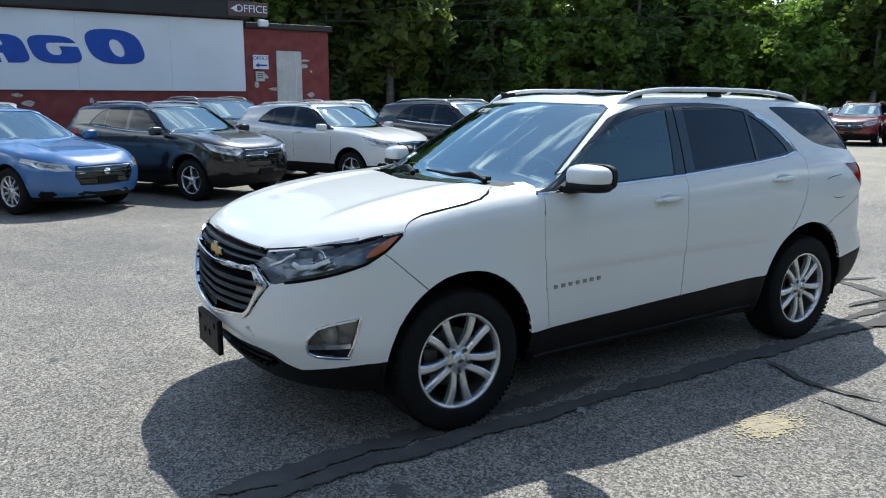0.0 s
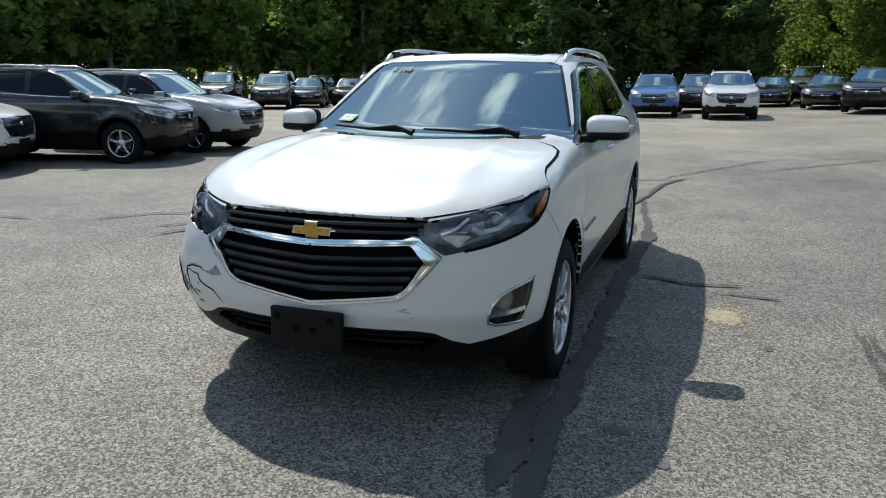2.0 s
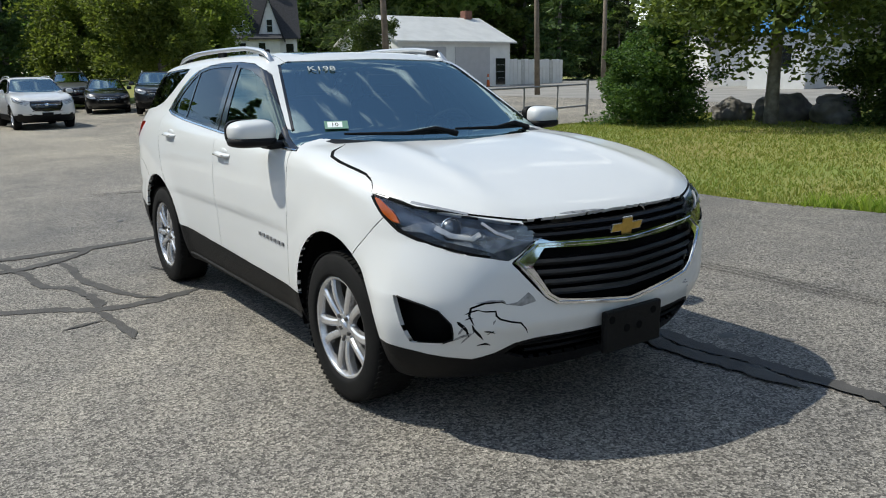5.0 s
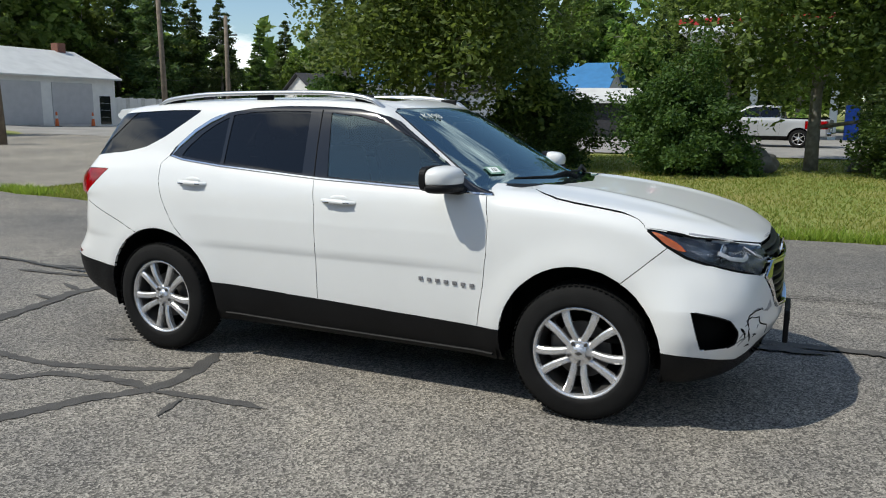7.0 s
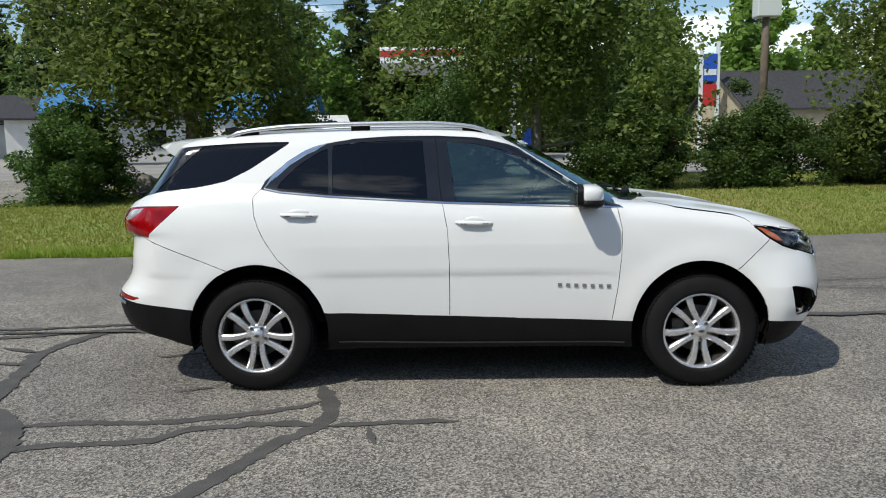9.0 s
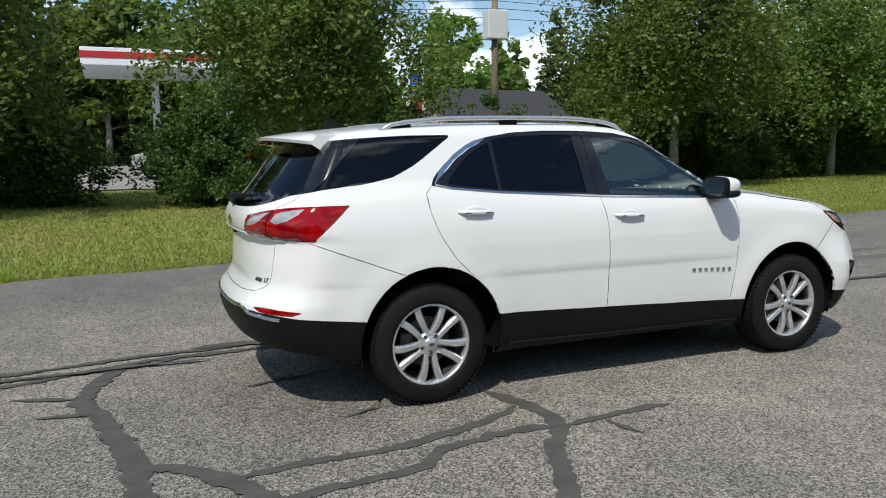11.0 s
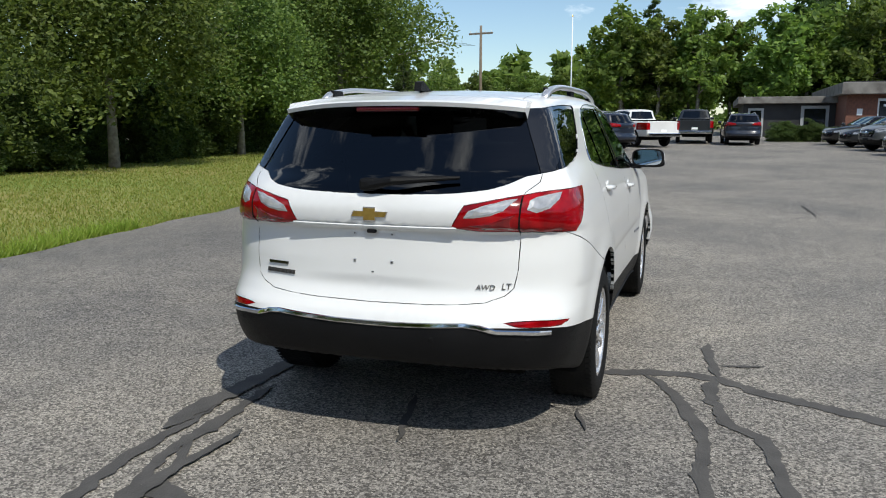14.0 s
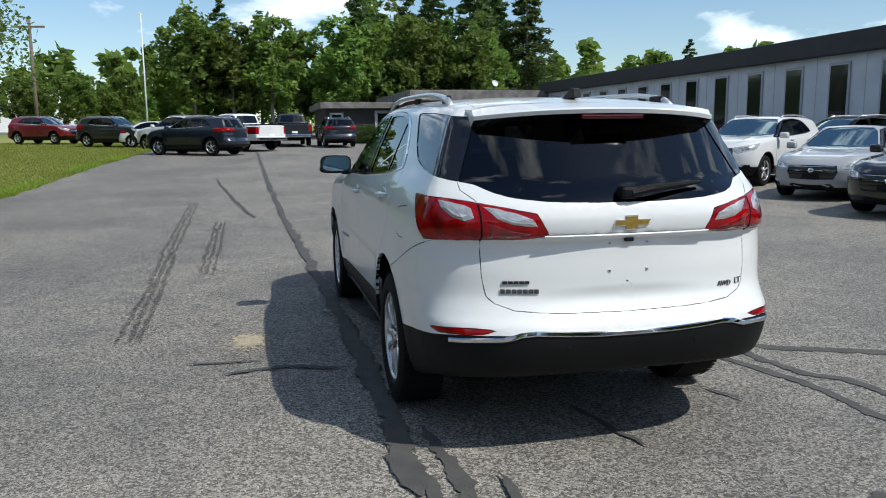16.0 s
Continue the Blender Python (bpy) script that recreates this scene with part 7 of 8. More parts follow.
GREYDOOR = material("grey_garage_door", (0.45, 0.45, 0.46), 0.6, vary=0.1, scale=2)
gable_house("garage", "white garage with a pale metal roof and two grey roller doors", -49.5, 33.75, 90, 10.6, 9.0, 3.35, 5.3, SIDING, ROOFW,
            doors=((-3.0, 0.0, 3.9, 2.9, GREYDOOR), (1.5, 0.0, 3.4, 2.9, GREYDOOR), (4.3, 0.0, 0.95, 2.05, WINDARK)), chimney=4.3)
fh = gable_house("farmhouse", "white clapboard house with two steep dark gables", -53.6, 21.6, 69, 8.4, 6.0, 4.6, 8.8, SIDING, SHINGLE, windows=((3.4, 2.2, 0.8, 1.4), (-3.5, 2.2, 0.7, 1.4)), chimney=2.6)
for gx in (-1.75, 1.35):
    part("gable_wall", prism_bm([(gx - 1.3, 4.2), (gx + 1.3, 4.2), (gx, 8.2)], -3.5, 0.0), SIDING, fh)
    for sx in (1, -1):
        part("gable_roof", prism_bm([(gx, 8.25), (gx, 8.42), (gx + sx * 1.62, 3.85), (gx + sx * 1.55, 3.68)], -3.75, 0.0), SHINGLE, fh)
    w = part("window", box_bm(gx - 0.36, -3.58, 4.75, gx + 0.36, -3.48, 6.15, 0.01), BOXW, fh)
    part("pane", box_bm(gx - 0.28, -3.6, 4.83, gx + 0.28, -3.57, 5.42), WINDARK, w)
    part("pane", box_bm(gx - 0.28, -3.6, 5.48, gx + 0.28, -3.57, 6.07), WINDARK, w)
fh.matrix_basis = stand(-53.3, 21.0, 69) @ Matrix.Diagonal((0.68, 0.68, 0.68, 1))
part("porch", box_bm(-2.9, -5.2, -0.4, 2.2, -3.0, 4.0, 0.01), SIDING, fh)
part("porch_roof", prism_bm([(-5.6, 3.95), (-5.6, 4.08), (-2.95, 4.75), (-2.95, 4.6)], -3.2, 2.5, "x"), SHINGLE, fh)
for gx in (-1.6, 0.4):
    w = part("window", box_bm(gx - 0.42, -5.27, 2.2, gx + 0.42, -5.18, 3.7, 0.01), BOXW, fh)
    part("pane", box_bm(gx - 0.33, -5.29, 2.3, gx + 0.33, -5.26, 3.6), WINDARK, w)
yard = empty("plank_fence", "weathered grey plank fence before the farmhouse", "fence", stand(-46.5, 18.9, 68))
for i in range(22):
    part("plank", box_bm(-3.3 + 0.3 * i, -0.02, -0.2, -3.02 + 0.3 * i, 0.02, 1.55 + 0.04 * ((i * 7) % 3), 0.005), POLE, yard)
gable_house("small_barn", "small white barn with two doors and a dark roof", -40, 60, 62, 5.4, 6.4, 2.9, 4.6, SIDING, SHINGLE, doors=((-1.3, 0, 1.7, 2.1, DOORM), (1.3, 0, 1.7, 2.1, DOORM)))
gable_house("blue_roof_house", "white siding house with a blue metal roof", -13.2, 51, 0, 6.5, 6.0, 3.0, 4.7, SIDING, ROOFB, windows=((-1.8, 1.0, 1.2, 1.2), (1.5, 1.0, 1.2, 1.2)))
gable_house("long_shed", "long low white sided building across the road", -24.2, 48.0, 29, 11.5, 6.0, 2.9, 4.3, SIDING, SHINGLE, windows=((-3.0, 1.0, 1.2, 1.1), (3.2, 1.0, 1.2, 1.1)))
gable_house("blue_roof_cottage", "white cottage with a blue metal roof behind the shrubs", -21.9, 40.9, 12, 3.2, 3.8, 3.3, 4.7, SIDING, ROOFB, windows=((0.3, 1.2, 1.0, 1.2),))
gable_house("grey_house", "tan house with a dark shingle roof across the road", 24, 50, 8, 11.0, 8.0, 2.9, 5.4, material("tan_siding", (0.46, 0.40, 0.28), 0.7, vary=0.1, scale=2), SHINGLE, windows=((-3, 1.0, 1.3, 1.2), (1, 1.0, 1.3, 1.2)))
gable_house("open_shelter", "small open shelter with a pale roof", -8.55, 43.2, 15, 3.2, 3.0, 2.1, 2.75, SHINGLE, ROOFW)
gable_house("distant_shop", "pale low shop beside the far road", 120, 34, -70, 14.0, 9.0, 4.0, 6.0, SIDING, ROOFW)
part_fence = empty("board_fence", "weathered white board fence beside the garage", "fence", stand(-48.0, 44.5, 100))
for i in range(16):
    part("board", box_bm(-4.0 + 0.5 * i, -0.03, -0.2, -3.52 + 0.5 * i, 0.03, 2.1 + 0.03 * (i % 3), 0.01), SIDING if i % 4 else DOORM, part_fence)
# canopy of the filling station
can = empty("station_canopy", "filling station canopy, white with a red stripe", "canopy", stand(0.25, 44.2))
part("deck", box_bm(-4.4, -4.2, 5.68, 4.4, 4.2, 6.6, 0.03), SIGNW, can)
part("stripe", box_bm(-4.43, -4.23, 6.05, 4.43, 4.23, 6.40, 0.01), REDM, can)
for x in (-0.6, 3.6):
    part("post", box_bm(x - 0.2, -0.2, -0.2, x + 0.2, 0.2, 5.6, 0.02), BOXW, can)
    part("pump", box_bm(x + 0.6, -0.4, -0.1, x + 1.3, 0.4, 1.9, 0.04), BLUE, can)
pyl = empty("price_sign", "tall white and blue station sign", "sign", stand(17.2, 47.2))
for x in (-0.55, 0.55):
    part("post", box_bm(x - 0.12, -0.1, -0.2, x + 0.12, 0.1, 7.4, 0.02), BOXW, pyl)
part("sign_face", box_bm(-0.45, -0.16, 4.8, 0.45, -0.04, 6.6, 0.02), BLUE, pyl)
part("sign_face", box_bm(-0.45, -0.16, 3.2, 0.45, -0.04, 4.6, 0.02), REDM, pyl)
part("price_panel", box_bm(-0.4, -0.18, 5.2, 0.4, -0.15, 5.6), BOXW, pyl)


def utility_pole(x, y, h, lean=0.0, arm=True, box=None, label="weathered wooden utility pole", turn=0):
    p = empty("utility_pole", label, "utility pole", stand(x, y, turn) @ pose(0, 0, 0, 0, lean, 0))
    part("pole", cyl_bm((0, 0, -0.4), (0, 0, h), 0.16, 0.11, 14), POLE, p, smooth=True)
    if arm:
        part("crossarm", box_bm(-1.15, -0.06, h - 0.75, 1.15, 0.06, h - 0.6, 0.01), POLE, p)
        for k in (-1.0, -0.4, 0.4, 1.0):
            part("insulator", cyl_bm((k, 0, h - 0.6), (k, 0, h - 0.42), 0.04, 0.03, 8), BOXW, p)
    if box:
        part("transformer_box", box_bm(-0.42, -0.32, box, 0.42, 0.25, box + 1.1, 0.04), BOXW, p)
    return p


utility_pole(11.1, 22.8, 9.0, box=5.55, arm=False, label="wooden utility pole with a pale equipment box")
utility_pole(-26.6, 16.35, 9.5, lean=-3.0, arm=False)
utility_pole(-28.4, 27.1, 9.0, lean=-1.5, arm=False)
utility_pole(-52.7, 61.4, 9.5)
utility_pole(62.0, 18.0, 9.2, turn=80)
utility_pole(45.0, 29.0, 8.5, turn=80)
utility_pole(-30.0, 34.0, 7.0, arm=False)
fp = empty("flagpole", "thin white flagpole at the end of the lawn", "flagpole", stand(60.0, 9.6))
part("pole", cyl_bm((0, 0, -0.3), (0, 0, 9.4), 0.07, 0.04, 12), SIGNW, fp, smooth=True)
part("finial", cyl_bm((0, 0, 9.4), (0, 0, 9.55), 0.07, 0.02, 8), GOLD, fp)


def cable(p, q, sag, r=0.012):
    pts = [Vector(p).lerp(Vector(q), t) - Vector((0, 0, sag * 4 * t * (1 - t))) for t in np.linspace(0, 1, 17)]
    return tagged(part("overhead_cable", tube_bm(pts, r, 5), CABLE), "thin black overhead cable", "cable", "overhead cables")


for k, z in enumerate((6.9, 7.25, 7.6)):
    cable((11.1, 22.8 + 0.3 * k, z), (62.0, 18.5 + 0.4 * k, 8.6 + 0.1 * k), 0.7)
    cable((11.1, 22.8 + 0.3 * k, z), (-28.4, 27.1, 7.6 + 0.2 * k), 0.8)
    cable((-28.4, 27.1, 7.6 + 0.2 * k), (-52.7, 61.4, 8.6 + 0.2 * k), 0.8)
cable((-28.4, 27.1, 8.6), (45.0, 29.0, 8.4), 1.0)
cable((-6.9, -19.2, 4.2), (-46.0, -2.0, 9.5), 0.5)
cable((-6.9, -19.6, 4.0), (-48.0, -8.0, 7.4), 0.6)
# pipe gate at the drive and a long rail fence
gate = empty("pipe_gate", "rusty steel pipe gate beside the driveway", "gate", pose(0, 0, 0))
ga, gb = Vector((-12.0, 9.1)), Vector((-13.9, 16.2))
for i in range(5):
    q = ga.lerp(gb, i / 4)
    z = gz(q.x, q.y)
    part("post", cyl_bm((q.x, q.y, z - 0.2), (q.x + 0.03, q.y, z + (1.15 if i in (0, 4) else 1.0)), 0.045 if i in (0, 4) else 0.025, seg=10), STEEL, gate)
for h in (0.98, 0.30):
    part("rail", tube_bm([(ga.x, ga.y, gz(*ga) + h), (gb.x, gb.y, gz(*gb) + h)], 0.028, 8), STEEL, gate)
fence = empty("rail_fence", "galvanised pipe rail fence along the verge", "fence", pose(0, 0, 0))
fa, fb = Vector((-34.2, 8.8)), Vector((-28.3, 14.1))
for i in range(6):
    q = fa.lerp(fb, i / 5)
    part("post", cyl_bm((q.x, q.y, gz(*q) - 0.2), (q.x, q.y, gz(*q) + 1.15), 0.04, seg=8), STEEL, fence)
for h in (1.1, 0.45):
    part("rail", tube_bm([(fa.x, fa.y, gz(*fa) + h), (fb.x, fb.y, gz(*fb) + h)], 0.03, 8), STEEL, fence)
part("notice", box_bm(-32.9, 9.75, gz(-33, 10) + 0.55, -32.86, 10.1, gz(-33, 10) + 1.0), BOXW, fence)
sp = empty("road_sign", "small pale road sign on a steel post", "sign", stand(-37.0, 20.6, 60))
part("post", cyl_bm((0, 0, -0.2), (0, 0, 2.5), 0.04, seg=8), STEEL, sp)
part("sign_face", box_bm(-0.3, -0.03, 1.8, 0.3, 0.0, 2.6, 0.01), BOXW, sp)
for x, y in ((-44.0, 33.0), (-44.0, 36.0)):
    c = empty("traffic_cone", "orange traffic cone with white bands", "cone", stand(x, y), "traffic cones")
    part("body", cyl_bm((0, 0, 0.03), (0, 0, 1.0), 0.14, 0.05, 14), ORANGE, c)
    part("band", cyl_bm((0, 0, 0.55), (0, 0, 0.75), 0.098, 0.078, 14), BOXW, c)
    part("base", box_bm(-0.2, -0.2, -0.02, 0.2, 0.2, 0.04, 0.01), FASCIA, c)

# plants ----------------------------------------------------------------------------------------
def leaf_material(name, c1, c2, trans=0.35, rnd=0.18):
    m = bpy.data.materials.new(name)
    m.use_nodes = True
    n, l = m.node_tree.nodes, m.node_tree.links
    b = n["Principled BSDF"]
    geo, info = n.new("ShaderNodeNewGeometry"), n.new("ShaderNodeObjectInfo")
    mix = n.new("ShaderNodeMix")
    mix.data_type = "RGBA"
    mix.inputs["A"].default_value, mix.inputs["B"].default_value = (*c1, 1), (*c2, 1)
    l.new(geo.outputs["Random Per Island"], mix.inputs["Factor"])
    hsv = n.new("ShaderNodeHueSaturation")
    mr, mr2 = n.new("ShaderNodeMapRange"), n.new("ShaderNodeMapRange")
    mr.inputs["To Min"].default_value, mr.inputs["To Max"].default_value = 1 - rnd, 1 + rnd
    mr2.inputs["To Min"].default_value, mr2.inputs["To Max"].default_value = 0.485, 0.515
    l.new(info.outputs["Random"], mr.inputs["Value"])
    l.new(info.outputs["Random"], mr2.inputs["Value"])
    l.new(mr.outputs["Result"], hsv.inputs["Value"])
    l.new(mr2.outputs["Result"], hsv.inputs["Hue"])
    l.new(mix.outputs["Result"], hsv.inputs["Color"])
    l.new(hsv.outputs["Color"], b.inputs["Base Color"])
    b.inputs["Roughness"].default_value = 0.55
    b.inputs["Specular IOR Level"].default_value = 0.3
    tr, ad = n.new("ShaderNodeBsdfTranslucent"), n.new("ShaderNodeMixShader")
    ad.inputs["Fac"].default_value = trans
    through_leaf = n.new("ShaderNodeMix")
    through_leaf.data_type, through_leaf.blend_type = "RGBA", "MULTIPLY"
    through_leaf.inputs["Factor"].default_value = 1.0
    through_leaf.inputs["B"].default_value = (1.45, 1.5, 1.1, 1)
    l.new(hsv.outputs["Color"], through_leaf.inputs["A"])
    l.new(through_leaf.outputs["Result"], tr.inputs["Color"])
    l.new(b.outputs[0], ad.inputs[1])
    l.new(tr.outputs[0], ad.inputs[2])
    l.new(ad.outputs[0], n["Material Output"].inputs["Surface"])
    return m


LEAF = leaf_material("tree_leaf", (0.064, 0.105, 0.026), (0.18, 0.235, 0.06), 0.42)
LEAF_D = leaf_material("shrub_leaf", (0.036, 0.07, 0.02), (0.10, 0.15, 0.036), 0.38)
LEAF_F = leaf_material("woodland_leaf", (0.08, 0.135, 0.03), (0.205, 0.275, 0.066), 0.5, 0.35)
LEAF_L = leaf_material("bright_leaf", (0.08, 0.125, 0.024), (0.21, 0.27, 0.055), 0.55, 0.15)
NEEDLE = leaf_material("pine_needle", (0.05, 0.088, 0.03), (0.12, 0.165, 0.052), 0.42, 0.25)
BARK = material("grey_bark", (0.16, 0.14, 0.12), 0.95, color2=(0.30, 0.28, 0.25), scale=6, bump=0.8, bump_scale=18)
ROCK = material("boulder_stone", (0.20, 0.185, 0.165), 0.9, color2=(0.10, 0.095, 0.09), scale=3.5, bump=0.7, bump_scale=12)


def leaves(name, rs, centres, radii, per, size, mat, parent, flat=0.0, aspect=0.55):
    """Many small leaves scattered in clumps; each leaf a folded diamond of two faces."""
    C = np.repeat(centres, per, 0)
    Rr = np.repeat(radii, per)[:, None]
    n = len(C)
    d = rs.normal(size=(n, 3))
    d /= np.linalg.norm(d, axis=1, keepdims=True) + 1e-9
    P = C + d * Rr * (rs.random((n, 1)) ** 0.45) * (1, 1, 1 - flat)
    a = rs.normal(size=(n, 3))
    a[:, 2] *= 0.6
    a /= np.linalg.norm(a, axis=1, keepdims=True) + 1e-9
    b = np.cross(a, rs.normal(size=(n, 3)))
    b /= np.linalg.norm(b, axis=1, keepdims=True) + 1e-9
    s = size * (0.6 + 0.8 * rs.random((n, 1)))
    nn = np.cross(a, b) * s * 0.18
    v = np.stack([P - a * s, P + b * s * aspect + nn, P + a * s, P - b * s * aspect + nn], 1).reshape(-1, 3)
    i = np.arange(n) * 4
    f = np.concatenate([np.stack([i, i + 1, i + 2], 1), np.stack([i, i + 2, i + 3], 1)])
    me = bpy.data.meshes.new(name)
    me.vertices.add(len(v))
    me.vertices.foreach_set("co", v.ravel())
    me.loops.add(f.size)
    me.loops.foreach_set("vertex_index", f.ravel().astype(np.int32))
    me.polygons.add(len(f))
    me.polygons.foreach_set("loop_start", np.arange(0, f.size, 3, dtype=np.int32))
    me.materials.append(mat)
    me.update()
    me.validate()
    ob = new(name, me)
    ob.parent = parent
    return ob


def broadleaf(name, label, seed, height, radius, base, clumps, per, size, mat, trunk=0.14, category="tree", droop=0.0):
    """A tree at the origin: tapered trunk, limbs and a crown of clumps with an uneven outline."""
    rs = np.random.RandomState(seed)
    t = empty(name, label, category)
    bm = bmesh.new()
    top = height * 0.82
    lean = rs.normal(size=2) * 0.12
    stem = [(lean[0] * k * k, lean[1] * k * k, top * k) for k in np.linspace(0, 1, 7)]
    stem[0] = (0, 0, -0.25)
    tube_bm(stem, [trunk * 1.25, trunk, trunk * 0.85, trunk * 0.65, trunk * 0.45, trunk * 0.28, trunk * 0.1], 10, bm)
    cen = []
    rad = []
    mid = (base + height) / 2
    hz = (height - base) / 2
    for i in range(clumps):
        u = rs.normal(size=3)
        u /= np.linalg.norm(u)
        k = rs.random() ** 0.28
        bump = 0.80 + 0.28 * math.sin(3 * math.atan2(u[1], u[0]) + seed) * math.cos(2.3 * u[2] + seed) + 0.12 * rs.normal()
        wide = (1 - 0.30 * max(u[2], 0)) * (1 + 0.12 * max(-u[2], 0))
        c = np.array((u[0] * radius * wide, u[1] * radius * wide, u[2] * hz)) * k * bump
        c[2] += mid - droop * (c[0] ** 2 + c[1] ** 2) / radius
        if c[2] < base * 0.75:
            c[2] = base * 0.75 + rs.random() * 0.5
        cen.append(c)
        rad.append(radius * rs.uniform(0.13, 0.27))
    for i in range(min(16, clumps // 4)):
        c = cen[i * 3]
        z0 = max(0.5 * base + 0.4, min(c[2] - 0.3 * abs(c[0]), top * 0.9))
        k = z0 / top
        tube_bm([(lean[0] * k * k, lean[1] * k * k, z0), (c[0] * 0.5, c[1] * 0.5, (z0 + c[2]) / 2 + 0.15), tuple(c)], [trunk * 0.42, trunk * 0.25, trunk * 0.08], 6, bm)
    part("trunk", bm, BARK, t, smooth=True)
    leaves("crown", rs, np.array(cen), np.array(rad), per, size, mat, t)
    return t


def conifer(name, label, seed, height, radius, base, rows, mat, per=70, size=0.22):
    """A pine: straight trunk, whorls of drooping boughs that carry needle clumps, ragged outline."""
    rs = np.random.RandomState(seed)
    t = empty(name, label, "tree")
    bm = bmesh.new()
    tube_bm([(0, 0, -0.3), (0.05, 0, height * 0.4), (0.0, 0.06, height * 0.75), (0, 0, height)], [0.24, 0.17, 0.10, 0.02], 8, bm)
    cen, rad = [], []
    for i in range(rows):
        f = i / (rows - 1)
        z = base + (height - base) * f
        rr = radius * (1 - f) ** 0.75 * rs.uniform(0.7, 1.15) + 0.25
        for k in range(5 if f < 0.8 else 3):
            a = rs.random() * 2 * math.pi
            L = rr * rs.uniform(0.65, 1.1)
            tip = np.array((L * math.cos(a), L * math.sin(a), z - 0.16 * L + 0.1 * rs.normal()))
            if i % 2 == 0:
                tube_bm([(0, 0, z), tuple(tip * (0.5, 0.5, 1) + (0, 0, 0.05)), tuple(tip)], [0.05, 0.03, 0.01], 4, bm)
            for q in (0.45, 0.75, 1.0):
                cen.append((tip[0] * q, tip[1] * q, z + (tip[2] - z) * q))
                rad.append(max(0.25, 0.30 * rr * (0.7 + 0.5 * rs.random())))
    part("trunk", bm, BARK, t, smooth=True)
    leaves("crown", rs, np.array(cen), np.array(rad), per, size, mat, t, flat=0.45, aspect=0.3)
    return t


def plant(t, x, y, turn, s, label="", sz=None, group=""):
    ob = copy_thing(t, stand(x, y, turn) @ Matrix.Diagonal((s, s, sz or s, 1)))
    if label:
        tagged(ob, label=label)
    if group:
        tagged(ob, group=group)
    return ob


def drop(t):
    for o in list(t.children_recursive):
        bpy.data.objects.remove(o)
    bpy.data.objects.remove(t)


rng = random.Random(11)
lawn_trees = [broadleaf("tree", "leafy green tree with low branches on the lawn", 3 + i, 9.2, 4.5, 1.35, 270, 150, 0.088, LEAF, 0.16, droop=0.14) for i in range(3)]
for k, (x, y, s, turn) in enumerate(((-7.5, 16.5, 1.0, 20), (2.6, 19.5, 1.02, 80), (15.0, 16.8, 0.98, 200), (23.5, 17.6, 0.95, 310), (33.0, 17.5, 1.25, 130), (42.0, 24.0, 1.2, 250))):
    plant(lawn_trees[k % 3], x, y, turn, s, group="trees on the lawn")
for t in lawn_trees:
    drop(t)
bright = broadleaf("tree", "light green bushy tree behind the parked cars", 44, 8.0, 3.6, 0.3, 170, 130, 0.11, LEAF_L, 0.12)
for x, y, s, turn in ((-37.5, 9.2, 0.95, 0), (-41.5, 12.3, 1.0, 120), (-44.0, 6.5, 0.9, 200)):
    plant(bright, x, y, turn, s, group="bushy trees at the drive")
drop(bright)
plant_dark = broadleaf("tree", "small dark tree beside the driveway", 47, 5.2, 1.9, 1.3, 90, 120, 0.075, LEAF_D, 0.09)
plant(plant_dark, -36.5, 21.0, 10, 1.0)
drop(plant_dark)
shrubs = [broadleaf("shrub", "dense dark green shrub on the lawn", 31 + i, 2.75, 1.6, -0.8, 190, 190, 0.046, LEAF_D, 0.05, "shrub") for i in range(3)]
for k, (x, y, s, sz, turn) in enumerate(((-9.9, 14.8, 1.1, 1.0, 0), (-4.8, 18.4, 1.2, 1.1, 70), (-0.5, 16.6, 1.15, 1.18, 140), (5.3, 17.8, 1.15, 1.05, 30), (9.0, 18.0, 1.18, 1.08, 200), (12.5, 18.3, 1.15, 1.02, 90), (16.2, 19.2, 1.1, 1.0, 300), (20.0, 19.0, 1.1, 1.0, 20), (24.0, 19.6, 1.2, 1.1, 80), (27.5, 19.8, 1.2, 1.1, 220), (18.1, 18.8, 1.25, 1.2, 240), (22.0, 18.9, 1.3, 1.2, 330), (25.8, 19.0, 1.3, 1.2, 15), (30.5, 19.4, 1.35, 1.2, 100), (36.0, 19.5, 1.3, 1.0, 10), (43.5, -5.5, 0.7, 0.45, 0), (43.5, -7.0, 0.7, 0.45, 90), (-43.5, 23.5, 0.8, 0.8, 50))):
    plant(shrubs[k % 3], x, y, turn, s, sz=sz, group="shrubs on the lawn")
for t in shrubs:
    drop(t)
woods = [broadleaf("tree", "tall dark broadleaf tree at the wood's edge", 51 + i, 13.0, 3.9, 0.3, 95, 50, 0.30, LEAF_F, 0.2) for i in range(4)]
pines = [conifer("pine_tree", "tall ragged pine at the wood's edge", 71 + i, 16.5, 3.6, 0.9, 30, NEEDLE, 18, 0.33) for i in range(3)]


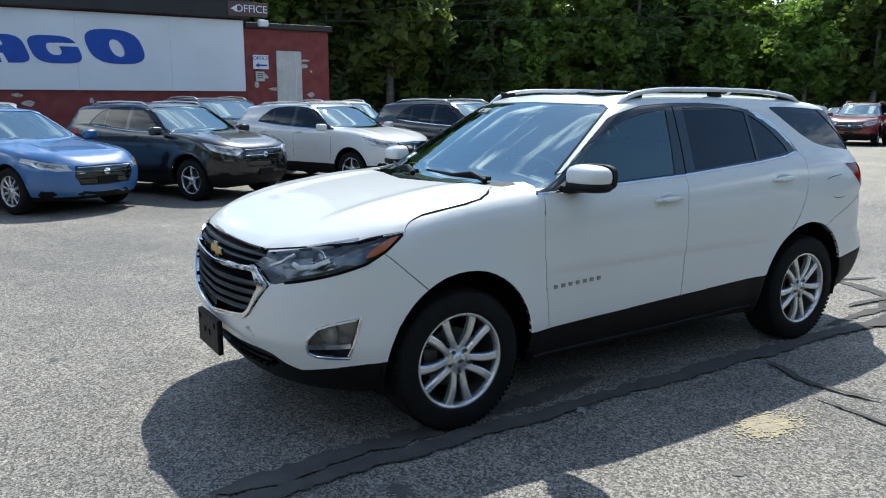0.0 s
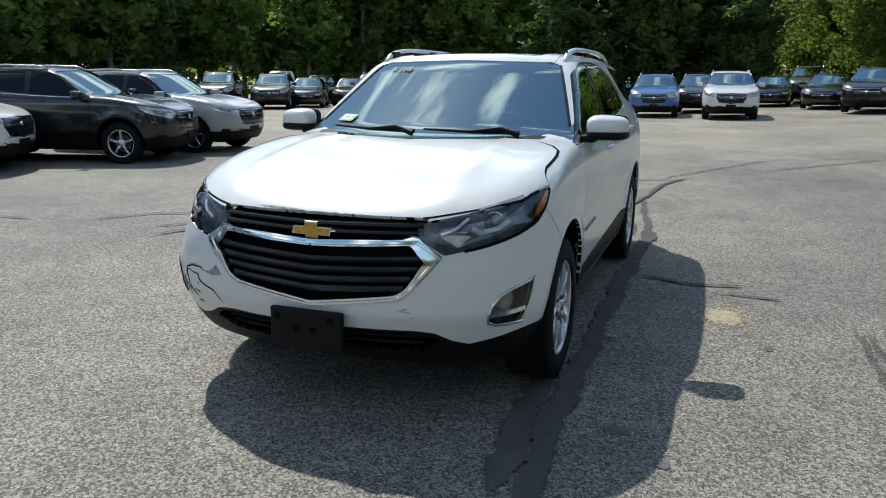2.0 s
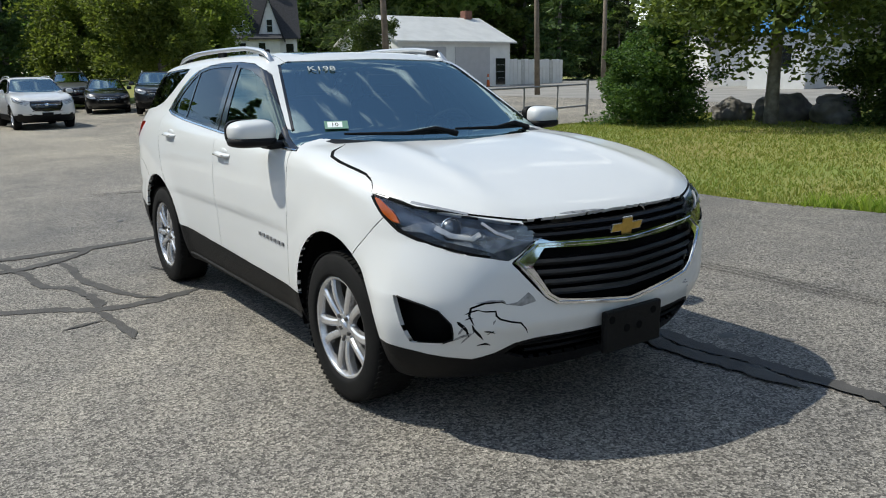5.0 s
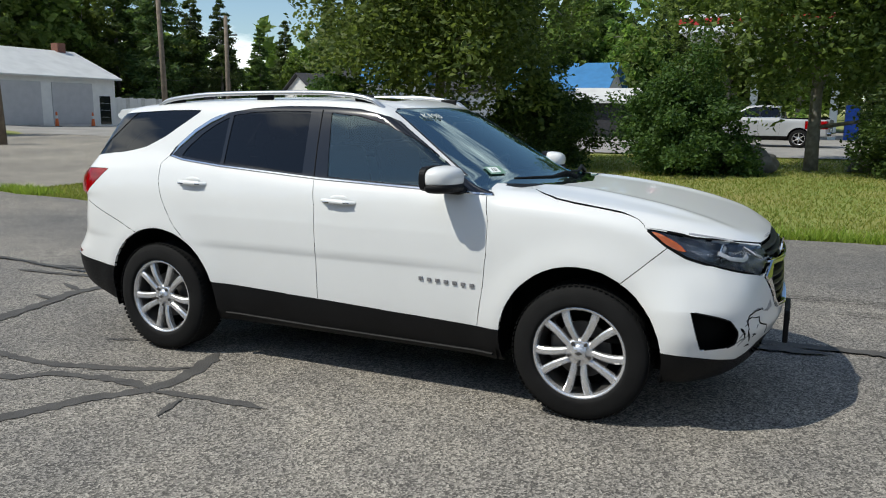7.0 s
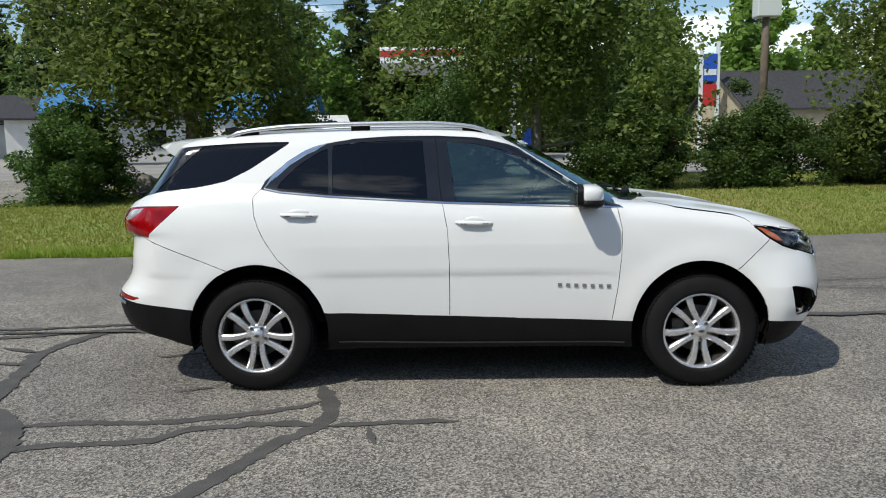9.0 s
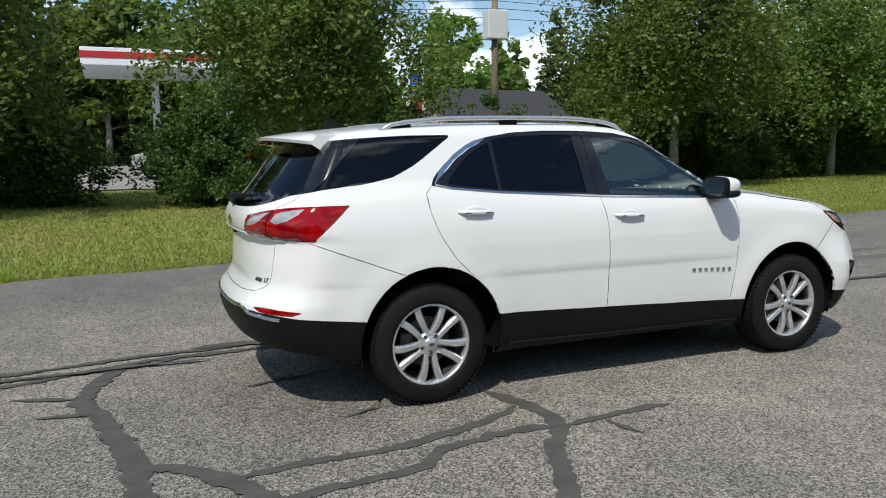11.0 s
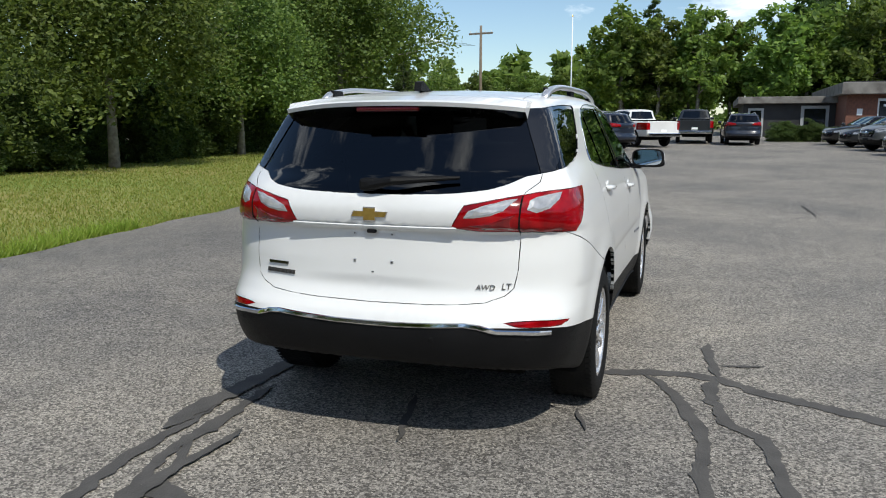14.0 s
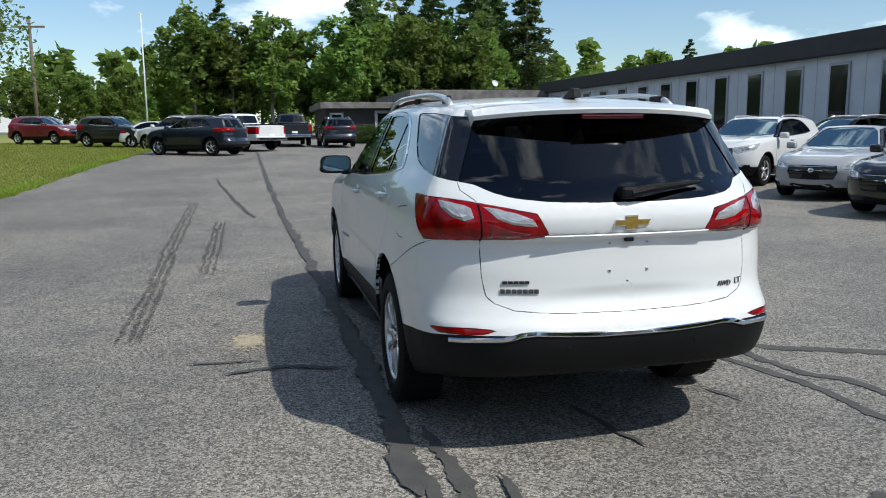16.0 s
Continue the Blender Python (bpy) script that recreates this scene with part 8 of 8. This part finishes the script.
def band(pts, rows, gap, lo, hi, pine=0.3, jitter=1.2):
    """Rows of trees along a line, staggered, broadleaf and pine mixed."""
    for r in range(rows):
        for (x0, y0), (x1, y1) in zip(pts, pts[1:]):
            L = math.hypot(x1 - x0, y1 - y0)
            nx, ny = -(y1 - y0) / L, (x1 - x0) / L
            n = max(1, int(L / gap))
            for i in range(n):
                f = (i + 0.5 * (r % 2) + rng.uniform(-0.2, 0.2)) / n
                x, y = x0 + (x1 - x0) * f + nx * r * gap * 0.9 + rng.uniform(-jitter, jitter), y0 + (y1 - y0) * f + ny * r * gap * 0.9 + rng.uniform(-jitter, jitter)
                s = rng.uniform(lo, hi)
                t = rng.choice(pines) if rng.random() < pine else rng.choice(woods)
                plant(t, x, y, rng.uniform(0, 360), s, group="trees of the woods")


band([(2, -42), (-14, -34), (-34, -31), (-47, -20), (-50, -6), (-48, 1)], 3, 3.6, 0.75, 1.15, 0.3)
band([(-50, 4), (-56, 9)], 2, 4.0, 0.6, 0.9, 0.1)
band([(-62, 34), (-64, 48), (-56, 62)], 3, 4.5, 0.8, 1.25, 0.6)
band([(-72, 10), (-80, 24), (-70, 40)], 2, 5.0, 0.8, 1.1, 0.4)
band([(14, 66), (-4, 66), (-22, 64), (-36, 72)], 3, 4.6, 0.75, 1.15, 0.6)
band([(58, 62), (40, 62), (16, 68)], 2, 5.0, 0.6, 0.9, 0.4)
band([(74, -22), (76, -4), (74, 11)], 2, 4.2, 0.82, 1.0, 0.15)
band([(88, -27), (86, -16), (86, -8)], 3, 4.4, 0.98, 1.2, 0.8)
band([(90, -56), (88, -51)], 1, 4.0, 0.6, 0.75, 1.0)
band([(80, 2), (81, 11)], 2, 4.0, 0.6, 0.85, 0.25)
band([(92, 14), (88, 26), (76, 38), (58, 48)], 2, 4.0, 0.42, 0.6, 0.25)
band([(10, -62), (34, -66)], 2, 5.5, 0.75, 1.05, 0.7)
band([(-34, 76), (-50, 76), (-62, 64)], 3, 4.6, 0.6, 0.85, 0.5)
plant(woods[1], 22.1, 52.4, 40, 0.95, label="tall leafy tree behind the house across the road", group="trees of the woods")
plant(woods[2], 16.1, 55.4, 200, 0.85, label="tall leafy tree behind the house across the road", group="trees of the woods")
for t in woods + pines:
    drop(t)
# woods on the horizon: uncounted crowns all round
rs = np.random.RandomState(9)
ang = rs.random(700) * 2 * math.pi
dist = rs.uniform(125, 230, 700)
cx, cy = dist * np.cos(ang), dist * np.sin(ang)
hh = rs.uniform(7, 15, 700) + 0.02 * (dist - 125)
cen, rad = [], []
for x, y, h in zip(cx, cy, hh):
    z = float(ground_height(x, y))
    for q in (0.25, 0.45, 0.65, 0.82, 0.97):
        for _ in range(3):
            w = h * 0.26 * (1.1 - q)
            cen.append((x + rs.normal() * w, y + rs.normal() * w, z + h * q))
            rad.append(h * 0.15 * (1.2 - 0.6 * q))
far_woods = leaves("far_woods", rs, np.array(cen), np.array(rad), 9, 1.1, LEAF_F, None)
tagged(far_woods, "distant mixed woods along the horizon", "woods", kind="stuff")

# boulders
def boulder(x, y, w, d, h, seed):
    bm = bmesh.new()
    bmesh.ops.create_icosphere(bm, subdivisions=4, radius=1.0)
    for v in bm.verts:
        n = noise.fractal(v.co * 1.3 + Vector((seed, 0, 0)), 0.9, 2.1, 5)
        v.co *= 1 + 0.30 * n
        v.co.x, v.co.y, v.co.z = v.co.x * w, v.co.y * d, v.co.z * h
    ob = part("boulder", bm, ROCK, None, smooth=True, at=stand(x, y, seed * 40, h * 0.45))
    return tagged(ob, "large grey weathered boulder on the lawn", "rock", "boulders on the lawn")


for k, (x, y, w, d, h) in enumerate(((-9.2, 17.2, 0.55, 0.5, 0.38), (-8.0, 17.8, 0.85, 0.6, 0.52), (-6.6, 18.0, 1.0, 0.6, 0.48), (0.9, 18.3, 0.85, 0.6, 0.5), (4.0, 19.5, 0.5, 0.4, 0.3), (-37, 13.5, 1.2, 0.8, 0.45), (-39, 15.5, 1.3, 0.8, 0.45), (-41, 17.0, 1.2, 0.7, 0.4))):
    boulder(x, y, w, d, h, k + 1)

# grass: a short lawn and a taller fringe along the asphalt
def blades(name, label, n, area, height, mat, seed):
    rs = np.random.RandomState(seed)
    P = area(rs, n)
    z = ground_height(P[:, 0], P[:, 1]) - 0.045
    a = rs.random(len(P)) * 2 * math.pi
    h = height * (0.5 + 0.9 * rs.random(len(P)))
    w = 0.006 + 0.012 * rs.random(len(P)) + 0.004 * np.hypot(P[:, 0], P[:, 1]) / 10
    dx, dy = np.cos(a) * w, np.sin(a) * w
    lx, ly = rs.normal(size=len(P)) * h * 0.45, rs.normal(size=len(P)) * h * 0.45
    v = np.stack([np.stack([P[:, 0] - dx, P[:, 1] - dy, z], 1), np.stack([P[:, 0] + dx, P[:, 1] + dy, z], 1), np.stack([P[:, 0] + lx, P[:, 1] + ly, z + h], 1)], 1).reshape(-1, 3)
    f = np.arange(len(v)).reshape(-1, 3)
    me = bpy.data.meshes.new(name)
    me.vertices.add(len(v))
    me.vertices.foreach_set("co", v.ravel())
    me.loops.add(f.size)
    me.loops.foreach_set("vertex_index", f.ravel().astype(np.int32))
    me.polygons.add(len(f))
    me.polygons.foreach_set("loop_start", np.arange(0, f.size, 3, dtype=np.int32))
    me.materials.append(mat)
    me.update()
    return tagged(new(name, me), label, "grass", kind="stuff")


def lawn_area(rs, n):
    x = -11.6 + 62 * rs.random(n) ** 1.25
    y = lawn_edge(x) + 0.02 + 19 * rs.random(n) ** 1.7
    return np.stack([x, y], 1)


def fringe_area(rs, n):
    x = -11.6 + 60 * rs.random(n) ** 1.1
    keep = np.sin(x * 0.9) + np.sin(x * 2.3 + 1) * 0.6 > 0.1
    y = lawn_edge(x) + np.abs(rs.normal(size=n)) * 0.22
    return np.stack([x, y], 1)[keep]


BLADE = leaf_material("grass_blade", (0.155, 0.225, 0.04), (0.30, 0.29, 0.085), 0.42, 0.0)
BLADE2 = leaf_material("tall_grass_blade", (0.23, 0.32, 0.045), (0.30, 0.35, 0.07), 0.5, 0.0)
blades("lawn", "mown lawn with yellowing patches", 260000, lawn_area, 0.06, BLADE, 21)
blades("tall_grass", "taller bright grass along the asphalt edge", 30000, fringe_area, 0.16, BLADE2, 22)
lawn = sheet("lawn_soil", GRASS_GROUND, -11.8, 80, 0, 20, 0.9, -0.035, label="mown turf with bare patches", category="lawn", warp=lambda X, Y: (X, lawn_edge(X) - 0.06 + (25.5 - lawn_edge(X)) * Y / 20))

# cracks and sealant on the asphalt ------------------------------------------------------------
laid = []
crack_rs = np.random.RandomState(5)


def seal(points, w, mat=None, name="crack_sealant", label="dark tar sealant along a crack in the asphalt", soft=0.22):
    """A ribbon with ragged edges and a wandering course, just above the asphalt."""
    pts = []
    for p, q in zip(points, points[1:]):
        L = math.hypot(q[0] - p[0], q[1] - p[1])
        n = max(2, int(L / 0.035)) if L < 6 else int(L / 0.12)
        pts += [(p[0] + (q[0] - p[0]) * i / n, p[1] + (q[1] - p[1]) * i / n) for i in range(n)]
    P = np.array(pts + [points[-1]])
    k = np.ones(9) / 9
    n = len(P)
    wand = np.convolve(crack_rs.normal(size=n + 8), k, "valid") * 0.03
    T = np.gradient(P, axis=0)
    T /= np.linalg.norm(T, axis=1, keepdims=True) + 1e-9
    N = np.stack([-T[:, 1], T[:, 0]], 1)
    P = P + N * wand[:, None]
    ends = np.clip(np.minimum(np.arange(n), np.arange(n)[::-1]) / 4.0 + 0.15, 0, 1)
    rows = []
    for s in (1, -1):
        slow = np.convolve(crack_rs.normal(size=n + 8), k, "valid") * 3
        e = w * 0.5 * ends * np.clip(0.72 + soft * slow * 0.6 + soft * 0.55 * crack_rs.normal(size=n), 0.15, 1.5)
        rows.append(P + N * (s * e)[:, None])
    Q = np.concatenate(rows)
    lift = 0.004 + 0.0005 * len(laid)
    laid.append(name)
    V = np.column_stack([Q, ground_height(Q[:, 0], Q[:, 1]) + lift])
    F = [(i, n + i, n + i + 1, i + 1) for i in range(n - 1)]
    return tagged(link_mesh(name, V, F, mat or SEAL), label, "crack", kind="structure")


seal([(-1.0, -0.8), (-0.9, -1.07), (-0.84, -1.3), (-0.88, -1.5), (-1.08, -1.72), (-1.2, -2.03), (-1.34, -2.3), (-1.5, -2.6), (-1.75, -2.9)], 0.14)
seal([(-0.93, -1.08), (-1.05, -1.2), (-1.38, -1.32), (-1.68, -1.41), (-2.0, -1.42), (-2.28, -1.41), (-2.57, -1.46)], 0.09)
seal([(-0.88, -1.47), (-1.27, -1.47), (-1.57, -1.53), (-1.72, -1.68), (-2.0, -1.73), (-2.3, -1.76), (-2.6, -1.83), (-2.87, -1.9)], 0.095)
seal([(-0.85, -1.49), (-0.55, -1.47), (-0.34, -1.46), (-0.13, -1.45)], 0.08)
seal([(-0.62, -1.52), (-0.57, -1.77)], 0.055)
seal([(-2.92, 0.72), (-3.06, 0.54), (-3.18, 0.25), (-3.22, 0.0), (-3.12, -0.3), (-3.08, -0.54), (-2.98, -0.96), (-2.95, -1.2), (-2.97, -1.44), (-2.95, -1.7), (-2.9, -2.0)], 0.17)
seal([(-2.97, -1.15), (-2.77, -1.26), (-2.57, -1.46), (-2.43, -1.76), (-2.38, -2.1), (-2.45, -2.5)], 0.15)
seal([(-3.6, 0.2), (-3.22, 0.05)], 0.07)
seal([(-3.45, -0.22), (-3.14, -0.28)], 0.07)
seal([(-4.5, 0.42), (-3.8, 0.5), (-3.36, 0.62), (-3.0, 0.72), (-2.6, 0.80), (-2.2, 0.80), (-1.8, 0.83)], 0.10)
seal([(-4.4, 0.72), (-3.5, 0.83), (-3.05, 0.9), (-2.6, 0.93), (-2.27, 0.93), (-1.9, 1.0)], 0.09)
seal([(-2.55, 0.8), (-2.9, 0.6)], 0.06)
seal([(-1.7, 0.03), (-2.0, -0.03), (-2.3, -0.12)], 0.065)
seal([(-1.9, -0.9), (-1.62, -0.82)], 0.035)
seal([(-0.46, 2.06), (-0.47, 1.56)], 0.04)
seal([(7.94, 1.61), (10.87, 1.95), (17.47, 2.64)], .09)
seal([(15.72, -1.71), (15.23, -4.91), (14.04, -7.65)], .05)
seal([(9.94, -3.08), (8.18, -3.09)], .05)
seal([(34.43, 1.42), (13.71, 1.20), (6.71, 1.10), (3.41, 1.02), (0.61, 0.97), (-0.81, 0.95), (-1.86, 0.96), (-2.52, 0.98)], .15)
seal([(2.58, 0.89), (1.85, 0.85), (0.99, 0.78), (0.33, 0.72)], .16)
seal([(-0.76, 1.05), (-0.64, 1.43), (-0.74, 1.80)], .06)
seal([(-1.05, -4.42), (-1.55, -4.07), (-1.97, -2.93)], .05)
seal([(-0.94, -3.63), (-1.34, -3.26), (-1.28, -2.62)], .04)
seal([(-6.61, 0.75), (-9.67, 2.23), (-11.16, 4.96)], .04)
seal([(-0.70, -8.15), (-0.66, -6.30), (-0.86, -5.01)], .05)
seal([(-6.43, -0.48), (-6.28, 0.41), (-6.52, 1.13)], .06)
seal([(-2.41, 0.63), (-4.12, 0.65), (-5.88, 0.82), (-6.68, 1.10)], .08)
seal([(-0.64, -3.34), (-1.31, -2.98), (-2.09, -2.36)], .05)
seal([(-2.96, -4.63), (-3.82, -4.11), (-5.17, -3.26)], .04)
seal([(-8.12, 2.23), (-10.52, 4.16), (-11.28, 5.12)], .05)
seal([(-13.32, 0.85), (-13.65, 3.69), (-12.86, 5.59)], .04)
seal([(-18.92, 1.81), (-23.08, 5.93), (-24.85, 10.07)], .04)
# stains: sand, drips and faint tyre marks
SAND = material("yellow_sand", (0.46, 0.39, 0.25), 0.95, color2=(0.34, 0.30, 0.23), scale=14, bump=0.5)
OIL = material("oil_stain", (0.10, 0.098, 0.095), 0.6, vary=0.4, scale=20, bump=0.3, bump_scale=95)


def blot(x, y, r, mat, name, label, seed, ax=1.0, ay=1.0):
    rs = np.random.RandomState(seed)
    n = 40
    a = np.linspace(0, 2 * math.pi, n, endpoint=False)
    rr = r * (1 + 0.22 * np.sin(2 * a + seed) + 0.16 * np.sin(5 * a + 2 * seed) + 0.12 * rs.normal(size=n))
    V = [(x, y, float(ground_height(x, y)) + 0.004)] + [(x + q * ax * math.cos(t), y + q * ay * math.sin(t), float(ground_height(x, y)) + 0.004) for q, t in zip(rr, a)]
    return tagged(link_mesh(name, V, [(0, 1 + i, 1 + (i + 1) % n) for i in range(n)], mat), label, "stain", kind="structure")




def spill(x, y, rx, ry, n, size, mat, name, label, seed):
    """Loose grains strewn thickly in the middle and thinly at the edge."""
    rs = np.random.RandomState(seed)
    P = np.stack([x + rs.normal(size=n) * rx, y + rs.normal(size=n) * ry + 0.02 * np.sin(7 * rs.normal(size=n))], 1)
    V, F = [], []
    for k, (a, b) in enumerate(P):
        t, q, z = rs.random() * 6.28, size * (0.4 + rs.random()), float(ground_height(a, b)) + 0.0035 + 0.001 * rs.random()
        V += [(a + q * math.cos(t + u), b + q * math.sin(t + u) * 0.8, z) for u in (0.0, 1.3, 2.6, 3.9, 5.1)]
        F.append(tuple(range(5 * k, 5 * k + 5)))
    return tagged(link_mesh(name, V, F, mat, smooth=False), label, "stain", kind="structure")


spill(0.05, 1.66, 0.085, 0.05, 900, 0.009, SAND, "sand_stain", "pale yellow sand spilled on the asphalt", 3)
spill(0.02, 1.66, 0.17, 0.09, 500, 0.006, SAND, "sand_stain", "thin scatter of pale yellow sand on the asphalt", 4)
spill(-3.6, 0.62, 0.10, 0.06, 500, 0.008, SAND, "sand_stain", "pale grit in a broken corner of the asphalt", 5)
for k, (x, y, r) in enumerate(((1.9, 1.25, 0.05), (2.15, 1.45, 0.03), (1.55, 1.4, 0.025), (0.6, 1.9, 0.03), (-4.2, -0.6, 0.04), (3.4, 0.4, 0.045), (2.9, -1.3, 0.03))):
    blot(x, y, r, OIL, "oil_stain", "small dark oil spot on the asphalt", 11 + k)

TYRE_MARK = glass("tyre_mark", (0.74, 0.74, 0.74), 1.0, 0.6)
for pts in ([(10.95, 2.77), (7.0, 2.68), (4.31, 2.6), (2.0, 2.5), (0.11, 2.46)], [(7.42, 2.12), (5.0, 2.1), (2.66, 2.09)]):
    for off in (-0.07, 0.0, 0.07):          # three ribs of one tyre
        seal([(x, y + off) for x, y in pts], 0.055, TYRE_MARK, "tyre_mark", "faint dark tyre mark on the asphalt", 0.16)


# a crumpled scrap by the front wheel's shadow
bm = bmesh.new()
scrap_rng = random.Random(3)
grid_v = [[bm.verts.new((0.022 * i, 0.016 * j, 0.004 + 0.018 * scrap_rng.random())) for j in range(4)] for i in range(4)]
for i in range(3):
    for j in range(3):
        bm.faces.new((grid_v[i][j], grid_v[i + 1][j], grid_v[i + 1][j + 1], grid_v[i][j + 1]))
bmesh.ops.solidify(bm, geom=bm.faces[:], thickness=0.0015)
tagged(part("paper_scrap", bm, material("crumpled_paper", (0.6, 0.58, 0.54), 0.9, vary=0.2, scale=40), None, at=pose(0.72, 1.02, 0.012, 0, 0, 35)), "small crumpled pale scrap lying on the asphalt", "litter")
